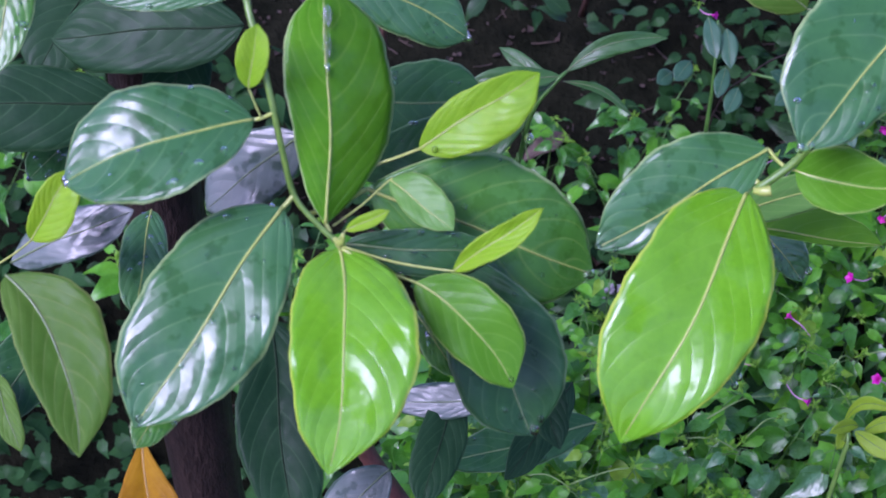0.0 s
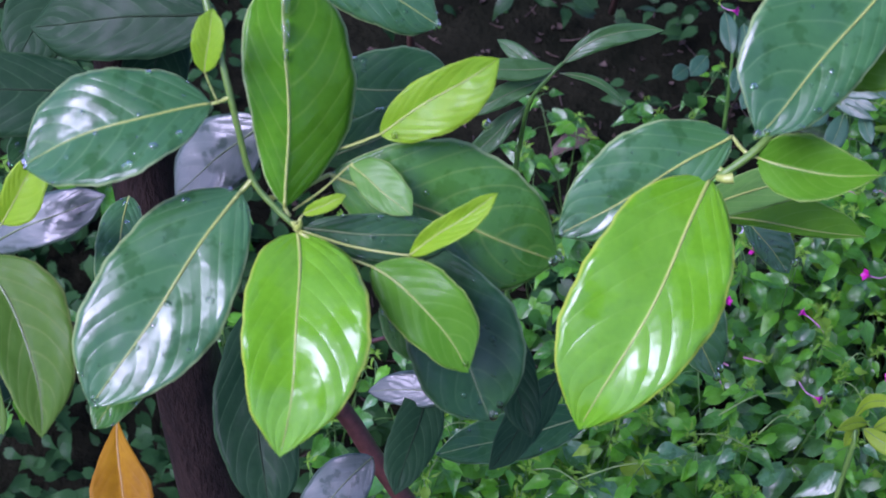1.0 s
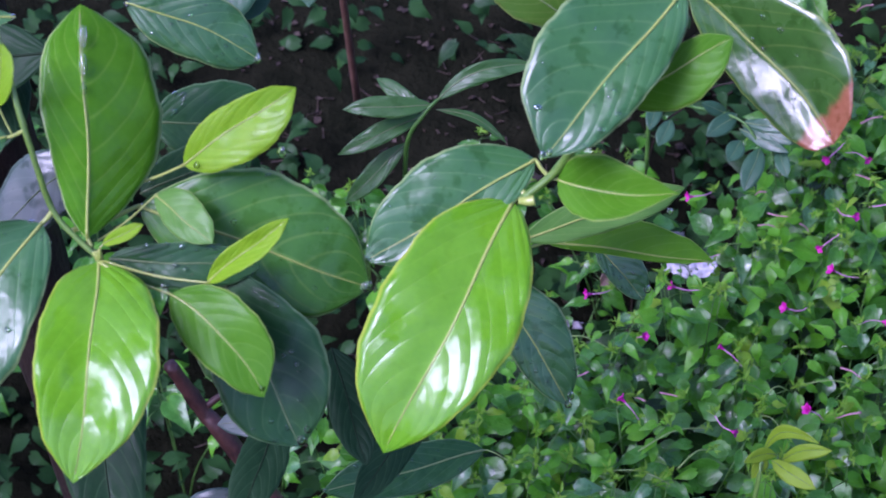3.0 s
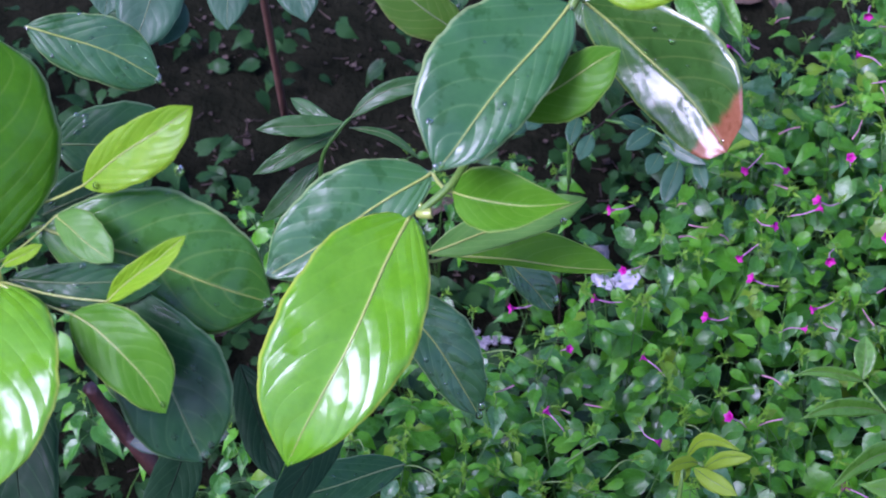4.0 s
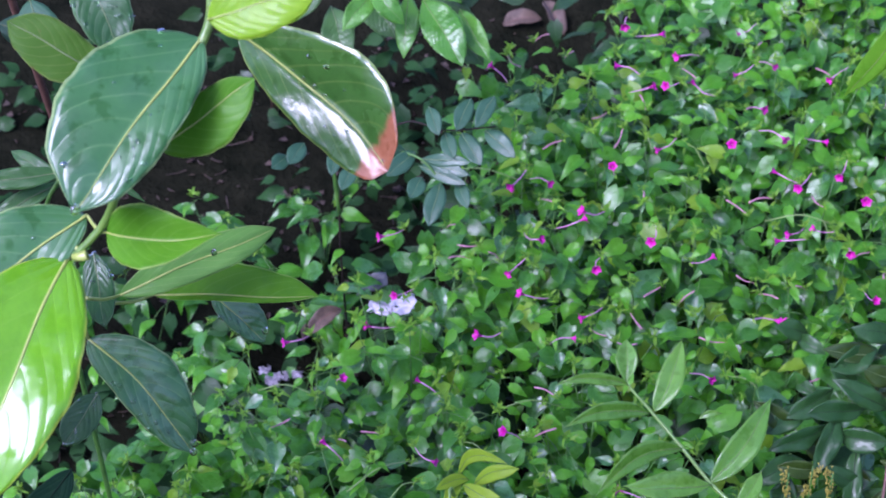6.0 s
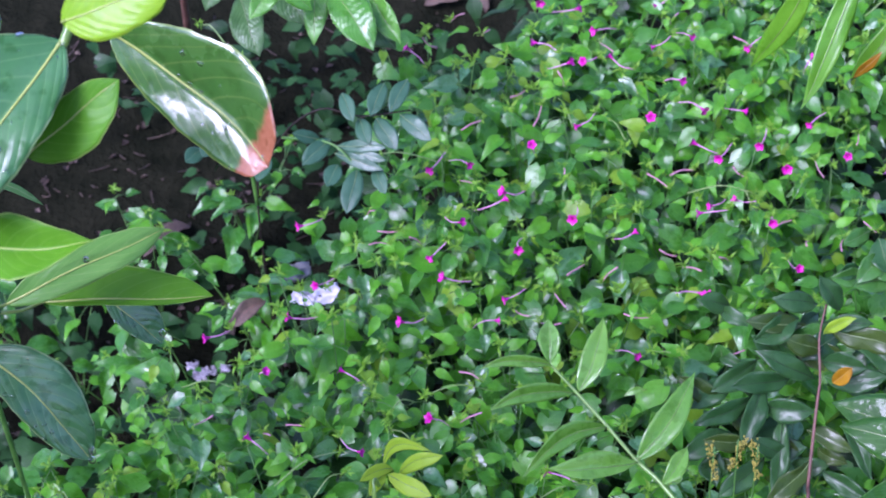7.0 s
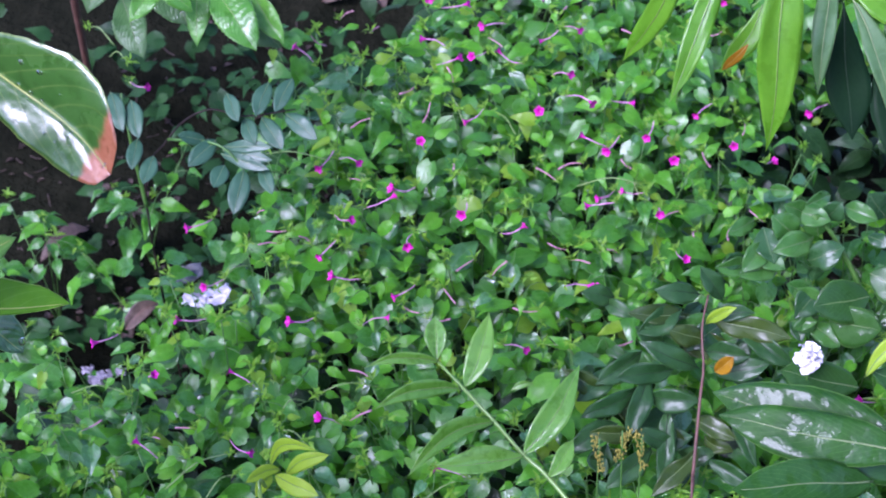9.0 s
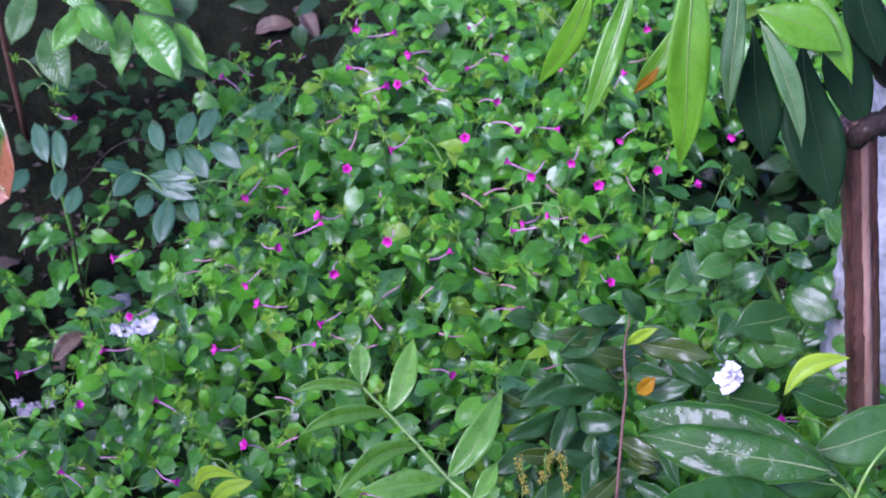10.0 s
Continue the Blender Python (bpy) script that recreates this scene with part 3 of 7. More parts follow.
trunk_foot = (-0.14, 1.02, ground_height(-0.14, 1.02) - 0.03)
stem_part("trunk", tree, [trunk_foot, (-0.13, 1.00, 0.4), (-0.15, 0.98, 0.9), (-0.16, 1.0, 1.4), (-0.15, 1.02, 1.9)], 0.036, 0.026, BARK, "dark brown wet bark", 0.07, 14, 10)
stem_part("branch", tree, [(-0.155, 1.01, 1.62), (-0.11, 0.93, 1.58), (-0.07, 0.84, 1.46)] + SHOOT_A[:1], 0.006, 0.0022, BARK)
stem_part("shoot", tree, SHOOT_A, 0.0021, 0.0017, SHOOT, "green shoot")
stem_part("branch", tree, [(-0.15, 1.02, 1.80), (0.05, 0.98, 1.84), (0.28, 0.92, 1.72)] + SHOOT_B[:1], 0.009, 0.0034, BARK)
stem_part("shoot", tree, SHOOT_B, 0.0034, 0.0024, SHOOT, "green shoot")
stem_part("bud", tree, [SHOOT_B[-1], (Vector(SHOOT_B[-1]) + Vector((0.004, -0.003, 0.002))), (Vector(SHOOT_B[-1]) + Vector((0.0085, -0.003, 0.003)))], 0.0025, 0.0035, RIB, "pale bud at the end of the shoot", 0.1)
stem_part("bud", tree, [SHOOT_A[-1], (Vector(SHOOT_A[-1]) + Vector((0.002, -0.003, 0.005))), (Vector(SHOOT_A[-1]) + Vector((0.003, -0.004, 0.011)))], 0.0026, 0.0008, RIB, "pale bud at the end of the shoot", 0.05)


# ---- the flower bed ----
FOUR_LEAF = blade_material("bed_leaf", (0.078, 0.35, 0.008), (0.165, 0.54, 0.014), (0.17, 0.46, 0.04), 0.34, 0.36, veins=6.0, vein_mix=0.35, wet=0.5, spec=0.32, relief=0.2, crinkle=0.5)
FOUR_DEEP = blade_material("bed_leaf_deep", (0.042, 0.205, 0.013), (0.084, 0.33, 0.022), (0.13, 0.34, 0.05), 0.30, 0.28, veins=6.0, vein_mix=0.35, wet=0.75, spec=0.36, relief=0.2, crinkle=0.5)
FOUR_SHEEN = blade_material("bed_leaf_wet", (0.06, 0.22, 0.045), (0.10, 0.31, 0.065), (0.16, 0.36, 0.10), 0.36, 0.22, veins=6.0, vein_mix=0.35, wet=1.0, patchy=0.35, spec=0.7, crinkle=0.5)
FOUR_TIP = blade_material("bed_tip", (0.17, 0.43, 0.016), (0.28, 0.58, 0.024), (0.24, 0.46, 0.07), 0.4, 0.4, veins=4.0, vein_mix=0.2, wet=0.2)
FOUR_STEM = plain_material("bed_stem", (0.05, 0.16, 0.02), (0.11, 0.26, 0.04), 60.0, 0.45, 0.2, 0.001)
PETAL = plain_material("magenta_petal", (0.48, 0.006, 0.26), (0.68, 0.015, 0.40), 200.0, 0.5, 0.2, 0.0005)
PETAL_FADED = plain_material("faded_pink_petal", (0.42, 0.17, 0.22), (0.66, 0.36, 0.42), 160.0, 0.55, 0.2, 0.0005)


def heart_blade(length, width, fold, bend, curl, seed, rows=10, cols=2):
    """A heart-shaped leaf along x with a drawn-out tip, folded along its midrib, its tip curling down."""
    r = random.Random(seed)
    ph, skew = r.uniform(0, 6), r.uniform(-0.05, 0.05)
    verts, uvs = [], []
    for i in range(rows + 1):
        u = i / rows
        if u < 0.26:
            w = math.sqrt(max(0.0, 1 - ((0.26 - u) / 0.27) ** 2)) ** 0.8
        else:
            q = (u - 0.26) / 0.74
            w = (1 - q ** 1.25) * (1 - 0.14 * math.sin(math.pi * q ** 1.6))
        for j in range(-cols, cols + 1):
            a = abs(j) / cols
            f = radians(fold)
            lobe = -0.10 * length * a ** 1.5 * max(0.0, 1 - u / 0.16)
            y = width * w * j / cols * math.cos(f) + skew * length * u * (1 - u)
            z = width * w * a * math.sin(f) + bend * 4 * u * (1 - u) - curl * u ** 2.5 + 0.045 * length * a * a * math.sin(u * 8 + ph + (1.5 if j < 0 else 0)) * w
            verts.append(Vector((length * u + lobe, y, z)))
            uvs.append((u, 0.5 + 0.5 * j / cols))
    k = 2 * cols + 1
    return verts, [(i * k + j, i * k + j + 1, (i + 1) * k + j + 1, (i + 1) * k + j) for i in range(rows) for j in range(2 * cols)], uvs


def small_leaf(name, material, length, width, fold, bend, curl, seed):
    v, f, uv = heart_blade(length, width, fold, bend, curl, seed)
    return mesh_of(name, v, f, material, uv)


FOUR_PALE = blade_material("bed_leaf_pale", (0.20, 0.44, 0.014), (0.30, 0.56, 0.02), (0.30, 0.52, 0.06), 0.4, 0.4, veins=6.0, vein_mix=0.3, wet=0.3)
KINDS = (FOUR_LEAF, FOUR_DEEP, FOUR_SHEEN, FOUR_LEAF, FOUR_LEAF, FOUR_DEEP)
BED_LEAVES = [small_leaf("bed_leaf", KINDS[i % 6], 0.046, 0.0128 + 0.0017 * (i % 3), 8 + 9 * (i % 3), 0.002 + 0.002 * (i % 2), 0.004 + 0.005 * (i % 4), i) for i in range(12)]
BED_LEAVES.append(small_leaf("bed_leaf", FOUR_PALE, 0.040, 0.0125, 10, 0.003, 0.006, 31))


def star_bud(seed):
    """A tip of a twig: a tuft of small pale leaves round green buds."""
    r = random.Random(seed)
    chunks, uvs = [], []
    for k in range(12):
        v, f, uv, _ = blade((0, 0, 0), (0.0135, 0, 0), (0, 1, 0), 0.0019, 0.0019, 24, 24, 0, 0.002, 0.36, 4, 1, 0, 5, 0.0, k, 0.95)
        m = turned((r.uniform(-0.004, 0.004), r.uniform(-0.004, 0.004), 0.0008 * k), k * 1.1 + r.random(), r.uniform(-1.1, 0.35), r.uniform(-0.5, 0.5), r.uniform(0.5, 1.3))
        chunks.append(([m @ p for p in v], f))
        uvs += uv
    v, f = joined(chunks)
    return mesh_of("bud", v, f, FOUR_TIP, uvs)


def turned(place, yaw, pitch, roll, size, lean=0.0):
    return Matrix.Translation(place) @ Matrix.Rotation(lean, 4, "X") @ Euler((roll, pitch, yaw), "XYZ").to_matrix().to_4x4() @ Matrix.Scale(size, 4)


BED_TIPS = [star_bud(i) for i in range(5)]
HOLES = ((0.14, 1.98, 0.2), (0.30, 1.87, 0.27), (0.44, 2.03, 0.17), (0.60, 2.10, 0.14), (0.31, 1.52, 0.09), (0.46, 1.555, 0.05), (0.70, 2.06, 0.13), (1.28, 1.62, 0.07), (1.34, 1.70, 0.10), (-0.06, 1.64, 0.28))
plants = []


def bed_plant(x, y, rnd, twigs, tall=1.0, levels=5):
    z0 = ground_height(x, y) - 0.01
    root = tagged(new("flowering_plant"), "bushy four o'clock plant with heart-shaped green leaves", "plant", "plants of the flower bed")
    root.location = (x, y, z0)
    plants.append(root)
    top = bed_height(y) - z0
    stems = []
    for b in range(twigs):
        w = 2 * math.pi * (b + rnd.random()) / twigs
        out = rnd.uniform(0.02, 0.12)
        high = top * tall * rnd.uniform(0.80, 1.04)
        end = Vector((math.cos(w) * out, math.sin(w) * out, high))
        run = spline([(0, 0, 0), (end.x * 0.3, end.y * 0.3, high * 0.45), end], 4)
        stems.append(tube(run, 0.0017, 0.0007, 5))
        yaw = rnd.uniform(0, 6.28)
        for level in range(levels):
            p = run[-1].lerp(run[-4], level * 0.25)
            yaw += math.pi / 2 + rnd.uniform(-0.4, 0.4)
            for pair in range(2):
                size = rnd.choice((0.5, 0.6, 0.7, 0.8, 0.85, 0.9, 1.0, 1.25)) * (0.6 if level == 0 else 1.0)
                a = yaw + math.pi * pair + rnd.uniform(-0.4, 0.4)
                q = p + Vector((math.cos(a), math.sin(a) - 0.3, 0)) * rnd.uniform(0.006, 0.03) + Vector((0, 0, rnd.uniform(-0.012, 0.012)))
                stems.append(tube([p, p.lerp(q, 0.5) + Vector((0, 0, 0.003)), q], 0.0007, 0.0006, 3))
                point = -math.pi / 2 + ((a + math.pi / 2 + math.pi) % (2 * math.pi) - math.pi) * 0.72
                child("leaf", rnd.choice(BED_LEAVES if tall > 0.6 else BED_LEAVES[1::4]), root, turned(q, point, rnd.uniform(-0.1, 0.6), rnd.uniform(-0.45, 0.45), size, rnd.uniform(-0.1, 0.65)))
        child("bud", rnd.choice(BED_TIPS), root, turned(end + Vector((0, 0, 0.009)), yaw, 0, 0, rnd.uniform(0.6, 1.05), rnd.uniform(0.0, 0.7)))
    child("stem", mesh_of("stem", *joined(stems), FOUR_STEM), root)
    return root


rnd = random.Random(7)
for iy in range(9):
    for ix in range(11):
        x, y = 0.25 + ix * 0.13 + rnd.uniform(-0.05, 0.05), 1.10 + iy * 0.13 + rnd.uniform(-0.05, 0.05)
        if any((x - hx) ** 2 + (y - hy) ** 2 < hr * hr for hx, hy, hr in HOLES):
            continue
        bed_plant(x, y, rnd, 6)
for ix in range(4):
    bed_plant(0.02 + ix * 0.06 + rnd.uniform(-0.03, 0.03), 1.14 + (ix % 2) * 0.13 + rnd.uniform(-0.03, 0.03), rnd, 6)
for ix in range(12):
    bed_plant(0.06 + (ix % 4) * 0.11 + rnd.uniform(-0.03, 0.03), 1.02 + (ix // 4) * 0.12 + rnd.uniform(-0.03, 0.03), rnd, 5)
for x, y in ((0.18, 1.66), (0.30, 1.62), (0.36, 1.78), (0.22, 1.86), (0.36, 1.95), (0.10, 1.74)):
    bed_plant(x, y, rnd, 4, 0.42, 3)
for _ in range(10):
    bed_plant(rnd.uniform(-0.6, 0.12), rnd.uniform(1.35, 1.85), rnd, 3, 0.55, 3)


STALK_PALE = plain_material("pale_stalk", (0.16, 0.30, 0.06), (0.28, 0.42, 0.12), 60.0, 0.45, 0.2, 0.001)
for _ in range(46):
    root = rnd.choice(plants[:100])
    a = rnd.uniform(0, 6.28)
    p0 = Vector((rnd.uniform(-0.05, 0.05), rnd.uniform(-0.05, 0.05), bed_height(root.location.y) - root.location.z - 0.025))
    way = Vector((math.cos(a), 0.6 * math.sin(a), 0.16)) * rnd.uniform(0.05, 0.11)
    run = spline([p0, p0 + way * 0.5 + Vector((0, 0, 0.014)), p0 + way], 5)
    child("stalk", mesh_of("stalk", *tube(run, 0.0010, 0.0006, 5), STALK_PALE), root)
    child("bud", rnd.choice(BED_TIPS), root, turned(run[-1], a, 0, 0, rnd.uniform(0.6, 0.9), 0.3))


# bed leaf with the shade between the stems painted in as a darker green
FOUR_SHADE = blade_material("bed_leaf_shaded", (0.011, 0.048, 0.009), (0.024, 0.085, 0.016), (0.06, 0.15, 0.04), 0.45, 0.2, veins=6.0, vein_mix=0.3, wet=0.2, spec=0.25)


def undergrowth(count, low, high, seed, x0, x1, y0, y1, gaps, material, label, grow=1.0, broad=0.0155):
    """Shaded leaves deep between the stems, too many to count."""
    r, chunks, uvs = random.Random(seed), [], []
    v, f, uv = heart_blade(0.05, broad, 12, 0.003, 0.008, seed, 7, 1)
    for _ in range(count):
        x, y = r.uniform(x0, x1), r.uniform(y0, y1)
        if any((x - hx) ** 2 + (y - hy) ** 2 < hr * hr for hx, hy, hr in gaps):
            continue
        g = ground_height(x, y)
        m = turned((x, y, g + (bed_height(y) - g) * r.uniform(low, high)), -math.pi / 2 + r.uniform(-2.4, 2.4), r.uniform(-0.3, 0.7), r.uniform(-0.6, 0.6), grow * r.uniform(0.6, 1.25), r.uniform(0.05, 0.8))
        chunks.append(([m @ p for p in v], f))
        uvs += uv
    vv, ff = joined(chunks)
    return tagged(new("undergrowth", mesh_of("undergrowth", vv, ff, material, uvs)), label, "foliage", kind="stuff")


undergrowth(3000, 0.12, 0.66, 4, 0.12, 1.62, 1.02, 2.2, HOLES, FOUR_SHADE, "lower leaves of the flower bed, shade put into a dark green")
undergrowth(1100, 0.80, 1.0, 27, 0.0, 1.62, 1.04, 2.16, HOLES, FOUR_LEAF, "small upper leaves of the flower bed", 0.5, 0.0125)
undergrowth(2300, 0.66, 0.92, 21, 0.0, 1.62, 1.04, 2.16, HOLES, FOUR_DEEP, "dense middle leaves of the flower bed", 0.78, 0.0160)
# weeds round the bed: the dimness there is put into their colour
WEED_SHADED = blade_material("weed_leaf_shaded", (0.014, 0.058, 0.014), (0.030, 0.10, 0.023), (0.03, 0.08, 0.03), 0.6, 0.15, veins=6.0, vein_mix=0.3, wet=0.1, spec=0.08)
BARE = ((0.10, 2.06, 0.20), (0.30, 2.12, 0.12), (0.18, 1.93, 0.11), (-0.2, 2.15, 0.12))
undergrowth(2100, 0.02, 0.36, 9, -0.75, 0.5, 1.25, 2.3, BARE, WEED_SHADED, "weeds beside the bed, their shade put into a dark green", 0.75)
undergrowth(260, 0.02, 0.3, 12, 0.5, 0.9, 1.95, 2.3, (), WEED_SHADED, "weeds behind the bed, their shade put into a dark green", 0.7)
# ---- what grows round the bed ----
RIBBED = blade_material("ribbed_leaf", (0.075, 0.30, 0.02), (0.14, 0.43, 0.035), (0.20, 0.46, 0.08), 0.34, 0.3, veins=11.0, vein_mix=0.3, relief=0.25, wet=0.6, patchy=0.6, crinkle=0.4)
RIBBED_DULL = blade_material("ribbed_leaf_dull", (0.05, 0.15, 0.03), (0.09, 0.22, 0.05), (0.13, 0.26, 0.08), 0.4, 0.3, veins=11.0, vein_mix=0.3, relief=0.4, wet=0.3)
GREY_LEAF = blade_material("grey_green_leaf", (0.035, 0.12, 0.055), (0.06, 0.18, 0.08), (0.10, 0.22, 0.11), 0.5, 0.25, vein_mix=0.3, wet=0.15, spec=0.3)
SEED_LEAF = blade_material("seedling_leaf", (0.06, 0.19, 0.04), (0.10, 0.27, 0.06), (0.13, 0.27, 0.08), 0.35, 0.35, vein_mix=0.2)
BLUE_LEAF = blade_material("compound_leaf", (0.035, 0.12, 0.055), (0.06, 0.17, 0.08), (0.10, 0.21, 0.11), 0.42, 0.22, veins=8.0, vein_mix=0.25, wet=0.3, relief=0.06)
SPROUT_LEAF = blade_material("sapling_leaf", (0.13, 0.37, 0.03), (0.21, 0.49, 0.05), (0.26, 0.50, 0.08), 0.30, 0.35, veins=9.0, vein_mix=0.12, relief=0.08, wet=1.0, patchy=0.5)
SPROUT_YELLOW = blade_material("yellow_sapling_leaf", (0.30, 0.52, 0.02), (0.42, 0.64, 0.03), (0.42, 0.60, 0.09), 0.4, 0.4, veins=9.0, vein_mix=0.25, relief=0.08, wet=0.15, spec=0.15)
BUSH_LEAF = blade_material("bush_leaf", (0.020, 0.080, 0.018), (0.043, 0.128, 0.028), (0.055, 0.14, 0.04), 0.38, 0.22, veins=9.0, vein_mix=0.2, wet=0.3, relief=0.06, spec=0.22, crinkle=1.0, patchy=0.9)
BUSH_OLIVE = blade_material("bush_leaf_olive", (0.036, 0.080, 0.010), (0.064, 0.12, 0.016), (0.095, 0.15, 0.04), 0.36, 0.26, veins=9.0, vein_mix=0.2, wet=0.4, relief=0.08, spec=0.25, crinkle=0.6)
WET_BROAD = blade_material("broad_leaf", (0.020, 0.09, 0.010), (0.040, 0.145, 0.017), (0.11, 0.25, 0.05), 0.38, 0.22, veins=12.0, vein_mix=0.3, wet=0.3, crinkle=1.0, relief=0.1, spec=0.3)
WET_SHEEN = blade_material("broad_wet_leaf", (0.020, 0.09, 0.010), (0.040, 0.145, 0.017), (0.11, 0.25, 0.05), 0.45, 0.2, veins=12.0, vein_mix=0.3, relief=0.04, wet=0.36, crinkle=2.6, patchy=1.0, spec=0.12, film_at=(0.47, 0.55, 40.0))
SHRUB_LEAF = blade_material("shrub_leaf", (0.045, 0.185, 0.026), (0.09, 0.28, 0.04), (0.13, 0.29, 0.08), 0.28, 0.28, veins=8.0, vein_mix=0.25, relief=0.1, wet=0.3, crinkle=0.7)
SHRUB_DEEP = blade_material("shrub_leaf_deep", (0.025, 0.10, 0.025), (0.05, 0.16, 0.04), (0.10, 0.22, 0.07), 0.28, 0.25, veins=8.0, vein_mix=0.25, relief=0.1, wet=0.3, crinkle=0.7)
HANG_LEAF = blade_material("drooping_leaf", (0.12, 0.38, 0.012), (0.19, 0.50, 0.02), (0.20, 0.46, 0.04), 0.30, 0.45, veins=16.0, vein_mix=0.1, fleck=0.6, relief=0.04, wet=0.35, crinkle=0.3)
HANG_DULL = blade_material("drooping_leaf_dull", (0.09, 0.22, 0.06), (0.15, 0.30, 0.10), (0.2, 0.3, 0.1), 0.35, 0.35, veins=16.0, vein_mix=0.1, relief=0.04, wet=0.4)
# drooping leaf in shadow, the shadow put into a near-black green
HANG_SHADED = blade_material("drooping_leaf_shaded", (0.005, 0.022, 0.007), (0.010, 0.036, 0.011), (0.012, 0.04, 0.014), 0.6, 0.10, veins=8.0, vein_mix=0.2, wet=0.03, spec=0.05, relief=0.02)
SPROUT_STEM = plain_material("sapling_stem", (0.13, 0.28, 0.04), (0.22, 0.38, 0.07), 60.0, 0.4, 0.2, 0.001, 0.3)
TWIG = plain_material("brown_twig", (0.10, 0.045, 0.03), (0.20, 0.10, 0.07), 50.0, 0.55, 0.5, 0.002)
RED_WOOD = plain_material("red_brown_bark", (0.03, 0.011, 0.008), (0.13, 0.05, 0.036), 30.0, 0.55, 0.7, 0.003, 0.2)
WOOD = plain_material("weathered_post", (0.02, 0.010, 0.008), (0.20, 0.09, 0.065), 48.0, 0.6, 1.0, 0.008, 0.15, (1, 1, 0.08))
STRIP = plain_material("bare_wood", (0.26, 0.13, 0.09), (0.52, 0.32, 0.24), 40.0, 0.6, 0.8, 0.004, 0.1, (1, 1, 0.1))
WHITEWASH = plain_material("flaking_whitewash", (0.22, 0.21, 0.22), (1.1, 1.08, 1.1), 11.0, 0.6, 0.7, 0.004)
PAPER = plain_material("wet_white_paper", (0.50, 0.48, 0.56), (0.75, 0.74, 0.82), 60.0, 0.5, 0.6, 0.002)
GREY_PAPER = plain_material("grey_wet_sheet", (0.10, 0.11, 0.12), (0.18, 0.19, 0.20), 60.0, 0.5, 0.6, 0.002)
SCRAP = plain_material("grey_scrap", (0.22, 0.20, 0.24), (0.5, 0.48, 0.55), 60.0, 0.5, 0.6, 0.002)
DRY_LEAF = plain_material("dry_brown_leaf", (0.05, 0.030, 0.018), (0.17, 0.115, 0.075), 50.0, 0.6, 0.6, 0.002)
CRUMB = plain_material("rotting_litter", (0.020, 0.013, 0.008), (0.10, 0.062, 0.038), 60.0, 0.7, 0.6, 0.002)
WHITE_PETAL = plain_material("white_petal", (0.8, 0.79, 0.84), (1.0, 0.99, 1.0), 90.0, 0.5, 0.4, 0.001)
PETAL_TUBE = plain_material("pink_tube", (0.62, 0.22, 0.46), (0.80, 0.42, 0.64), 160.0, 0.5, 0.2, 0.0005)
PANICLE = plain_material("yellow_seed_heads", (0.25, 0.22, 0.02), (0.42, 0.38, 0.05), 120.0, 0.6, 0.3, 0.001)


def plant(name, label, category):
    return tagged(new(name), label, category)


def ground_point(p):
    return (p[0], p[1] + 0.02, ground_height(p[0], p[1]) - 0.02)


def far_leaf(*a):
    return any_leaf(owner, *a, rows=16, cols=4, blunt=0.66)


def ribbed_leaf(*a):
    """A drooping leaf, puckered between its veins, with a toothed edge."""
    r = random.Random(leaf_count[0])
    b = list(a)
    b[8] = a[8] * r.uniform(1.0, 3.5)
    b[5], b[6] = a[5] + r.uniform(-4, 16), a[6] + r.uniform(-4, 16)
    return any_leaf(owner, *b, rows=51, cols=5, quilt=0.0006, ribs=11, wave=0.004, twist=r.uniform(-25, 25), blunt=0.74, teeth=0.10)


def loose_leaf(*a):
    """A limp leaf with a twisted, wavy blade."""
    r = random.Random(leaf_count[0])
    b = list(a)
    b[3], b[4] = a[3] * 1.3, a[4] * 1.3
    b[8] = a[8] * r.uniform(0.8, 3.0)
    b[5], b[6] = a[5] + r.uniform(-6, 22), a[6] + r.uniform(-6, 22)
    return any_leaf(owner, *b, rows=14, cols=4, wave=0.005, twist=r.uniform(-45, 45), blunt=r.uniform(0.6, 0.9))


def lance_leaf(*a):
    """A narrow leaf drawn out to a point at both ends."""
    return any_leaf(owner, *a, rows=18, cols=4, quilt=0.0001, blunt=0.95)


def trumpet():
    """A four o'clock bloom: a flat five-lobed mouth at the end of a long tube along z."""
    rings = ((0.000, 0.0010), (0.002, 0.0013), (0.005, 0.0026), (0.0075, 0.0044), (0.0080, 0.0062))
    n, verts, faces = 20, [], []
    for i, (z, r) in enumerate(rings):
        for k in range(n):
            w = 2 * math.pi * k / n
            lobe = 1 + (0.16 if i == 4 else 0.06 if i == 3 else 0) * math.cos(5 * w)
            verts.append((r * lobe * math.cos(w), r * lobe * math.sin(w), z + (0.0007 * math.cos(5 * w) if i == 4 else 0)))
    for i in range(len(rings) - 1):
        for k in range(n):
            faces.append((i * n + k, i * n + (k + 1) % n, (i + 1) * n + (k + 1) % n, (i + 1) * n + k))
    return verts, faces


BLOOM = mesh_of("bloom", *trumpet(), PETAL)
BLOOM_TUBES = [mesh_of("tube", *tube(spline([(c, 0, -h), (c * 0.2, 0, -h * 0.5), (0, 0, 0.001)], 5), 0.0006, 0.0009, 6), PETAL_TUBE) for c, h in ((0.010, 0.027), (0.014, 0.030), (0.006, 0.032))]
FADED_TUBES = [mesh_of("tube", *tube(spline([(c, 0, -h), (c * 0.2, 0, -h * 0.5), (-c * 0.1, 0, 0.002)], 5), 0.0007, 0.0012, 6), PETAL_FADED) for c, h in ((0.009, 0.025), (0.013, 0.028))]


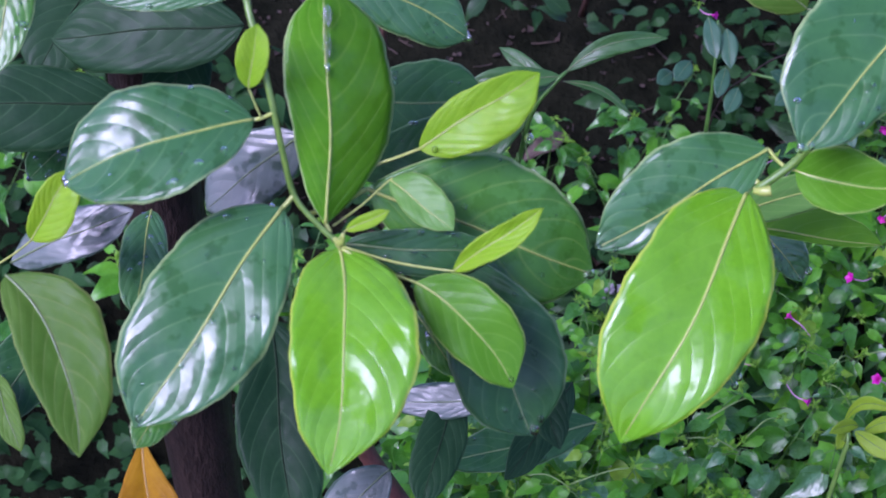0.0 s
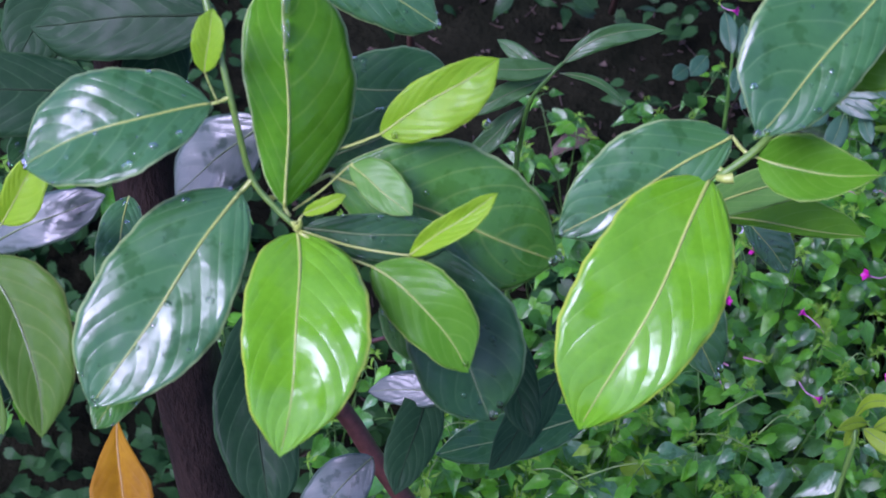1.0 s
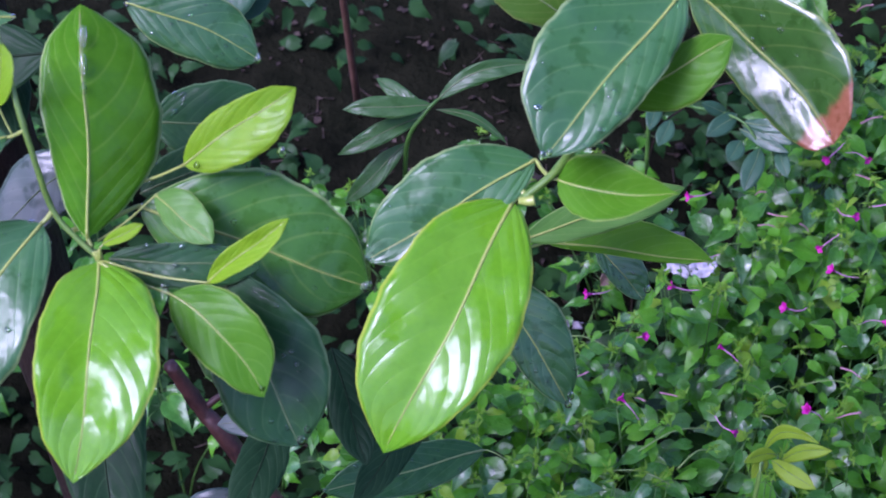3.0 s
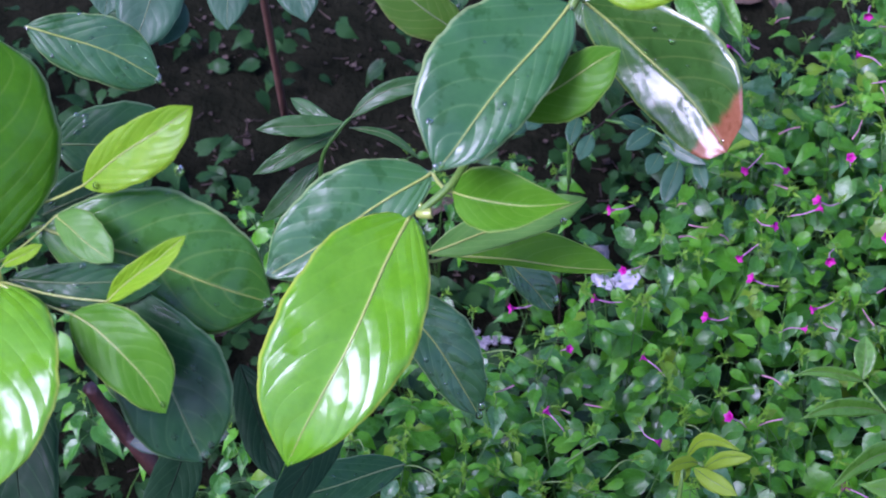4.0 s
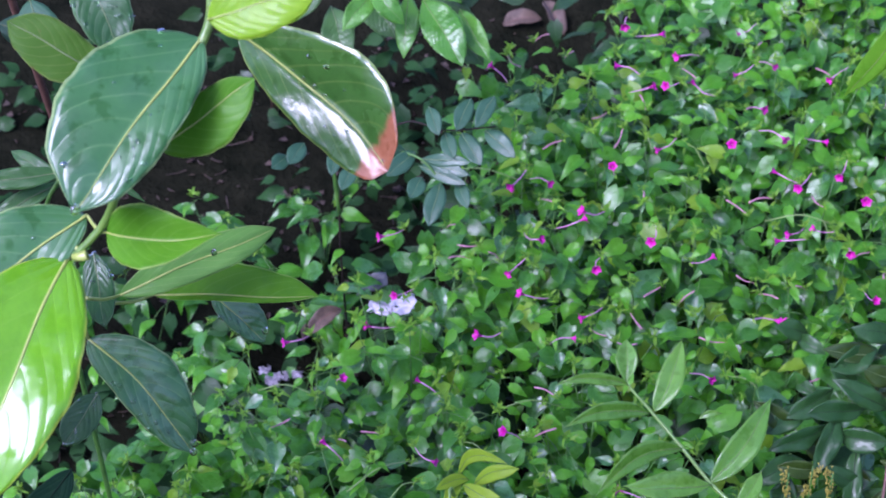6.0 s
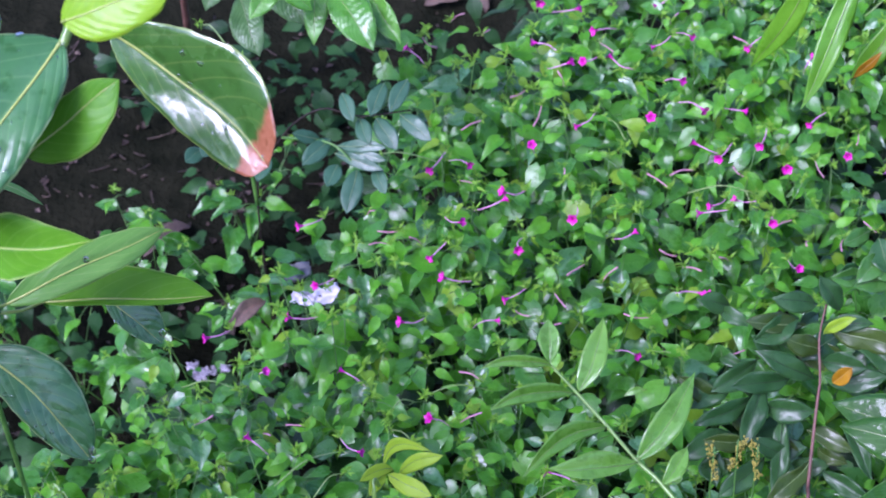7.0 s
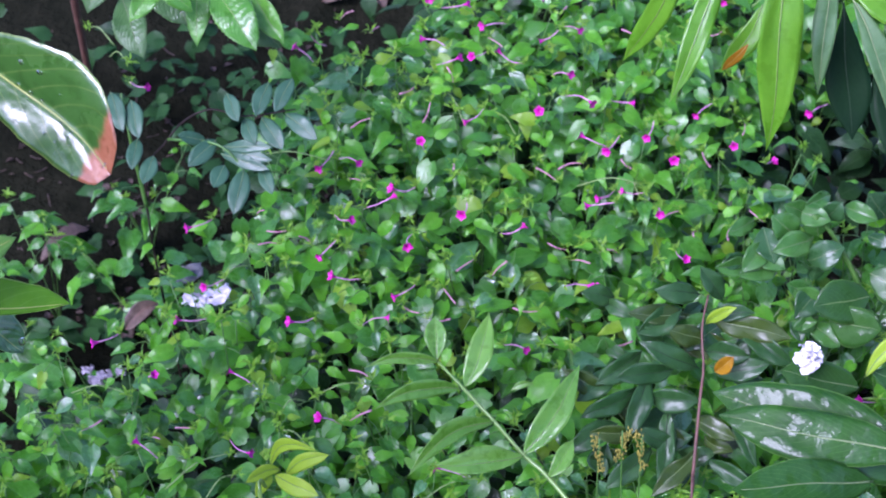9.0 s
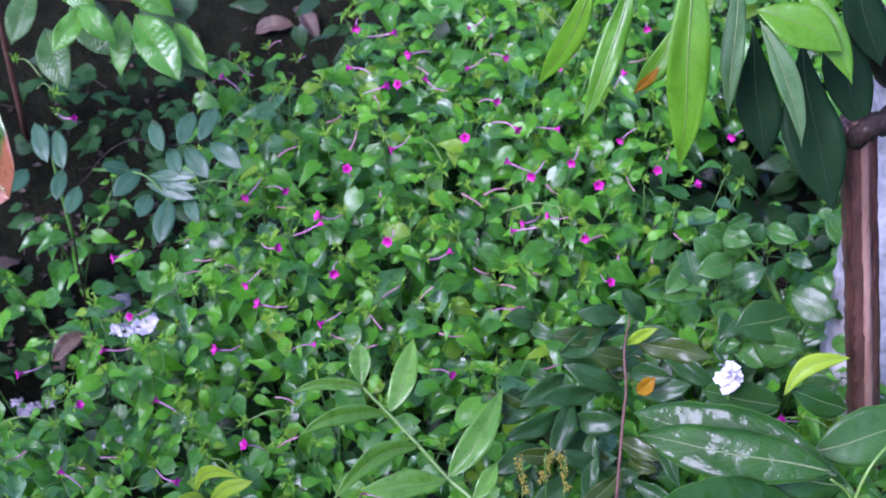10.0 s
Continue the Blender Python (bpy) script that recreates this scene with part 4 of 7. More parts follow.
def flower(place, yaw, lean, faded=False):
    """A bloom with its tube, as a part of the plant it grows on."""
    p = Vector(place)
    root = min(plants, key=lambda r: (r.location.xy - p.xy).length)
    k = (yaw + lean) % 3
    m = Matrix.Translation(p - root.location) @ Euler((0, radians(lean), radians(yaw)), "XYZ").to_matrix().to_4x4() @ Matrix.Rotation(radians(yaw * 7), 4, "Z") @ Matrix.Scale(0.84 + 0.055 * ((yaw + 2 * lean) % 5), 4)
    if faded:
        ob = child("faded_flower", FADED_TUBES[k % 2], root, m, "faded pink flower tube")
        end = (0.009, 0, -0.025) if k % 2 == 0 else (0.013, 0, -0.028)
    else:
        ob = child("flower", BLOOM, root, m, "magenta trumpet flower")
        child("tube", BLOOM_TUBES[k], ob)
        end = ((0.010, 0, -0.027), (0.014, 0, -0.030), (0.006, 0, -0.032))[k]
    child("calyx", BED_TIPS[k], root, Matrix.Translation(m @ Vector(end)) @ Matrix.Scale(0.75, 4))


def panicle(place, yaw):
    ob = tagged(new("seed_head"), "dry yellow seed head on a thin stalk", "seed head", "seed heads")
    ob.matrix_basis = Matrix.Translation(place) @ Matrix.Rotation(radians(yaw), 4, "Z")
    r, chunks = random.Random(int(yaw)), []
    for k in range(70):
        a, h = r.uniform(0, 6.28), r.uniform(-0.02, 0.03)
        q = Vector((math.cos(a) * r.uniform(0.001, 0.006) + 0.25 * h, math.sin(a) * r.uniform(0.001, 0.006), h))
        chunks.append(tube([q, q + Vector((0.0004, 0, 0.0015)), q + Vector((0, 0.0004, 0.003))], 0.0007, 0.0010, 5))
    child("spike", mesh_of("spike", *joined(chunks), PANICLE), ob)
    foot = ground_height(place[0], place[1]) - place[2] - 0.02
    child("stalk", mesh_of("stalk", *tube(spline([(0.01, 0.02, foot), (0.004, 0, foot * 0.4), (0, 0, 0.03)], 5), 0.0018, 0.0008, 5), FOUR_STEM), ob)


POST_TOP, POST_LOW, STUMP_TOP, STUMP_LOW = (1.2299, 1.2165, 0.8858), (1.3101, 1.2400, 0.4325), (1.3513, 1.3424, 0.8397), (1.3636, 1.3521, 0.3724)
flower((0.7129, 1.5955, 0.5530), 188, 53)
flower((0.7143, 1.5129, 0.5326), -92, 80)
flower((0.6093, 1.5145, 0.5330), -134, 95)
flower((0.6220, 1.4791, 0.5242), 185, 57)
flower((0.6928, 1.4421, 0.5151), 197, 95)
flower((0.6700, 1.4141, 0.5082), -9, 97)
flower((0.8243, 1.6889, 0.5761), 192, 97)
flower((0.7568, 1.6650, 0.5702), -100, 46)
flower((0.6698, 1.6480, 0.5660), -59, 90)
flower((0.6260, 1.6466, 0.5656), -131, 92)
flower((0.7039, 1.5838, 0.5501), 13, 73)
flower((0.7913, 1.5467, 0.5409), 238, 68)
flower((0.8569, 1.5135, 0.5327), 18, 69)
flower((0.9190, 1.4203, 0.5097), -13, 103)
flower((0.9352, 1.4141, 0.5082), 214, 51)
flower((0.9988, 1.5457, 0.5407), 180, 60)
flower((0.9664, 1.5424, 0.5399), 194, 83)
flower((0.9519, 1.5335, 0.5377), 173, 95)
flower((1.0342, 1.5103, 0.5320), -103, 80)
flower((1.1544, 1.5960, 0.5531), -114, 65)
flower((1.1943, 1.5632, 0.5450), 32, 104)
flower((1.2695, 1.6329, 0.5622), 218, 87)
flower((1.1221, 1.6536, 0.5673), 222, 99)
flower((1.0490, 1.6283, 0.5611), -126, 84)
flower((0.9929, 1.6148, 0.5577), 230, 79)
flower((0.9681, 1.6377, 0.5634), 146, 74)
flower((0.9187, 1.6888, 0.5760), 244, 50)
flower((0.9852, 1.6965, 0.5779), -59, 99)
flower((1.0362, 1.6848, 0.5750), -19, 91)
flower((0.9669, 1.7457, 0.5901), -54, 81)
flower((0.9972, 1.8194, 0.6083), -61, 88)
flower((0.9664, 1.8792, 0.6231), 185, 100)
flower((0.9489, 1.8072, 0.6053), 180, 105)
flower((0.8873, 1.7924, 0.6016), 136, 51)
flower((0.8496, 1.7938, 0.6020), -132, 57)
flower((0.8247, 1.7931, 0.6018), -19, 61)
flower((0.7922, 1.8341, 0.6119), 159, 97)
flower((0.6202, 1.8433, 0.6142), 167, 53)
flower((0.4106, 1.8103, 0.6060), -31, 73)
flower((0.8087, 1.9094, 0.6305), -100, 97)
flower((0.8763, 1.8453, 0.6147), 205, 82)
flower((0.8522, 1.8861, 0.6248), -19, 71)
flower((1.0738, 1.7909, 0.6012), 219, 101)
flower((1.1485, 1.7576, 0.5930), 43, 76)
flower((1.2067, 1.8382, 0.6129), -104, 92)
flower((1.0725, 1.5871, 0.5509), -107, 68)
flower((1.0467, 1.4377, 0.5140), -78, 49)
flower((0.4318, 1.4482, 0.5166), 185, 66)
flower((0.5641, 1.4248, 0.5108), 190, 62)
flower((0.3921, 1.3797, 0.4997), -43, 49)
flower((0.4867, 1.3674, 0.4967), 157, 67)
flower((0.3328, 1.4344, 0.5132), 196, 81)
flower((0.3727, 1.2938, 0.4785), 151, 56)
flower((0.4910, 1.2642, 0.4711), -32, 81)
flower((0.5814, 1.2941, 0.4785), 206, 51)
flower((0.8269, 1.3470, 0.4916), -63, 79)
flower((0.7050, 1.2097, 0.4577), 167, 75)
flower((0.4655, 1.4903, 0.5270), 227, 59)
flower((0.4555, 1.5795, 0.5490), 196, 84)
flower((0.6467, 1.5589, 0.5440), -36, 64)
flower((1.2006, 1.2159, 0.4592), 196, 58)
flower((0.5479, 1.5637, 0.5401), 142, 97, True)
flower((0.5354, 1.5446, 0.5354), 215, 83, True)
flower((0.5849, 1.5487, 0.5364), 206, 62, True)
flower((0.6216, 1.3529, 0.4881), 163, 102, True)
flower((0.3945, 1.3008, 0.4752), -48, 74, True)
flower((0.3293, 1.3341, 0.4834), 28, 77, True)
flower((0.4144, 1.3117, 0.4779), 173, 86, True)
flower((1.1092, 1.4611, 0.5148), -93, 92, True)
flower((1.0684, 1.4725, 0.5176), -97, 80, True)
flower((0.8973, 1.6042, 0.5501), 169, 60, True)
flower((0.9562, 1.3400, 0.4849), 24, 82, True)
flower((0.8283, 1.4064, 0.5013), 138, 83, True)
flower((0.7483, 1.4045, 0.5008), 22, 87, True)
flower((0.9259, 1.5993, 0.5489), 213, 103, True)
flower((1.1721, 1.6168, 0.5532), -124, 72, True)
flower((0.7314, 1.8706, 0.6159), 36, 95, True)
flower((1.0364, 1.5041, 0.5254), 216, 105, True)
flower((0.9302, 1.4543, 0.5131), -61, 84, True)
flower((0.7128, 1.4187, 0.5043), -30, 75, True)
flower((0.6370, 1.2976, 0.4744), 2, 81, True)
flower((1.1500, 1.5022, 0.5199), 123, 74, True)
flower((1.1179, 1.5783, 0.5387), 282, 79, True)
flower((0.6741, 1.6253, 0.5503), 294, 69, True)
flower((0.5453, 1.5995, 0.5440), 311, 63, True)
flower((0.7444, 1.7576, 0.5830), 190, 83, True)
flower((0.8313, 1.4758, 0.5134), 1, 63, True)
flower((0.6566, 1.8559, 0.6073), 25, 114, True)
flower((1.1707, 1.7906, 0.5912), 181, 77, True)
flower((0.7664, 1.7076, 0.5707), 233, 92, True)
flower((0.8128, 1.7902, 0.5911), 118, 67, True)
flower((0.8897, 1.4953, 0.5182), 137, 64, True)
flower((0.6734, 1.7116, 0.5717), 218, 103, True)
flower((0.7707, 1.4745, 0.5131), 224, 84, True)
flower((0.7920, 1.6250, 0.5503), 253, 83, True)
flower((1.0087, 1.6060, 0.5456), 88, 89, True)
flower((1.0603, 1.8183, 0.5980), 153, 83, True)
flower((0.7590, 1.4304, 0.5022), 285, 74, True)
flower((0.8916, 1.8164, 0.5976), 293, 96, True)
flower((0.9594, 1.4743, 0.5131), 203, 66, True)
flower((0.9930, 1.8704, 0.6109), 52, 103, True)
flower((0.6014, 1.8849, 0.6145), 36, 108, True)
flower((0.7011, 1.9090, 0.6204), 303, 67, True)

owner = plant("ribbed_leaf_shrub", "shrub with wet bright green ribbed leaves hanging over the bed", "shrub")
ribbed_leaf((0.4647, 1.7006, 0.8366), (0.4205, 1.6560, 0.8066), (-0.7687, 0.4706, 0.4333), 0.0149, 0.0162, 10, 10, 0.0000, 0.0035, RIBBED, 0.5, None)
ribbed_leaf((0.4584, 1.7027, 0.8378), (0.4959, 1.6579, 0.8082), (-0.7908, -0.3165, -0.5239), 0.0163, 0.0149, 10, 10, 0.0000, 0.0039, RIBBED, 0.5, None)
ribbed_leaf((0.5211, 1.7185, 0.8065), (0.5626, 1.6331, 0.7612), (-0.8862, -0.2116, -0.4122), 0.0248, 0.0276, 10, 10, 0.0000, 0.0063, RIBBED, 0.5, None)
ribbed_leaf((0.5041, 1.7419, 0.7995), (0.4929, 1.6745, 0.7495), (-0.9875, 0.1577, 0.0076), 0.0140, 0.0181, 10, 10, 0.0000, 0.0042, RIBBED, 0.5, None)
ribbed_leaf((0.5665, 1.7208, 0.7871), (0.5969, 1.6572, 0.7497), (-0.8968, -0.1943, -0.3975), 0.0167, 0.0167, 10, 10, 0.0000, 0.0040, RIBBED, 0.5, None)
ribbed_leaf((0.4069, 1.7730, 0.7702), (0.4253, 1.7030, 0.7229), (-0.9622, -0.0749, -0.2618), 0.0241, 0.0212, 10, 10, 0.0000, 0.0043, RIBBED_DULL, 0.5, None)
ribbed_leaf((0.4002, 1.8065, 0.8081), (0.3649, 1.7501, 0.7662), (-0.8936, 0.3574, 0.2717), 0.0212, 0.0212, 10, 10, 0.0000, 0.0039, RIBBED_DULL, 0.5, None)
ribbed_leaf((0.5037, 1.7649, 0.8574), (0.5677, 1.7077, 0.8030), (-0.7662, -0.3383, -0.5464), 0.0236, 0.0236, 10, 10, 0.0000, 0.0051, RIBBED, 0.5, None)
ribbed_leaf((0.4319, 1.7877, 0.8700), (0.4750, 1.7082, 0.8164), (-0.8887, -0.2056, -0.4098), 0.0235, 0.0235, 10, 10, 0.0000, 0.0053, RIBBED, 0.5, None)
ribbed_leaf((0.5879, 1.7884, 0.8083), (0.5572, 1.7395, 0.7605), (-0.9101, 0.3447, 0.2301), 0.0242, 0.0242, 10, 10, 0.0000, 0.0037, RIBBED_DULL, 0.5, None)
ribbed_leaf((0.5254, 1.7721, 0.7812), (0.5934, 1.6923, 0.7199), (-0.8194, -0.3479, -0.4556), 0.0316, 0.0316, 10, 10, 0.0000, 0.0061, RIBBED_DULL, 0.5, None)
ribbed_leaf((0.4484, 1.7900, 0.7992), (0.4862, 1.7207, 0.7493), (-0.9066, -0.2488, -0.3408), 0.0287, 0.0287, 10, 10, 0.0000, 0.0047, RIBBED_DULL, 0.5, None)
RIBBED_STEM = [(0.3356, 1.9761, 0.9163), (0.3965, 1.8532, 0.8621), (0.4586, 1.7512, 0.8324), (0.5170, 1.7309, 0.8202), (0.5752, 1.7370, 0.7922)]
stem_part("twig", owner, [ground_point((RIBBED_STEM[0][0] - 0.05, RIBBED_STEM[0][1] + 0.3))] + RIBBED_STEM, 0.006, 0.002, TWIG)

owner = plant("broad_leaf_shrub", "shrub with grey-green broad leaves in the shade", "shrub")
far_leaf((-0.0710, 1.6315, 0.8828), (-0.1117, 1.5383, 0.8058), (-0.9447, 0.1943, 0.2643), 0.0404, 0.0391, 8, 8, 0.0000, 0.0051, GREY_LEAF, 0.5, None)
far_leaf((-0.1359, 1.6263, 0.8786), (-0.1439, 1.5629, 0.8355), (-0.9926, 0.0482, 0.1117), 0.0261, 0.0261, 8, 8, 0.0000, 0.0031, GREY_LEAF, 0.5, None)
far_leaf((-0.0061, 1.6409, 0.8919), (-0.0026, 1.5566, 0.8240), (-0.9993, -0.0374, -0.0060), 0.0274, 0.0274, 8, 8, 0.0000, 0.0043, GREY_LEAF, 0.5, None)
far_leaf((0.0626, 1.6552, 0.8758), (0.0848, 1.5815, 0.8197), (-0.9719, -0.1691, -0.1639), 0.0290, 0.0264, 8, 8, 0.0000, 0.0038, GREY_LEAF, 0.5, None)
far_leaf((-0.0641, 1.6192, 0.8220), (-0.0839, 1.5596, 0.7990), (-0.9295, 0.1877, 0.3175), 0.0198, 0.0198, 8, 8, 0.0000, 0.0027, GREY_LEAF, 0.5, None)
far_leaf((0.0185, 1.6634, 0.8405), (0.1008, 1.6259, 0.8250), (-0.4027, -0.5972, -0.6937), 0.0228, 0.0228, 8, 8, 0.0000, 0.0037, GREY_LEAF, 0.5, None)
GREY_STEM = [(-0.0350, 1.8315, 1.0388), (-0.0378, 1.7181, 0.9370), (-0.0645, 1.6358, 0.8877), (-0.0061, 1.6430, 0.8944), (0.0626, 1.6552, 0.8758)]
stem_part("twig", owner, [ground_point((GREY_STEM[0][0], GREY_STEM[0][1] + 0.3))] + GREY_STEM, 0.006, 0.002, TWIG)

owner = plant("seedling", "thin seedling with narrow shaded leaves", "seedling")
SEEDLING = [(0.1371, 1.1970, 0.7817), (0.1394, 1.1962, 0.8691), (0.1456, 1.1784, 0.9378), (0.1629, 1.1813, 0.9689), (0.1723, 1.1890, 0.9763)]
stem_part("stem", owner, [ground_point(SEEDLING[0])] + SEEDLING, 0.003, 0.0016, FOUR_STEM)
far_leaf((0.1714, 1.1883, 0.9756), (0.2601, 1.2086, 1.0039), (0.3640, -0.6146, -0.6998), 0.0114, 0.0083, 14, 14, -0.0111, 0.0057, SEED_LEAF, 0.5, None)
far_leaf((0.1686, 1.1853, 0.9726), (0.0871, 1.1764, 0.9707), (-0.0911, 0.6722, 0.7348), 0.0104, 0.0104, 14, 14, 0.0000, 0.0049, SEED_LEAF, 0.5, None)
far_leaf((0.1621, 1.1955, 0.9548), (0.0825, 1.1641, 0.9283), (-0.4546, 0.5833, 0.6731), 0.0106, 0.0095, 14, 14, 0.0000, 0.0054, SEED_LEAF, 0.5, None)
far_leaf((0.1705, 1.1907, 0.9635), (0.2353, 1.1828, 0.9341), (-0.3794, -0.6448, -0.6636), 0.0042, 0.0042, 14, 14, -0.0072, 0.0043, SEED_LEAF, 0.5, None)
far_leaf((0.1430, 1.1922, 0.9235), (0.0865, 1.1653, 0.8703), (-0.7174, 0.4362, 0.5431), 0.0108, 0.0108, 14, 14, 0.0000, 0.0049, SEED_LEAF, 0.5, None)
far_leaf((0.1621, 1.1955, 0.9548), (0.1125, 1.2301, 0.9674), (0.5571, 0.5833, 0.5911), 0.0085, 0.0085, 14, 14, 0.0000, 0.0037, SEED_LEAF, 0.5, None)

owner = plant("compound_leaf_seedling", "seedling with grey-green compound leaves beside the flower bed", "seedling")
far_leaf((0.3808, 1.6759, 0.6980), (0.3909, 1.6260, 0.6726), (-0.9689, -0.0741, -0.2361), 0.0112, 0.0112, 10, 10, 0.0000, 0.0028, BLUE_LEAF, 0.5, None)
far_leaf((0.4039, 1.6651, 0.6899), (0.4085, 1.6172, 0.6658), (-0.9866, -0.0130, -0.1627), 0.0112, 0.0112, 10, 10, 0.0000, 0.0027, BLUE_LEAF, 0.5, None)
far_leaf((0.5204, 1.6490, 0.6940), (0.5297, 1.6082, 0.6791), (-0.9536, -0.1145, -0.2785), 0.0098, 0.0098, 10, 10, 0.0000, 0.0022, BLUE_LEAF, 0.5, None)
far_leaf((0.5726, 1.6481, 0.7031), (0.5508, 1.6087, 0.6838), (-0.8915, 0.3537, 0.2832), 0.0112, 0.0112, 10, 10, 0.0000, 0.0024, BLUE_LEAF, 0.5, None)
far_leaf((0.6018, 1.6461, 0.7065), (0.5744, 1.6077, 0.6873), (-0.8345, 0.4159, 0.3614), 0.0105, 0.0105, 10, 10, 0.0000, 0.0025, BLUE_LEAF, 0.5, None)
far_leaf((0.5378, 1.6257, 0.6702), (0.5459, 1.5872, 0.6577), (-0.9557, -0.1129, -0.2719), 0.0105, 0.0105, 10, 10, 0.0000, 0.0021, BLUE_LEAF, 0.5, None)
far_leaf((0.5583, 1.6227, 0.6706), (0.5787, 1.5773, 0.6525), (-0.8795, -0.2273, -0.4180), 0.0126, 0.0126, 10, 10, 0.0000, 0.0026, BLUE_LEAF, 0.5, None)
far_leaf((0.5876, 1.6207, 0.6740), (0.6207, 1.5773, 0.6608), (-0.7254, -0.3770, -0.5759), 0.0119, 0.0119, 10, 10, 0.0000, 0.0028, BLUE_LEAF, 0.5, None)
far_leaf((0.4877, 1.6172, 0.6504), (0.4549, 1.6119, 0.6687), (0.3209, 0.5812, 0.7479), 0.0084, 0.0084, 10, 10, 0.0000, 0.0019, BLUE_LEAF, 0.5, None)
far_leaf((0.5001, 1.6158, 0.6511), (0.4628, 1.5852, 0.6390), (-0.6265, 0.5459, 0.5563), 0.0119, 0.0119, 10, 10, 0.0000, 0.0025, BLUE_LEAF, 0.5, None)
far_leaf((0.5071, 1.6090, 0.6445), (0.5670, 1.5813, 0.6550), (-0.1549, -0.6236, -0.7663), 0.0084, 0.0084, 10, 10, 0.0000, 0.0033, BLUE_LEAF, 0.5, None)
far_leaf((0.5065, 1.6064, 0.6414), (0.5647, 1.5714, 0.6429), (-0.3285, -0.5806, -0.7450), 0.0084, 0.0084, 10, 10, 0.0000, 0.0034, BLUE_LEAF, 0.5, None)
far_leaf((0.5031, 1.6039, 0.6378), (0.5597, 1.5648, 0.6342), (-0.4239, -0.5473, -0.7217), 0.0084, 0.0084, 10, 10, 0.0000, 0.0034, BLUE_LEAF, 0.5, None)
far_leaf((0.5289, 1.5867, 0.6227), (0.5096, 1.5385, 0.5936), (-0.9461, 0.2771, 0.1680), 0.0133, 0.0133, 10, 10, 0.0000, 0.0030, BLUE_LEAF, 0.5, None)
far_leaf((0.5059, 1.5943, 0.6271), (0.4894, 1.5635, 0.6189), (-0.8624, 0.3690, 0.3465), 0.0112, 0.0112, 10, 10, 0.0000, 0.0018, BLUE_LEAF, 0.5, None)
far_leaf((0.4053, 1.6340, 0.6538), (0.3950, 1.5951, 0.6373), (-0.9713, 0.2028, 0.1242), 0.0098, 0.0098, 10, 10, 0.0000, 0.0022, BLUE_LEAF, 0.5, None)
far_leaf((0.3418, 1.6349, 0.6424), (0.3217, 1.6115, 0.6421), (-0.6068, 0.5112, 0.6087), 0.0105, 0.0105, 10, 10, 0.0000, 0.0015, BLUE_LEAF, 0.5, None)
far_leaf((0.5499, 1.5858, 0.6258), (0.5589, 1.5456, 0.6116), (-0.9538, -0.1143, -0.2778), 0.0091, 0.0091, 10, 10, 0.0000, 0.0022, BLUE_LEAF, 0.5, None)
far_leaf((0.3633, 1.6421, 0.6551), (0.3428, 1.6119, 0.6467), (-0.7965, 0.4179, 0.4370), 0.0112, 0.0112, 10, 10, 0.0000, 0.0019, BLUE_LEAF, 0.5, None)
far_leaf((0.4226, 1.6171, 0.6374), (0.4060, 1.5818, 0.6239), (-0.9059, 0.3204, 0.2769), 0.0105, 0.0105, 10, 10, 0.0000, 0.0021, BLUE_LEAF, 0.5, None)
BLUE_STEM = [(0.3996, 1.6434, 0.5395), (0.4411, 1.6433, 0.6407), (0.4917, 1.6410, 0.6789), (0.5382, 1.6275, 0.6723), (0.6005, 1.6214, 0.6774)]
stem_part("stem", owner, [ground_point(BLUE_STEM[0])] + BLUE_STEM, 0.0016, 0.0010, BARK)
BLUE_STEM = [(0.3996, 1.6434, 0.5395), (0.3956, 1.6475, 0.6367), (0.3928, 1.6727, 0.6966)]
stem_part("stem", owner, BLUE_STEM, 0.003, 0.0012, FOUR_STEM)
BLUE_STEM = [(0.4411, 1.6433, 0.6407), (0.4998, 1.6041, 0.6529), (0.5294, 1.5795, 0.6299)]
stem_part("stem", owner, BLUE_STEM, 0.002, 0.0012, FOUR_STEM)

owner = plant("sapling", "light green sapling with glossy pinnate leaves", "sapling")
SAPLING = [(0.8404, 1.0857, 0.4855), (0.8098, 1.1361, 0.5075), (0.7900, 1.1609, 0.5170), (0.7661, 1.2025, 0.5300), (0.7393, 1.2456, 0.5442), (0.7170, 1.2834, 0.5529)]
SAPLING.insert(0, tuple(Vector(SAPLING[0]) * 2.6 - Vector(SAPLING[1]) * 1.6))
stem_part("stem", owner, [ground_point(SAPLING[0])] + SAPLING, 0.0032, 0.0016, SPROUT_STEM)
lance_leaf((0.7176, 1.2832, 0.5529), (0.6341, 1.2727, 0.5707), (0.0869, 0.6229, 0.7775), 0.0089, 0.0072, 34, 20, 0.0088, 0.0043, SPROUT_LEAF, 0.42, None)
lance_leaf((0.7159, 1.2844, 0.5539), (0.7221, 1.3314, 0.5792), (-0.9913, 0.1313, -0.0028), 0.0152, 0.0146, 30, 38, 0.0000, 0.0027, SPROUT_LEAF, 0.5, None)
lance_leaf((0.7413, 1.2460, 0.5451), (0.7817, 1.3159, 0.5882), (-0.8972, 0.3815, 0.2225), 0.0167, 0.0157, 26, 32, -0.0051, 0.0046, SPROUT_LEAF, 0.42, None)
lance_leaf((0.7355, 1.2459, 0.5438), (0.6357, 1.2138, 0.5642), (-0.0392, 0.6202, 0.7835), 0.0131, 0.0109, 30, 20, 0.0112, 0.0053, SPROUT_LEAF, 0.45, None)
lance_leaf((0.7661, 1.2025, 0.5300), (0.6610, 1.1420, 0.5317), (-0.3340, 0.6006, 0.7265), 0.0162, 0.0097, 30, 18, 0.0147, 0.0061, SPROUT_LEAF, 0.45, None)
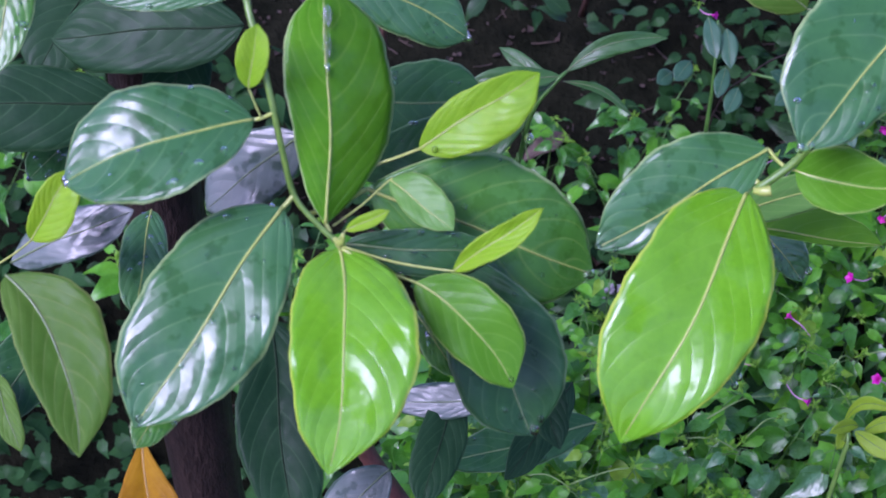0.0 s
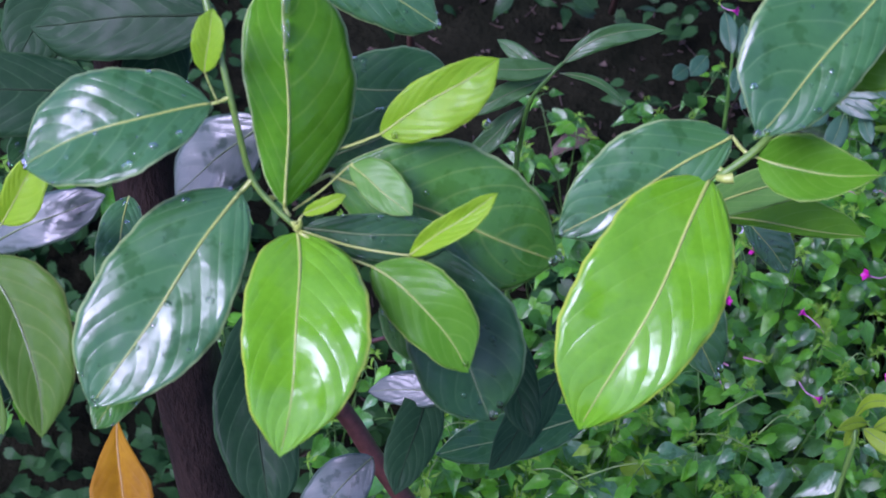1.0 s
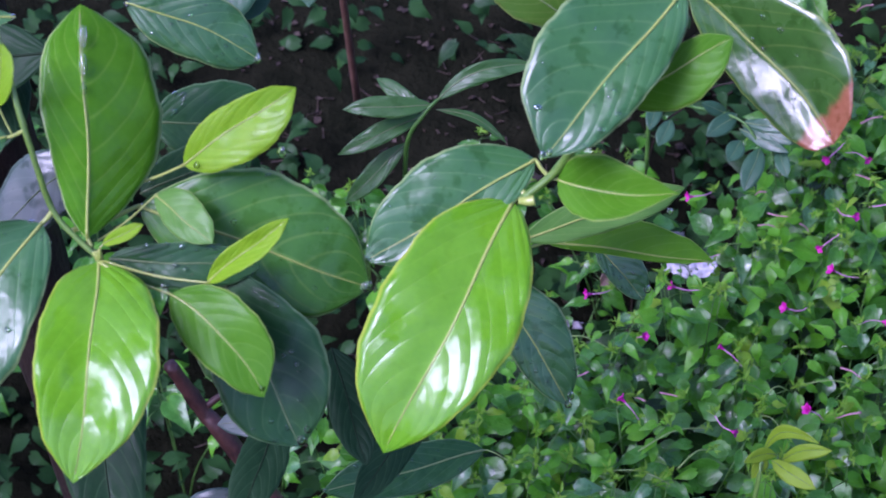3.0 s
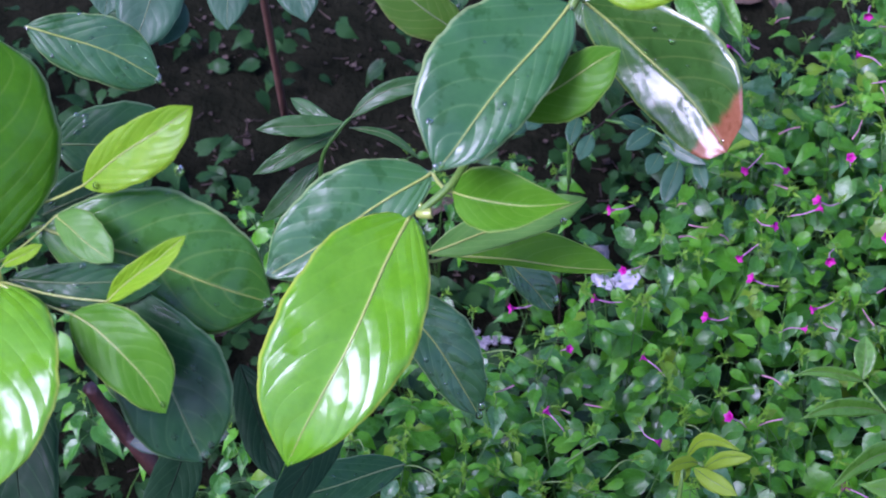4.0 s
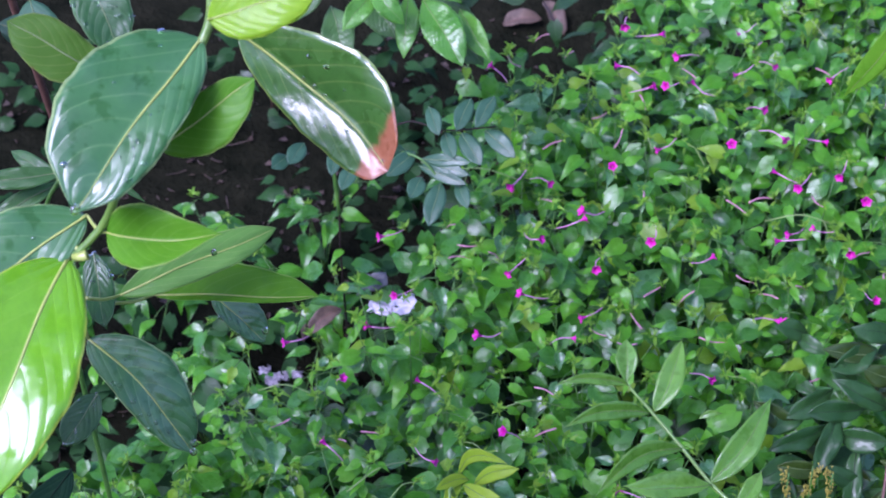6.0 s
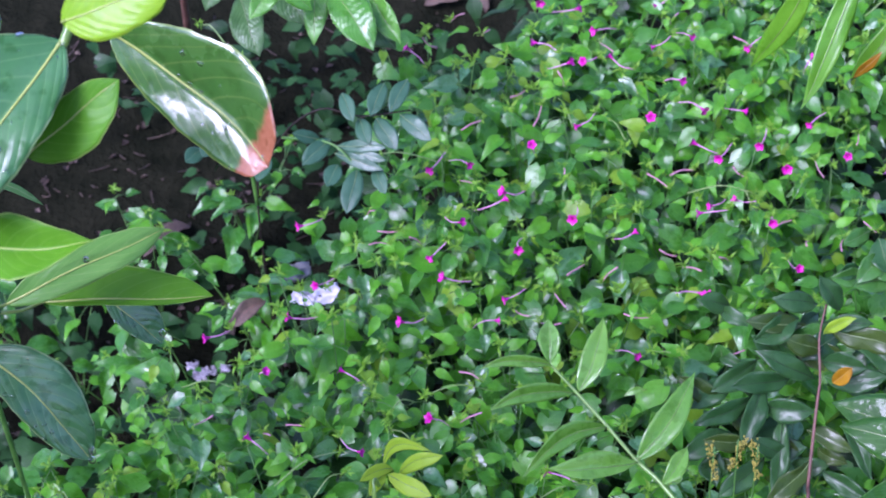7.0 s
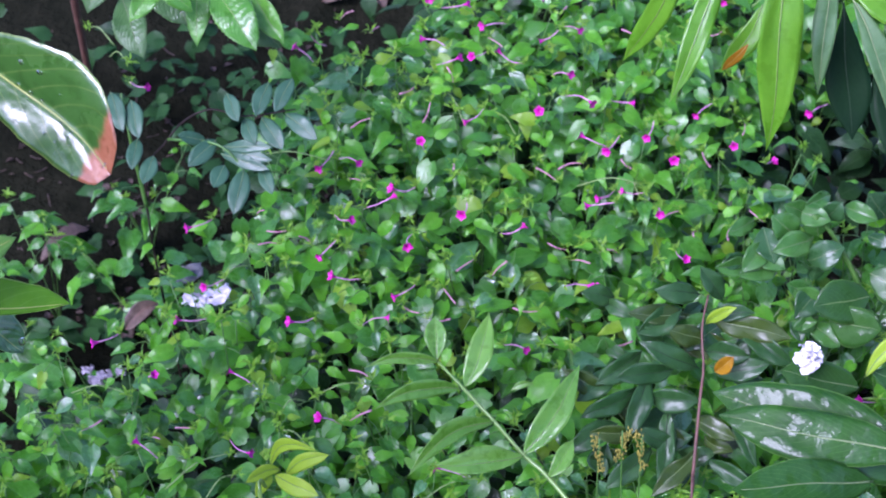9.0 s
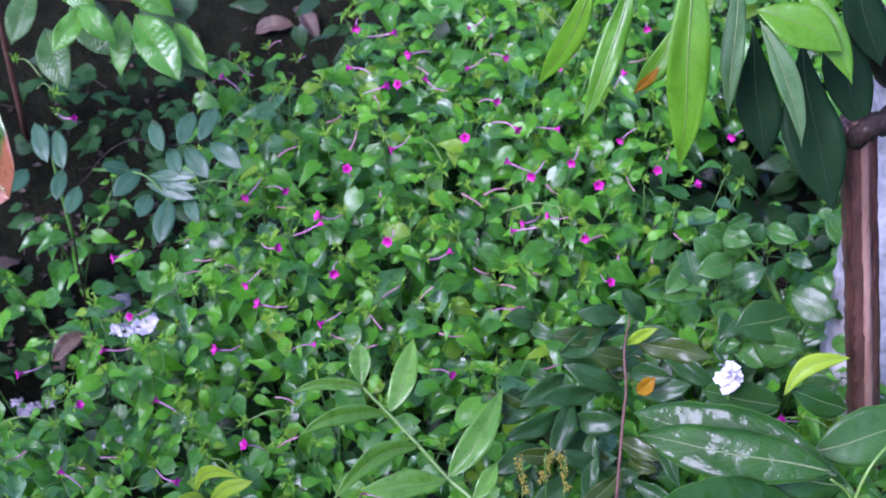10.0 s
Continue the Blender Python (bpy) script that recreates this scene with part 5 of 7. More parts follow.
lance_leaf((0.7901, 1.1613, 0.5175), (0.8678, 1.2326, 0.5697), (-0.7508, 0.5278, 0.3971), 0.0186, 0.0175, 24, 30, -0.0050, 0.0059, SPROUT_LEAF, 0.42, None)
lance_leaf((0.7887, 1.1534, 0.5236), (0.6889, 1.1385, 0.5486), (0.1008, 0.6232, 0.7755), 0.0192, 0.0117, 16, 26, -0.0036, 0.0052, SPROUT_LEAF, 0.5, None)
lance_leaf((0.8093, 1.1270, 0.5123), (0.8451, 1.1620, 0.5292), (-0.7337, 0.5793, 0.3551), 0.0119, 0.0119, 30, 36, -0.0024, 0.0026, SPROUT_LEAF, 0.5, None)
lance_leaf((0.7924, 1.2484, 0.5268), (0.8198, 1.2485, 0.5324), (-0.1535, 0.6567, 0.7383), 0.0039, 0.0050, 20, 20, 0.0038, 0.0014, SPROUT_LEAF, 0.5, None)

owner = plant("sapling", "yellow-green young sapling at the edge of the bed", "sapling")
SAPLING = [(0.5035, 1.1306, 0.5185), (0.5115, 1.1621, 0.5259), (0.5183, 1.1878, 0.5263)]
stem_part("stem", owner, [ground_point(SAPLING[0])] + SAPLING, 0.003, 0.0016, SPROUT_STEM)
far_leaf((0.5171, 1.1940, 0.5178), (0.5691, 1.1694, 0.5612), (0.2614, -0.6710, -0.6938), 0.0069, 0.0081, 14, 14, -0.0181, 0.0036, SPROUT_YELLOW, 0.5, None)
far_leaf((0.5331, 1.1734, 0.5278), (0.5815, 1.1646, 0.5581), (0.3136, -0.6536, -0.6888), 0.0106, 0.0074, 16, 14, -0.0060, 0.0029, SPROUT_YELLOW, 0.5, None)
far_leaf((0.5279, 1.1776, 0.5317), (0.4906, 1.1546, 0.5440), (-0.1886, 0.6835, 0.7051), 0.0074, 0.0074, 14, 14, 0.0048, 0.0023, SPROUT_YELLOW, 0.5, None)
far_leaf((0.5174, 1.1780, 0.5301), (0.4990, 1.1432, 0.5324), (-0.7935, 0.4462, 0.4138), 0.0074, 0.0074, 14, 14, 0.0000, 0.0020, SPROUT_YELLOW, 0.5, None)
far_leaf((0.5215, 1.1680, 0.5348), (0.5648, 1.1325, 0.5327), (-0.4784, -0.5432, -0.6900), 0.0111, 0.0099, 14, 14, 0.0000, 0.0028, SPROUT_YELLOW, 0.5, None)

owner = plant("dark_bush", "dark glossy bush with a thin brown stem", "bush")
BUSH = [(0.9563, 1.0832, 0.4588), (0.9706, 1.1236, 0.4934), (0.9931, 1.1863, 0.5402), (1.0029, 1.2122, 0.5569), (1.0096, 1.2472, 0.5836), (1.0236, 1.2769, 0.6056)]
stem_part("stem", owner, [ground_point(BUSH[0])] + BUSH, 0.0024, 0.0010, TWIG)
loose_leaf((0.9932, 1.2723, 0.5943), (0.9349, 1.2503, 0.5881), (-0.3201, 0.6527, 0.6867), 0.0121, 0.0139, 20, 14, 0.0000, 0.0031, BUSH_LEAF, 0.5, None)
loose_leaf((0.9950, 1.2657, 0.5869), (0.9286, 1.2659, 0.6051), (0.2098, 0.6178, 0.7578), 0.0107, 0.0085, 14, 14, 0.0000, 0.0034, BUSH_OLIVE, 0.5, None)
loose_leaf((1.0142, 1.2787, 0.6059), (0.9604, 1.2774, 0.6249), (0.2510, 0.6070, 0.7540), 0.0083, 0.0115, 6, 6, 0.0000, 0.0029, BUSH_LEAF, 0.5, None)
loose_leaf((1.0177, 1.2655, 0.5912), (1.0672, 1.2406, 0.6027), (-0.1418, -0.6340, -0.7602), 0.0077, 0.0094, 20, 6, 0.0000, 0.0028, BUSH_LEAF, 0.5, None)
loose_leaf((1.0218, 1.2605, 0.5862), (1.1032, 1.2156, 0.5805), (-0.3654, -0.5695, -0.7363), 0.0115, 0.0118, 6, 14, 0.0000, 0.0047, BUSH_OLIVE, 0.5, None)
loose_leaf((1.0132, 1.2455, 0.5669), (0.9687, 1.2472, 0.5912), (0.4159, 0.5538, 0.7213), 0.0094, 0.0104, 6, 6, 0.0000, 0.0025, BUSH_OLIVE, 0.5, None)
loose_leaf((1.0024, 1.2267, 0.5428), (0.9354, 1.2441, 0.5810), (0.5240, 0.5027, 0.6876), 0.0104, 0.0094, 6, 6, 0.0000, 0.0040, BUSH_LEAF, 0.5, None)
loose_leaf((1.0126, 1.2373, 0.5571), (1.0557, 1.2111, 0.5660), (-0.2214, -0.6193, -0.7533), 0.0110, 0.0128, 20, 14, 0.0000, 0.0026, BUSH_LEAF, 0.5, None)
loose_leaf((0.9774, 1.2315, 0.5435), (0.9047, 1.2222, 0.5493), (-0.0239, 0.6575, 0.7531), 0.0118, 0.0096, 14, 14, 0.0000, 0.0037, BUSH_LEAF, 0.5, None)
loose_leaf((0.9427, 1.2507, 0.5591), (0.8834, 1.2220, 0.5449), (-0.4560, 0.6278, 0.6308), 0.0121, 0.0118, 20, 14, 0.0000, 0.0034, BUSH_LEAF, 0.5, None)
loose_leaf((0.9150, 1.2435, 0.5453), (0.8601, 1.2140, 0.5310), (-0.4917, 0.6192, 0.6123), 0.0096, 0.0115, 14, 6, 0.0000, 0.0032, BUSH_LEAF, 0.5, None)
loose_leaf((0.9372, 1.2267, 0.5300), (0.8613, 1.2014, 0.5165), (-0.3372, 0.6490, 0.6820), 0.0110, 0.0094, 20, 6, 0.0000, 0.0041, BUSH_LEAF, 0.5, None)
loose_leaf((0.9417, 1.2175, 0.5201), (0.9955, 1.1896, 0.5291), (-0.1982, -0.6252, -0.7549), 0.0121, 0.0118, 20, 14, 0.0000, 0.0031, BUSH_LEAF, 0.5, None)
loose_leaf((0.9453, 1.2335, 0.5395), (0.9102, 1.1780, 0.4987), (-0.8912, 0.3756, 0.2542), 0.0099, 0.0118, 20, 14, 0.0000, 0.0039, BUSH_LEAF, 0.5, None)
loose_leaf((0.9648, 1.2047, 0.5097), (0.9396, 1.1364, 0.4558), (-0.9578, 0.2640, 0.1132), 0.0083, 0.0083, 6, 6, 0.0000, 0.0045, BUSH_LEAF, 0.5, None)
loose_leaf((0.9059, 1.2036, 0.4967), (0.8398, 1.1822, 0.4898), (-0.2848, 0.6580, 0.6970), 0.0110, 0.0107, 20, 14, 0.0000, 0.0035, BUSH_LEAF, 0.5, None)
loose_leaf((0.9300, 1.1947, 0.4911), (0.8673, 1.1896, 0.5038), (0.0990, 0.6464, 0.7565), 0.0099, 0.0096, 20, 14, 0.0000, 0.0032, BUSH_OLIVE, 0.5, None)
loose_leaf((0.9879, 1.1919, 0.4992), (1.0305, 1.1552, 0.4957), (-0.5034, -0.5176, -0.6919), 0.0077, 0.0104, 20, 6, 0.0000, 0.0028, BUSH_OLIVE, 0.5, None)
loose_leaf((1.0202, 1.2191, 0.5374), (1.0756, 1.2019, 0.5591), (0.0850, -0.6642, -0.7427), 0.0107, 0.0115, 14, 6, 0.0000, 0.0031, BUSH_LEAF, 0.5, None)
loose_leaf((1.0462, 1.2475, 0.5757), (1.1024, 1.1963, 0.5579), (-0.6148, -0.4496, -0.6480), 0.0110, 0.0107, 20, 14, 0.0000, 0.0039, BUSH_LEAF, 0.5, None)
loose_leaf((1.0272, 1.1927, 0.5079), (1.0466, 1.1325, 0.4723), (-0.9397, -0.1124, -0.3231), 0.0077, 0.0085, 20, 14, 0.0000, 0.0036, BUSH_LEAF, 0.5, None)
loose_leaf((0.9896, 1.1707, 0.4748), (0.9274, 1.1322, 0.4484), (-0.5954, 0.5852, 0.5505), 0.0099, 0.0107, 20, 14, 0.0000, 0.0039, BUSH_OLIVE, 0.5, None)
loose_leaf((0.8980, 1.2259, 0.5213), (0.8488, 1.2402, 0.5594), (0.6244, 0.4493, 0.6389), 0.0110, 0.0107, 20, 14, 0.0000, 0.0032, BUSH_OLIVE, 0.5, None)
loose_leaf((0.9397, 1.1804, 0.4762), (0.8792, 1.1470, 0.4563), (-0.5294, 0.6091, 0.5905), 0.0118, 0.0104, 14, 6, 0.0000, 0.0036, BUSH_LEAF, 0.5, None)
loose_leaf((1.0003, 1.1603, 0.4647), (1.0415, 1.1186, 0.4550), (-0.6129, -0.4571, -0.6445), 0.0096, 0.0096, 14, 14, 0.0000, 0.0030, BUSH_LEAF, 0.5, None)
loose_leaf((1.0382, 1.2699, 0.6003), (1.0138, 1.2842, 0.6433), (0.8783, 0.2060, 0.4314), 0.0104, 0.0096, 6, 14, 0.0000, 0.0026, BUSH_LEAF, 0.5, None)
loose_leaf((0.9686, 1.2499, 0.5633), (0.9341, 1.2553, 0.5939), (0.6339, 0.4407, 0.6356), 0.0085, 0.0085, 14, 14, 0.0000, 0.0023, BUSH_LEAF, 0.5, None)
loose_leaf((0.9647, 1.1755, 0.4755), (0.9219, 1.1834, 0.5073), (0.5783, 0.4807, 0.6592), 0.0085, 0.0085, 14, 14, 0.0000, 0.0027, BUSH_LEAF, 0.5, None)
loose_leaf((1.0112, 1.2428, 0.5943), (1.0429, 1.2341, 0.6214), (0.3814, -0.6534, -0.6539), 0.0052, 0.0064, 14, 14, -0.0038, 0.0021, SPROUT_YELLOW, 0.5, None)
loose_leaf((1.0101, 1.1939, 0.5679), (1.0297, 1.1943, 0.5877), (0.5755, -0.5978, -0.5580), 0.0079, 0.0081, 20, 24, 0.0000, 0.0014, LEAF_ORANGE, 0.5, None)
loose_leaf((1.0372, 1.2763, 0.5455), (0.9839, 1.2769, 0.5668), (0.3047, 0.5929, 0.7454), 0.0117, 0.0135, 6, 18, 0.0038, 0.0046, SHRUB_LEAF, 0.5, None)
loose_leaf((0.8828, 1.2048, 0.4315), (0.8948, 1.2050, 0.4652), (0.8467, -0.4407, -0.2981), 0.0119, 0.0127, 14, 6, 0.0030, 0.0029, BUSH_LEAF, 0.5, None)
loose_leaf((1.0090, 1.2037, 0.4551), (1.0340, 1.1731, 0.4552), (-0.5841, -0.4801, -0.6545), 0.0073, 0.0080, 6, 6, 0.0021, 0.0032, BUSH_OLIVE, 0.5, None)
loose_leaf((0.9062, 1.2447, 0.4829), (0.8905, 1.2382, 0.5032), (0.6107, 0.4857, 0.6255), 0.0061, 0.0067, 6, 6, -0.0014, 0.0021, BUSH_OLIVE, 0.5, None)
loose_leaf((0.9631, 1.2191, 0.4641), (0.9834, 1.1889, 0.4637), (-0.6594, -0.4339, -0.6140), 0.0064, 0.0074, 6, 18, -0.0004, 0.0029, BUSH_OLIVE, 0.5, None)
loose_leaf((1.0402, 1.2578, 0.5245), (1.0717, 1.2285, 0.5274), (-0.4428, -0.5442, -0.7126), 0.0082, 0.0088, 14, 6, -0.0022, 0.0035, SHRUB_DEEP, 0.5, None)
loose_leaf((0.9905, 1.1830, 0.4272), (0.9472, 1.1602, 0.4230), (-0.4069, 0.6534, 0.6383), 0.0096, 0.0103, 14, 6, 0.0013, 0.0039, BUSH_LEAF, 0.5, None)
loose_leaf((0.8931, 1.2111, 0.4409), (0.9165, 1.1938, 0.4563), (-0.0286, -0.6857, -0.7273), 0.0070, 0.0074, 24, 18, 0.0020, 0.0026, BUSH_OLIVE, 0.5, None)
loose_leaf((0.9378, 1.2313, 0.4733), (0.9062, 1.2351, 0.5027), (0.6373, 0.4471, 0.6277), 0.0111, 0.0127, 6, 18, 0.0013, 0.0035, BUSH_OLIVE, 0.5, None)
loose_leaf((1.0052, 1.2950, 0.5612), (0.9600, 1.2823, 0.5685), (-0.0670, 0.6648, 0.7440), 0.0089, 0.0089, 24, 6, 0.0011, 0.0038, BUSH_OLIVE, 0.5, None)
loose_leaf((1.0449, 1.2825, 0.5543), (0.9958, 1.2545, 0.5429), (-0.4948, 0.6216, 0.6073), 0.0118, 0.0130, 6, 6, 0.0033, 0.0046, SHRUB_DEEP, 0.5, None)
loose_leaf((0.9157, 1.2825, 0.5289), (0.9062, 1.2825, 0.5581), (0.9471, 0.0933, 0.3071), 0.0100, 0.0107, 14, 6, -0.0003, 0.0025, SHRUB_LEAF, 0.5, None)
loose_leaf((0.9563, 1.2959, 0.5525), (0.9956, 1.2591, 0.5482), (-0.5385, -0.4959, -0.6812), 0.0114, 0.0121, 24, 18, -0.0011, 0.0043, SHRUB_LEAF, 0.5, None)
loose_leaf((0.9403, 1.2707, 0.5200), (0.9578, 1.2555, 0.5367), (0.0873, -0.6900, -0.7185), 0.0063, 0.0067, 14, 6, 0.0015, 0.0023, SHRUB_LEAF, 0.5, None)
loose_leaf((0.9780, 1.1963, 0.4403), (1.0139, 1.1756, 0.4541), (-0.0951, -0.6593, -0.7459), 0.0090, 0.0101, 14, 18, 0.0027, 0.0035, BUSH_LEAF, 0.5, None)
loose_leaf((0.9113, 1.2917, 0.5388), (0.9309, 1.2598, 0.5364), (-0.7078, -0.3922, -0.5876), 0.0066, 0.0072, 6, 6, 0.0005, 0.0030, BUSH_LEAF, 0.5, None)
loose_leaf((1.0251, 1.2533, 0.5163), (1.0518, 1.2292, 0.5243), (-0.3184, -0.5979, -0.7357), 0.0067, 0.0077, 6, 18, 0.0023, 0.0030, SHRUB_LEAF, 0.5, None)
loose_leaf((1.0053, 1.2872, 0.5521), (1.0194, 1.2437, 0.5349), (-0.9167, -0.1503, -0.3702), 0.0118, 0.0126, 14, 6, 0.0027, 0.0039, BUSH_OLIVE, 0.5, None)
loose_leaf((0.9772, 1.2603, 0.5151), (0.9900, 1.2517, 0.5385), (0.5542, -0.6355, -0.5375), 0.0081, 0.0091, 14, 18, 0.0037, 0.0022, SHRUB_LEAF, 0.5, None)
loose_leaf((1.0313, 1.2646, 0.5307), (1.0561, 1.2529, 0.5529), (0.2861, -0.6762, -0.6789), 0.0090, 0.0099, 6, 6, -0.0030, 0.0028, SHRUB_LEAF, 0.5, None)
loose_leaf((1.0478, 1.2704, 0.5407), (1.0604, 1.2303, 0.5273), (-0.9101, -0.1565, -0.3837), 0.0099, 0.0109, 6, 6, -0.0036, 0.0035, BUSH_LEAF, 0.5, None)
loose_leaf((0.9818, 1.2269, 0.4768), (0.9317, 1.2101, 0.4784), (-0.2014, 0.6705, 0.7140), 0.0095, 0.0110, 6, 18, 0.0023, 0.0042, BUSH_LEAF, 0.5, None)
loose_leaf((1.0254, 1.2997, 0.5706), (0.9944, 1.2737, 0.5652), (-0.5946, 0.5965, 0.5391), 0.0075, 0.0081, 14, 6, 0.0033, 0.0033, BUSH_LEAF, 0.5, None)
loose_leaf((0.9379, 1.2047, 0.4423), (0.9244, 1.1999, 0.4650), (0.7671, 0.3629, 0.5290), 0.0067, 0.0074, 6, 6, 0.0019, 0.0021, SHRUB_LEAF, 0.5, None)
loose_leaf((0.9441, 1.2122, 0.4523), (0.9916, 1.1926, 0.4697), (0.0007, -0.6638, -0.7479), 0.0125, 0.0126, 24, 6, -0.0001, 0.0043, SHRUB_DEEP, 0.5, None)
loose_leaf((0.9175, 1.3216, 0.5750), (0.9420, 1.2894, 0.5732), (-0.6287, -0.4439, -0.6385), 0.0073, 0.0082, 14, 18, -0.0002, 0.0032, BUSH_LEAF, 0.5, None)
loose_leaf((0.8848, 1.2175, 0.4468), (0.8880, 1.1802, 0.4348), (-0.9768, -0.0174, -0.2133), 0.0092, 0.0104, 14, 18, 0.0020, 0.0031, BUSH_LEAF, 0.5, None)
loose_leaf((0.9749, 1.2917, 0.5513), (1.0133, 1.2758, 0.5713), (0.1061, -0.6672, -0.7373), 0.0108, 0.0121, 14, 18, 0.0002, 0.0037, BUSH_OLIVE, 0.5, None)
loose_leaf((1.0146, 1.2782, 0.5433), (1.0438, 1.2517, 0.5491), (-0.3747, -0.5724, -0.7294), 0.0072, 0.0083, 6, 18, 0.0003, 0.0032, BUSH_OLIVE, 0.5, None)
loose_leaf((0.9286, 1.3222, 0.5779), (0.8875, 1.3182, 0.5962), (0.2734, 0.6035, 0.7490), 0.0091, 0.0100, 6, 6, 0.0008, 0.0036, BUSH_LEAF, 0.5, None)
loose_leaf((0.9834, 1.2895, 0.5504), (1.0033, 1.2788, 0.5729), (0.3744, -0.6652, -0.6461), 0.0087, 0.0093, 14, 6, 0.0016, 0.0025, BUSH_OLIVE, 0.5, None)
loose_leaf((0.8945, 1.2768, 0.5181), (0.8653, 1.2549, 0.5178), (-0.4795, 0.6353, 0.6054), 0.0060, 0.0066, 6, 6, -0.0009, 0.0029, BUSH_LEAF, 0.5, None)
loose_leaf((0.9260, 1.2803, 0.5284), (0.9605, 1.2379, 0.5166), (-0.6949, -0.3989, -0.5983), 0.0118, 0.0135, 6, 18, -0.0017, 0.0045, SHRUB_LEAF, 0.5, None)
loose_leaf((1.0477, 1.2388, 0.5038), (1.0774, 1.2191, 0.5175), (-0.0903, -0.6577, -0.7478), 0.0085, 0.0090, 24, 18, -0.0036, 0.0031, BUSH_LEAF, 0.5, None)

panicle((0.8694, 1.1443, 0.5133), 121)
panicle((0.8949, 1.1455, 0.5197), 357)
panicle((0.9151, 1.1376, 0.5144), 114)

owner = plant("broad_leaf_plant", "low plant with very large wet leaves that mirror the sky", "plant")
far_leaf((1.1644, 1.0082, 0.5981), (0.9842, 1.1279, 0.6097), (0.4723, 0.6535, 0.5915), 0.0374, 0.0301, 10, 10, 0.0000, 0.0108, WET_SHEEN, 0.5, None)
far_leaf((1.1526, 0.9993, 0.6165), (0.9776, 1.0854, 0.6207), (0.3589, 0.6988, 0.6188), 0.0270, 0.0296, 6, 10, 0.0000, 0.0098, WET_SHEEN, 0.5, None)
far_leaf((1.1880, 1.0242, 0.5595), (1.0639, 1.0320, 0.6063), (0.3169, 0.5924, 0.7407), 0.0236, 0.0236, 10, 10, 0.0000, 0.0066, WET_BROAD, 0.5, None)
far_leaf((1.1584, 1.0531, 0.5874), (1.2789, 1.0530, 0.6111), (0.1450, -0.6567, -0.7400), 0.0310, 0.0310, 10, 10, 0.0000, 0.0061, WET_BROAD, 0.5, None)
stem_part("stalk", owner, [(1.1796, 0.9873, 0.5146), (1.1880, 1.0029, 0.5656), (1.2065, 1.0153, 0.5992), (1.2399, 1.0349, 0.6132)], 0.0022, 0.0014, SPROUT_STEM)
stem_part("stalk", owner, [(1.1970, 0.9839, 0.5141), (1.1823, 1.0040, 0.5657), (1.1583, 1.0071, 0.5957)], 0.0022, 0.0014, SPROUT_STEM)
far_leaf((1.2205, 1.1126, 0.5761), (1.1563, 1.1249, 0.6089), (0.4506, 0.6073, 0.6544), 0.0157, 0.0169, 14, 10, 0.0000, 0.0037, WET_BROAD, 0.5, None)
far_leaf((1.1160, 1.0024, 0.5819), (0.9555, 0.9725, 0.6395), (0.1065, 0.7292, 0.6759), 0.0261, 0.0263, 6, 10, 0.0000, 0.0087, WET_SHEEN, 0.5, None)
far_leaf((1.1712, 1.1745, 0.5304), (1.0790, 1.1831, 0.5688), (0.3595, 0.5742, 0.7355), 0.0229, 0.0229, 10, 10, 0.0000, 0.0050, WET_BROAD, 0.5, None)
far_leaf((1.2011, 1.1843, 0.5321), (1.2334, 1.1719, 0.5551), (0.2326, -0.6802, -0.6951), 0.0218, 0.0218, 10, 10, 0.0000, 0.0021, WET_BROAD, 0.5, None)
far_leaf((1.1463, 1.1156, 0.6117), (1.2171, 1.1205, 0.6469), (0.3779, -0.6394, -0.6696), 0.0098, 0.0111, 14, 14, -0.0143, 0.0040, SPROUT_YELLOW, 0.5, None)
far_leaf((1.2309, 1.3047, 0.5392), (1.1577, 1.2950, 0.5446), (-0.0305, 0.6568, 0.7534), 0.0269, 0.0269, 10, 10, 0.0000, 0.0037, WET_BROAD, 0.5, None)
far_leaf((1.1812, 1.2967, 0.5201), (1.2316, 1.2635, 0.5222), (-0.3026, -0.5089, -0.8059), 0.0268, 0.0230, 6, 10, 0.0000, 0.0030, WET_SHEEN, 0.5, None)
far_leaf((1.2445, 1.3423, 0.5394), (1.2867, 1.3014, 0.5308), (-0.5839, -0.4620, -0.6676), 0.0232, 0.0232, 10, 10, 0.0000, 0.0030, WET_BROAD, 0.5, None)
BROAD = [(1.1956, 0.9709, 0.5297), (1.1921, 1.0157, 0.5503), (1.1800, 1.0512, 0.5584), (1.1731, 1.0961, 0.5476)]
stem_part("stem", owner, [ground_point(BROAD[0])] + BROAD, 0.006, 0.003, FOUR_STEM)

owner = plant("leafy_shrub", "leafy green shrub beside the wooden post", "shrub")
loose_leaf((1.1242, 1.4146, 0.5383), (1.1538, 1.3768, 0.5308), (-0.6713, -0.4037, -0.6216), 0.0117, 0.0117, 4, 4, 0.0000, 0.0029, SHRUB_LEAF, 0.5, None)
loose_leaf((1.1149, 1.4087, 0.5296), (1.0759, 1.3938, 0.5354), (-0.1454, 0.6670, 0.7308), 0.0086, 0.0084, 14, 4, 0.0000, 0.0025, SHRUB_DEEP, 0.5, None)
loose_leaf((1.2877, 1.3466, 0.4908), (1.2540, 1.3164, 0.4798), (-0.6685, 0.5710, 0.4764), 0.0116, 0.0106, 24, 4, 0.0000, 0.0028, SHRUB_LEAF, 0.5, None)
loose_leaf((1.1826, 1.3675, 0.4946), (1.1522, 1.3663, 0.5182), (0.5193, 0.4953, 0.6964), 0.0099, 0.0102, 4, 14, 0.0000, 0.0023, SHRUB_LEAF, 0.5, None)
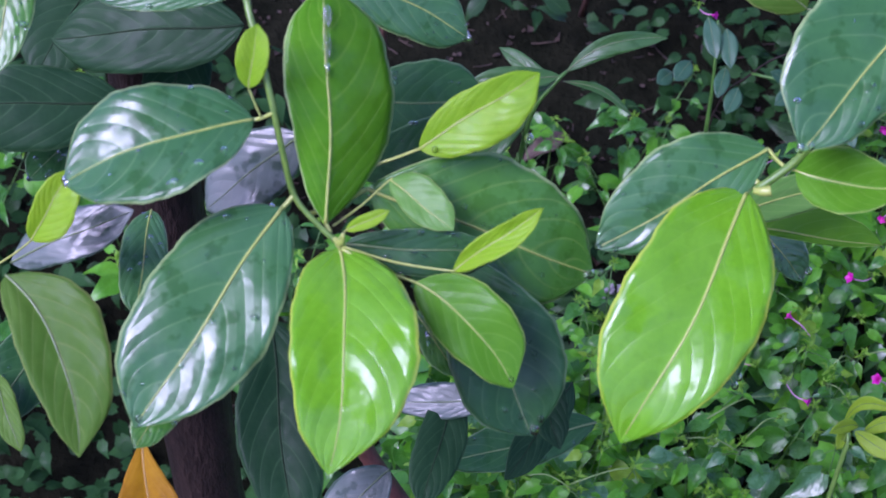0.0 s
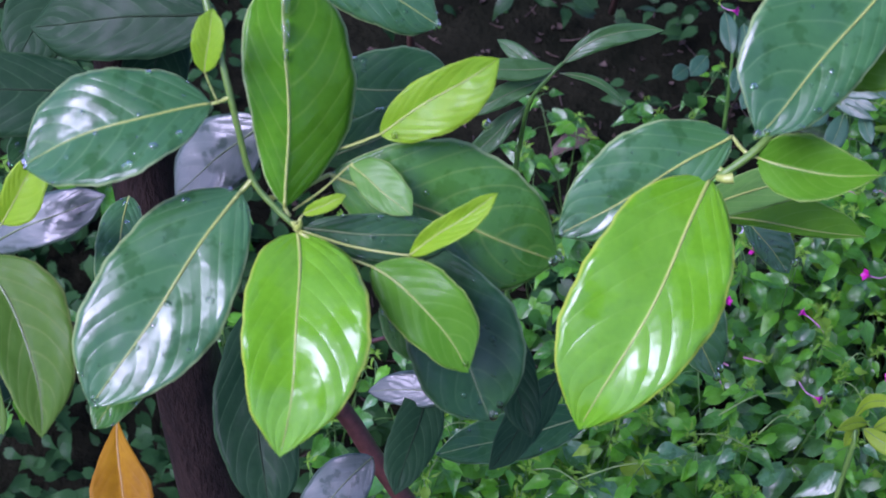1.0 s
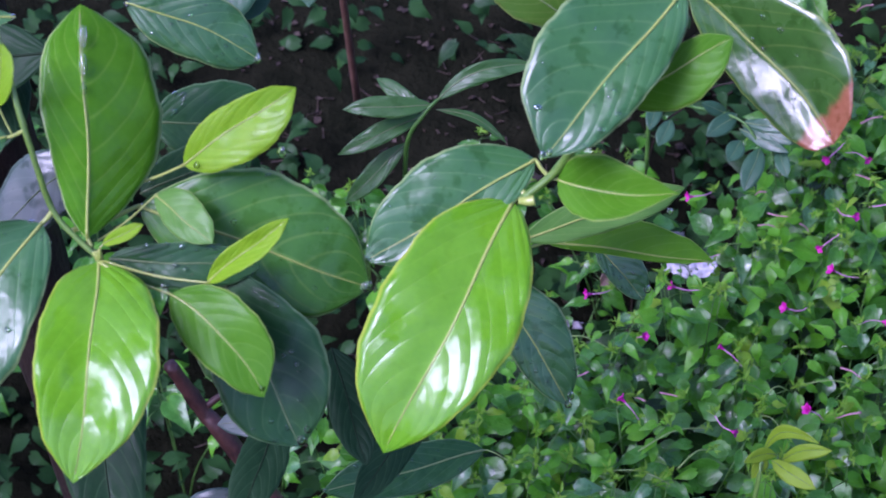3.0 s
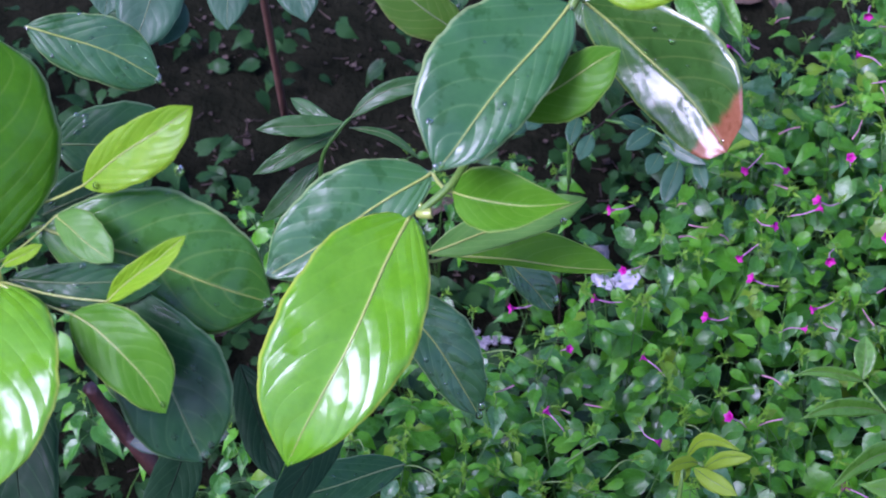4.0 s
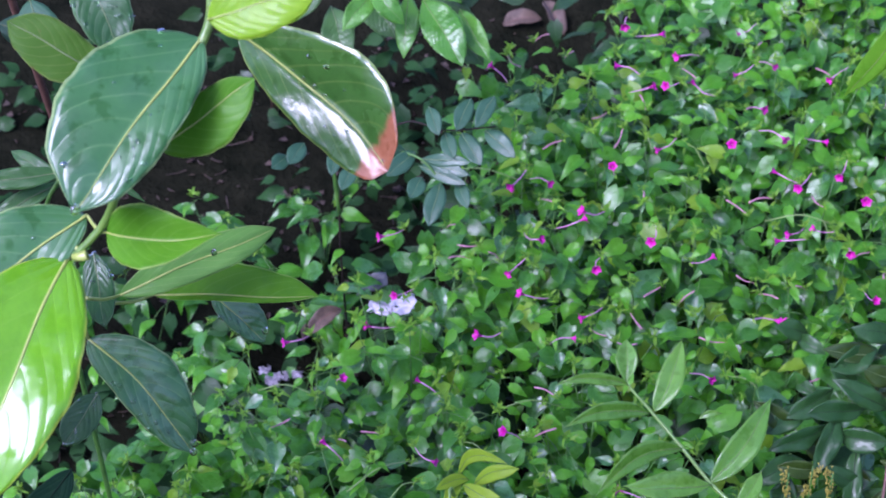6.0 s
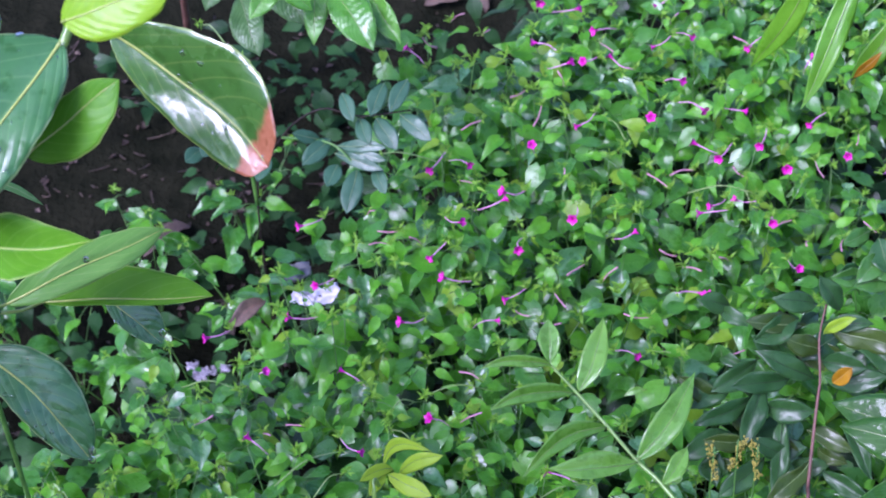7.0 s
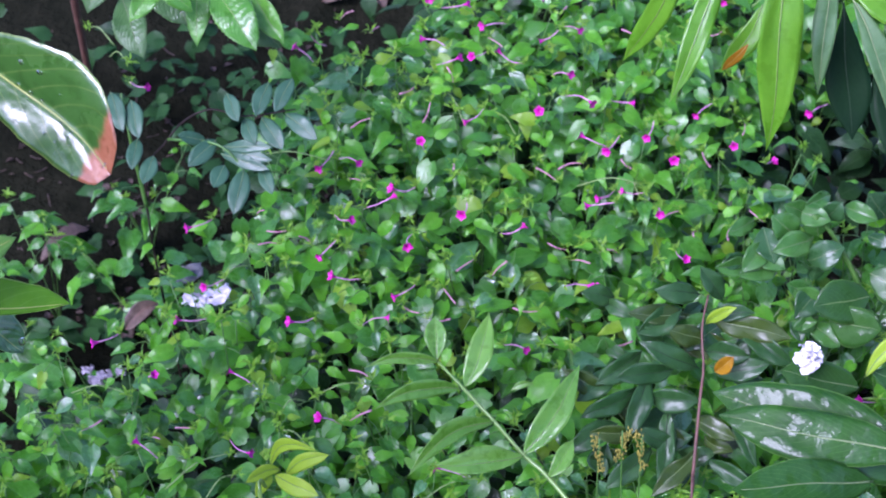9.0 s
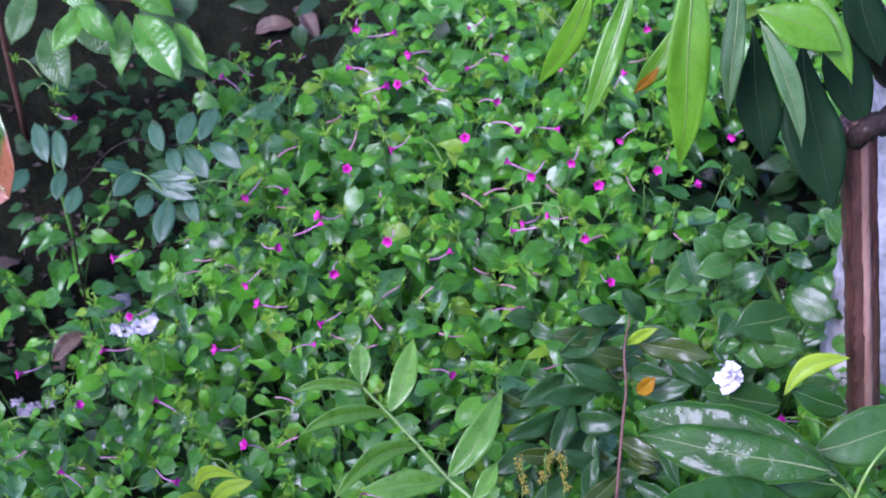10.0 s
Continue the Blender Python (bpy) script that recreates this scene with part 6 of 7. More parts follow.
loose_leaf((1.1371, 1.4173, 0.5439), (1.1025, 1.3839, 0.5291), (-0.7107, 0.5358, 0.4558), 0.0122, 0.0125, 4, 14, 0.0000, 0.0030, SHRUB_LEAF, 0.5, None)
loose_leaf((1.2797, 1.3713, 0.5181), (1.3070, 1.3536, 0.5338), (0.0029, -0.6618, -0.7497), 0.0100, 0.0097, 14, 4, 0.0000, 0.0022, SHRUB_LEAF, 0.5, None)
loose_leaf((1.1965, 1.3704, 0.5007), (1.1559, 1.3377, 0.4856), (-0.6484, 0.5700, 0.5047), 0.0145, 0.0136, 24, 14, 0.0000, 0.0033, SHRUB_DEEP, 0.5, None)
loose_leaf((1.3154, 1.4223, 0.5848), (1.3261, 1.3786, 0.5668), (-0.9359, -0.0871, -0.3414), 0.0127, 0.0127, 4, 4, 0.0000, 0.0029, SHRUB_LEAF, 0.5, None)
loose_leaf((1.1737, 1.3863, 0.5149), (1.1785, 1.3775, 0.5365), (0.6973, -0.5957, -0.3987), 0.0073, 0.0075, 4, 14, 0.0000, 0.0014, SHRUB_DEEP, 0.5, None)
loose_leaf((1.1968, 1.3515, 0.4787), (1.1598, 1.3595, 0.5118), (0.6544, 0.4165, 0.6311), 0.0146, 0.0146, 4, 4, 0.0000, 0.0030, SHRUB_LEAF, 0.5, None)
loose_leaf((1.1810, 1.3447, 0.4676), (1.2061, 1.3071, 0.4595), (-0.7291, -0.3596, -0.5824), 0.0116, 0.0113, 14, 4, 0.0000, 0.0028, SHRUB_LEAF, 0.5, None)
loose_leaf((1.2854, 1.4091, 0.5634), (1.2612, 1.4171, 0.5991), (0.8274, 0.2439, 0.5059), 0.0145, 0.0145, 4, 4, 0.0000, 0.0026, SHRUB_DEEP, 0.5, None)
loose_leaf((1.1391, 1.4285, 0.5574), (1.1409, 1.3834, 0.5361), (-0.9835, 0.0453, -0.1752), 0.0139, 0.0139, 14, 14, 0.0000, 0.0030, SHRUB_DEEP, 0.5, None)
loose_leaf((1.2706, 1.3751, 0.5208), (1.2719, 1.3402, 0.5113), (-0.9690, 0.0310, -0.2450), 0.0083, 0.0083, 4, 4, 0.0000, 0.0022, SHRUB_LEAF, 0.5, None)
loose_leaf((1.2238, 1.3474, 0.4792), (1.2575, 1.3052, 0.4675), (-0.6957, -0.3875, -0.6048), 0.0142, 0.0142, 4, 4, 0.0000, 0.0033, SHRUB_LEAF, 0.5, None)
loose_leaf((1.2125, 1.4217, 0.5639), (1.2309, 1.4158, 0.5917), (0.5992, -0.6047, -0.5247), 0.0120, 0.0120, 14, 14, 0.0000, 0.0020, SHRUB_DEEP, 0.5, None)
loose_leaf((1.1890, 1.3765, 0.5065), (1.1916, 1.3720, 0.5326), (0.8919, -0.4217, -0.1630), 0.0094, 0.0094, 14, 14, 0.0000, 0.0016, SHRUB_DEEP, 0.5, None)
loose_leaf((1.1520, 1.3975, 0.5237), (1.0966, 1.3823, 0.5261), (-0.1489, 0.6631, 0.7336), 0.0129, 0.0129, 14, 14, 0.0000, 0.0034, SHRUB_LEAF, 0.5, None)
loose_leaf((1.2943, 1.3534, 0.5001), (1.2491, 1.3238, 0.4876), (-0.5544, 0.6098, 0.5664), 0.0142, 0.0130, 24, 4, 0.0000, 0.0033, SHRUB_LEAF, 0.5, None)
loose_leaf((1.1303, 1.4360, 0.5645), (1.0906, 1.4166, 0.5650), (-0.3118, 0.6565, 0.6869), 0.0088, 0.0088, 4, 4, 0.0000, 0.0027, SHRUB_LEAF, 0.5, None)
loose_leaf((1.2495, 1.3407, 0.4764), (1.2874, 1.3150, 0.4848), (-0.2471, -0.6089, -0.7537), 0.0127, 0.0120, 24, 14, 0.0000, 0.0028, SHRUB_DEEP, 0.5, None)
loose_leaf((1.1935, 1.4289, 0.5686), (1.1612, 1.4269, 0.5910), (0.4670, 0.5127, 0.7204), 0.0103, 0.0101, 14, 4, 0.0000, 0.0024, SHRUB_LEAF, 0.5, None)
loose_leaf((1.1598, 1.3512, 0.4711), (1.1621, 1.3178, 0.4635), (-0.9642, -0.0065, -0.2650), 0.0076, 0.0078, 4, 14, 0.0000, 0.0021, SHRUB_DEEP, 0.5, None)
loose_leaf((1.2243, 1.4377, 0.5850), (1.1841, 1.4216, 0.5892), (-0.1905, 0.6636, 0.7235), 0.0086, 0.0086, 14, 14, 0.0000, 0.0026, SHRUB_LEAF, 0.5, None)
loose_leaf((1.2028, 1.4097, 0.5480), (1.1981, 1.4128, 0.5818), (0.9817, -0.1184, 0.1493), 0.0127, 0.0127, 4, 4, 0.0000, 0.0021, SHRUB_LEAF, 0.5, None)
loose_leaf((1.1913, 1.3481, 0.4736), (1.1520, 1.3300, 0.4758), (-0.2706, 0.6718, 0.6896), 0.0093, 0.0087, 24, 14, 0.0000, 0.0026, SHRUB_LEAF, 0.5, None)
loose_leaf((1.2978, 1.3195, 0.4611), (1.3194, 1.3077, 0.4826), (0.2871, -0.6883, -0.6662), 0.0100, 0.0100, 14, 14, 0.0000, 0.0020, SHRUB_LEAF, 0.5, None)
loose_leaf((1.3029, 1.3758, 0.5280), (1.3282, 1.3504, 0.5342), (-0.3747, -0.5564, -0.7417), 0.0089, 0.0086, 14, 4, 0.0000, 0.0022, SHRUB_LEAF, 0.5, None)
loose_leaf((1.1957, 1.3497, 0.4763), (1.2045, 1.3434, 0.5018), (0.7189, -0.5757, -0.3895), 0.0100, 0.0092, 24, 4, 0.0000, 0.0017, SHRUB_LEAF, 0.5, None)
loose_leaf((1.1533, 1.4560, 0.5924), (1.1729, 1.4349, 0.6026), (-0.2413, -0.5948, -0.7668), 0.0071, 0.0071, 14, 14, 0.0000, 0.0018, SHRUB_LEAF, 0.5, None)
loose_leaf((1.3217, 1.4219, 0.5856), (1.3215, 1.3890, 0.5781), (-0.9678, 0.0593, -0.2446), 0.0072, 0.0070, 14, 4, 0.0000, 0.0020, SHRUB_LEAF, 0.5, None)
loose_leaf((1.2261, 1.3524, 0.4855), (1.1845, 1.3350, 0.4880), (-0.2392, 0.6718, 0.7011), 0.0092, 0.0092, 14, 14, 0.0000, 0.0027, SHRUB_DEEP, 0.5, None)
loose_leaf((1.2620, 1.3989, 0.5470), (1.2812, 1.3719, 0.5502), (-0.5418, -0.4683, -0.6979), 0.0072, 0.0072, 4, 4, 0.0000, 0.0020, SHRUB_DEEP, 0.5, None)
loose_leaf((1.2989, 1.3460, 0.4923), (1.3154, 1.3379, 0.5171), (0.5123, -0.6547, -0.5558), 0.0110, 0.0101, 24, 4, 0.0000, 0.0018, SHRUB_LEAF, 0.5, None)
loose_leaf((1.1761, 1.4348, 0.5721), (1.2147, 1.4040, 0.5747), (-0.3928, -0.5519, -0.7356), 0.0122, 0.0122, 14, 14, 0.0000, 0.0030, SHRUB_LEAF, 0.5, None)
loose_leaf((1.1833, 1.3809, 0.5105), (1.1655, 1.3507, 0.5026), (-0.8610, 0.4378, 0.2588), 0.0081, 0.0075, 24, 4, 0.0000, 0.0022, SHRUB_LEAF, 0.5, None)
loose_leaf((1.1977, 1.4099, 0.5472), (1.1401, 1.3934, 0.5476), (-0.1844, 0.6618, 0.7267), 0.0135, 0.0131, 14, 4, 0.0000, 0.0036, SHRUB_LEAF, 0.5, None)
loose_leaf((1.2374, 1.4263, 0.5742), (1.2691, 1.3945, 0.5743), (-0.4990, -0.5003, -0.7076), 0.0109, 0.0109, 14, 14, 0.0000, 0.0027, SHRUB_LEAF, 0.5, None)
loose_leaf((1.1155, 1.4005, 0.5201), (1.0709, 1.3944, 0.5352), (0.1727, 0.6260, 0.7605), 0.0116, 0.0110, 24, 14, 0.0000, 0.0029, SHRUB_LEAF, 0.5, None)
loose_leaf((1.1862, 1.3937, 0.5259), (1.2268, 1.3811, 0.5503), (0.2232, -0.6642, -0.7135), 0.0147, 0.0143, 14, 4, 0.0000, 0.0029, SHRUB_DEEP, 0.5, None)
loose_leaf((1.1782, 1.4143, 0.5486), (1.1444, 1.4212, 0.5810), (0.6768, 0.3947, 0.6215), 0.0146, 0.0142, 14, 4, 0.0000, 0.0028, SHRUB_LEAF, 0.5, None)
loose_leaf((1.1551, 1.3504, 0.4691), (1.1838, 1.3306, 0.4827), (-0.0940, -0.6510, -0.7532), 0.0102, 0.0096, 24, 14, 0.0000, 0.0022, SHRUB_LEAF, 0.5, None)
SHRUB = [(1.2879, 1.4054, 0.3580), (1.2567, 1.3749, 0.4712), (1.2230, 1.4041, 0.5454), (1.1938, 1.4122, 0.5802)]
stem_part("stem", owner, [ground_point(SHRUB[0])] + SHRUB, 0.005, 0.002, FOUR_STEM)

owner = plant("mango_branch", "branch with long bright drooping leaves hanging into view", "branch")
lance_leaf((0.9834, 1.3118, 1.0420), (0.9235, 1.3147, 0.9095), (-0.8101, 0.4501, 0.3757), 0.0135, 0.0123, 14, 14, -0.0056, 0.0073, HANG_LEAF, 0.55, None)
lance_leaf((1.0037, 1.2757, 1.0659), (0.9363, 1.1941, 0.9415), (-0.8982, 0.3627, 0.2482), 0.0128, 0.0128, 22, 14, -0.0064, 0.0082, HANG_LEAF, 0.55, None)
lance_leaf((1.0417, 1.2216, 1.1030), (1.0234, 1.1565, 0.8992), (-0.9816, 0.1888, 0.0279), 0.0221, 0.0211, 22, 10, -0.0032, 0.0107, HANG_LEAF, 0.48, None)
lance_leaf((1.0504, 1.2774, 0.9839), (1.0057, 1.2592, 0.9228), (-0.7739, 0.4688, 0.4259), 0.0111, 0.0123, 14, 14, -0.0056, 0.0039, HANG_LEAF, 0.5, None)
lance_leaf((1.0957, 1.2505, 1.0855), (1.0778, 1.1818, 0.9395), (-0.9813, 0.1902, 0.0309), 0.0123, 0.0107, 14, 14, -0.0021, 0.0081, HANG_DULL, 0.6, None)
lance_leaf((1.1267, 1.2638, 0.9830), (1.1218, 1.1857, 0.8751), (-0.9899, 0.1324, -0.0509), 0.0211, 0.0233, 8, 8, 0.0022, 0.0067, HANG_SHADED, 0.6, None)
lance_leaf((1.1797, 1.2618, 0.9600), (1.1789, 1.1342, 0.8416), (-0.9940, 0.0776, -0.0768), 0.0345, 0.0267, 8, 8, 0.0067, 0.0087, HANG_SHADED, 0.58, None)
lance_leaf((1.1142, 1.2167, 1.0184), (1.1423, 1.1492, 0.9140), (-0.9701, -0.0308, -0.2409), 0.0107, 0.0129, 20, 14, -0.0064, 0.0064, HANG_DULL, 0.45, None)
lance_leaf((1.1121, 1.2241, 1.0267), (1.1871, 1.1837, 0.9942), (-0.5541, -0.4851, -0.6765), 0.0235, 0.0213, 14, 14, -0.0053, 0.0046, HANG_LEAF, 0.5, None)
lance_leaf((1.1561, 1.2536, 1.0389), (1.1987, 1.1781, 0.9588), (-0.9241, -0.1465, -0.3530), 0.0173, 0.0162, 14, 14, -0.0054, 0.0059, HANG_LEAF, 0.5, None)
lance_leaf((1.0264, 1.2396, 0.9660), (1.0030, 1.2437, 0.9351), (-0.6878, 0.4380, 0.5788), 0.0050, 0.0050, 14, 14, 0.0000, 0.0019, LEAF_ORANGE, 0.5, None)
# two more near-black leaves, added to stand for the shade above the post
lance_leaf((1.2263, 1.3061, 0.9590), (1.2347, 1.2070, 0.8756), (-0.9926, 0.0167, -0.1200), 0.0251, 0.0251, 8, 8, 0.0034, 0.0065, HANG_SHADED, 0.55, None)
lance_leaf((1.2554, 1.3307, 0.9934), (1.2608, 1.2448, 0.9250), (-0.9940, 0.0232, -0.1066), 0.0228, 0.0228, 8, 8, 0.0034, 0.0055, HANG_SHADED, 0.55, None)
HANGER = [(1.3474, 1.3766, 1.0341), (1.2191, 1.2876, 1.0910), (1.1247, 1.2684, 1.0656), (1.0653, 1.2778, 1.0805), (1.0164, 1.2875, 1.0666), (0.9928, 1.3214, 1.0552)]
stem_part("twig", owner, [Vector(STUMP_TOP).lerp(Vector(STUMP_LOW), -0.5)] + HANGER, 0.006, 0.0025, TWIG)
LITTER = [(0.4432, 1.5535, 0.4526), (0.4725, 1.5464, 0.4609), (0.4356, 1.6270, 0.4308)]
CRUMBS = [(0.2795, 1.6302, 0.2815), (0.3016, 1.6175, 0.2784), (0.3243, 1.6196, 0.2789), (0.2900, 1.6126, 0.2772)]
BROWN_LEAF = (0.3487, 1.5731, 0.3974)
WHITE_FLOWERS = [(1.1076, 1.1720, 0.5925), (1.0906, 1.1470, 0.5599)]
SOIL_LEAVES = [(0.6903, 2.4328, 0.3298), (0.7943, 2.4018, 0.3221), (0.2674, 2.0274, 0.2297), (1.4220, 1.9367, 0.2073), (0.3070, 1.7960, 0.1725)]
DROPS = [(0.0781, 0.8860, 1.2322, 0.0022), (0.1616, 0.7496, 1.1587, 0.0030), (0.1559, 0.7547, 1.1611, 0.0020), (0.1332, 0.6644, 1.1174, 0.0022), (0.1299, 0.6600, 1.1128, 0.0030), (0.2694, 0.7440, 1.2735, 0.0026), (-0.0968, 0.6140, 1.1571, 0.0020), (0.2969, 0.8512, 0.9594, 0.0030), (0.1119, 0.6488, 1.1688, 0.0016), (0.1153, 0.7547, 1.2604, 0.0030), (0.3458, 0.7508, 1.2287, 0.0020), (0.3534, 0.9354, 0.9931, 0.0030), (0.2954, 0.8502, 0.9511, 0.0030), (0.2729, 0.7363, 1.2817, 0.0020), (0.0608, 0.7627, 1.2409, 0.0020), (0.1655, 0.7370, 1.1716, 0.0020)]
STICK = [(-0.0619, 1.0240, 0.7906), (-0.0384, 1.0254, 0.7309), (0.0217, 1.0119, 0.6222)]

# ---- the post and the whitewashed trunk ----
def to_ground(a, b):
    """The line from a through b, run on to the ground."""
    a, b = Vector(a), Vector(b)
    k = (a.z - ground_height(b.x, b.y) + 0.05) / (a.z - b.z)
    return a.lerp(b, k)


post = tagged(new("wooden_post"), "weathered brown wooden post with worn edges", "post")
low_end = to_ground(POST_TOP, POST_LOW)
child("pole", mesh_of("pole", *tube(spline([low_end, Vector(POST_LOW), Vector(POST_TOP).lerp(Vector(POST_LOW), 0.5), Vector(POST_TOP)], 16), 0.0200, 0.0185, 14, 0.09, 5), WOOD), post)
for off, thick, wood in (((0.000, -0.0165, 0), 0.0056, STRIP), ((0.0115, -0.0115, 0), 0.0050, RED_WOOD), ((-0.0140, -0.008, 0), 0.0062, RED_WOOD)):
    child("splint", mesh_of("splint", *tube(spline([Vector(p) + Vector(off) for p in (POST_LOW, Vector(POST_TOP).lerp(Vector(POST_LOW), 0.5), POST_TOP)], 14), thick, thick * 0.8, 8, 0.16, 4), wood), post)
child("knot", mesh_of("knot", *tube(spline([Vector(POST_TOP).lerp(Vector(POST_LOW), 0.04) + Vector((-0.012, -0.012, 0)), Vector(POST_TOP).lerp(Vector(POST_LOW), 0.0) + Vector((0, -0.02, 0)), Vector(POST_TOP) + Vector((0.03, -0.012, 0.004))], 5), 0.010, 0.013, 9, 0.25, 3), BARK), post)
stump = tagged(new("tree"), "old tree trunk with flaking whitewash behind the post", "tree")
child("trunk", mesh_of("trunk", *tube(spline([to_ground(STUMP_TOP, STUMP_LOW), Vector(STUMP_LOW), Vector(STUMP_TOP).lerp(Vector(STUMP_LOW), 0.5), Vector(STUMP_TOP), Vector(STUMP_TOP).lerp(Vector(STUMP_LOW), -0.6)], 12), 0.068, 0.034, 24, 0.05, 9), WHITEWASH), stump)


child("branch_stub", mesh_of("branch_stub", *tube(spline([Vector(STUMP_TOP), Vector(STUMP_TOP) + Vector((-0.05, -0.03, 0.05)), Vector(STUMP_TOP) + Vector((-0.09, -0.04, 0.12))], 5), 0.03, 0.018, 10, 0.1, 6), BARK), stump)


stick = tagged(new("dead_stick"), "dead reddish brown stick leaning behind the leaves", "stick")
child("stem", mesh_of("stem", *tube(spline([to_ground(STICK[0], STICK[2])] + [Vector(p) for p in STICK[::-1]], 8), 0.011, 0.006, 9, 0.12, 8), RED_WOOD), stick)
child("side_twig", mesh_of("side_twig", *tube(spline([Vector(STICK[1]), Vector(STICK[1]) + Vector((0.03, 0.01, 0.02)), Vector(STICK[1]) + Vector((0.07, 0.02, 0.03))], 5), 0.004, 0.002, 7, 0.1, 8), RED_WOOD), stick)


# ---- litter ----
def crumpled(name, place, size, material, label, category, seed, flat=0.5, group=""):
    """A torn, crumpled sheet lying among the leaves."""
    r = random.Random(seed)
    n = 9
    verts, faces = [], []
    for j in range(n):
        for i in range(n):
            a, b = i / (n - 1) - 0.5, j / (n - 1) - 0.5
            k = 1 + 0.35 * noise.noise((a * 3 + seed, b * 3, seed))
            verts.append((a * size * k, b * size * 0.6 * k, size * flat * (noise.noise((a * 4, b * 4 + seed, 3.1)) + 0.5 * noise.noise((a * 9, b * 9, seed)))))
    faces = [(j * n + i, j * n + i + 1, (j + 1) * n + i + 1, (j + 1) * n + i) for j in range(n - 1) for i in range(n - 1) if r.random() > 0.06]
    ob = tagged(new(name, mesh_of(name, verts, faces, material)), label, category, group)
    ob.matrix_basis = Matrix.Translation(place) @ Euler((0.5, r.uniform(-0.3, 0.3), r.uniform(-0.5, 0.5))).to_matrix().to_4x4()
    th = ob.modifiers.new("thickness", "SOLIDIFY")
    th.thickness = 0.0006
    return ob


crumpled("paper_scrap", LITTER[0], 0.030, PAPER, "crumpled white paper scrap among the leaves", "litter", 2, 0.4, "paper scraps")
crumpled("paper_scrap", LITTER[1], 0.034, PAPER, "torn white paper scrap among the leaves", "litter", 5, 0.4, "paper scraps")
crumpled("grey_sheet", LITTER[2], 0.040, GREY_PAPER, "wet grey sheet lying behind the paper", "litter", 8, 0.3)
for i, p in enumerate(CRUMBS):
    crumpled("paper_crumb", p, 0.016 + 0.006 * (i % 2), SCRAP, "small greyish scrap on dark soil", "litter", 11 + i, 0.7, "small scraps")


def dry_leaf(place, long, turn, seed):
    """A dead leaf, curled along its midrib."""
    v, f, uv, rib = blade((0, 0, 0), (long, 0, 0), (0, 1, 0), long * 0.27, long * 0.25, 38, 30, long * 0.06, long * 0.12, 0.45, 12, 4, 0.0004, 6, 0.004, seed)
    ob = tagged(new("dry_leaf", mesh_of("dry_leaf", v, f, DRY_LEAF, uv)), "dry brown curled leaf lying on the soil", "leaf", "dry leaves on the soil")
    ob.matrix_basis = turned(place, turn, -0.1, 0.2, 1.0, 0.25)
    th = ob.modifiers.new("thickness", "SOLIDIFY")
    th.thickness = 0.0006
    child("midrib", mesh_of("midrib", *tube(rib[:-1], 0.001, 0.0004, 5), TWIG), ob)


dry_leaf(BROWN_LEAF, 0.055, 0.6, 3)
for i, p in enumerate(SOIL_LEAVES):
    dry_leaf((p[0], p[1], ground_height(p[0], p[1]) + 0.01), 0.07 + 0.012 * (i % 3), i * 1.9, 31 + i)


def soil_litter(count, x0, x1, y0, y1, seed):
    """Crumbs of rotting leaf and twig strewn on the bare soil, too many to count."""
    r, chunks = random.Random(seed), []
    for k in range(count):
        x, y = r.uniform(x0, x1), r.uniform(y0, y1)
        z = ground_height(x, y) + 0.004
        a, long = r.uniform(0, 6.28), r.uniform(0.004, 0.018)
        d = Vector((math.cos(a), math.sin(a), r.uniform(-0.1, 0.25))) * long
        if k % 3:
            side = Vector((-d.y, d.x, 0)) * r.uniform(0.25, 0.5)
            lift = Vector((0, 0, r.uniform(0.002, 0.007)))
            p = Vector((x, y, z))
            chunks.append(([p, p + d * 0.5 + side + lift, p + d, p + d * 0.5 - side + lift * 0.4, p + d * 0.5 - lift * 0.3], [(0, 4, 1), (4, 2, 1), (0, 3, 4), (3, 2, 4)]))
        else:
            p = Vector((x, y, z + 0.002))
            chunks.append(tube([p, p + d, p + d * 2.2 + Vector((0, 0, 0.004))], 0.0014, 0.0008, 5))
    v, f = joined(chunks)
    tagged(new("leaf_litter", mesh_of("leaf_litter", v, f, CRUMB, shade=False)), "crumbs of rotting brown leaves and twigs on wet soil", "leaf litter", kind="stuff")


soil_litter(800, -0.3, 0.75, 1.45, 2.45, 4)
soil_litter(140, 1.15, 1.5, 1.5, 1.9, 5)


def white_flower(place, size, seed):
    """A ragged white bloom of many crumpled petals."""
    r = random.Random(seed)
    ob = tagged(new("white_flower"), "ragged white flower among broad leaves", "flower", "white flowers")
    ob.location = place
    for k in range(40):
        v, f, uv, _ = blade((0, 0, 0), (size, 0, 0), (0, 1, 0), size * 0.34, size * 0.30, 15, 15, 0, size * 0.1, 0.6, 6, 2, 0, 5, size * 2.0, k + seed, 0.5)
        child("petal", mesh_of("petal", v, f, WHITE_PETAL, uv), ob, turned((0, 0, 0), k * 0.85, r.uniform(-1.5, 0.4), r.uniform(-0.9, 0.9), r.uniform(0.45, 1.15), 0.5))
    foot = ground_height(place[0], place[1]) - place[2]
    child("stalk", mesh_of("stalk", *tube(spline([(0.02, 0.03, foot), (0.01, 0.02, foot * 0.5), (0, 0, 0)], 5), 0.003, 0.0016, 6), FOUR_STEM), ob)


white_flower(WHITE_FLOWERS[0], 0.018, 3)
white_flower(WHITE_FLOWERS[1], 0.012, 6)


# ---- rain ----
WATER, wnt, wb = nodes_of("water")
wb.inputs["Base Color"].default_value = (1, 1, 1, 1)
wb.inputs["Transmission Weight"].default_value = 1.0
wb.inputs["Roughness"].default_value = 0.02
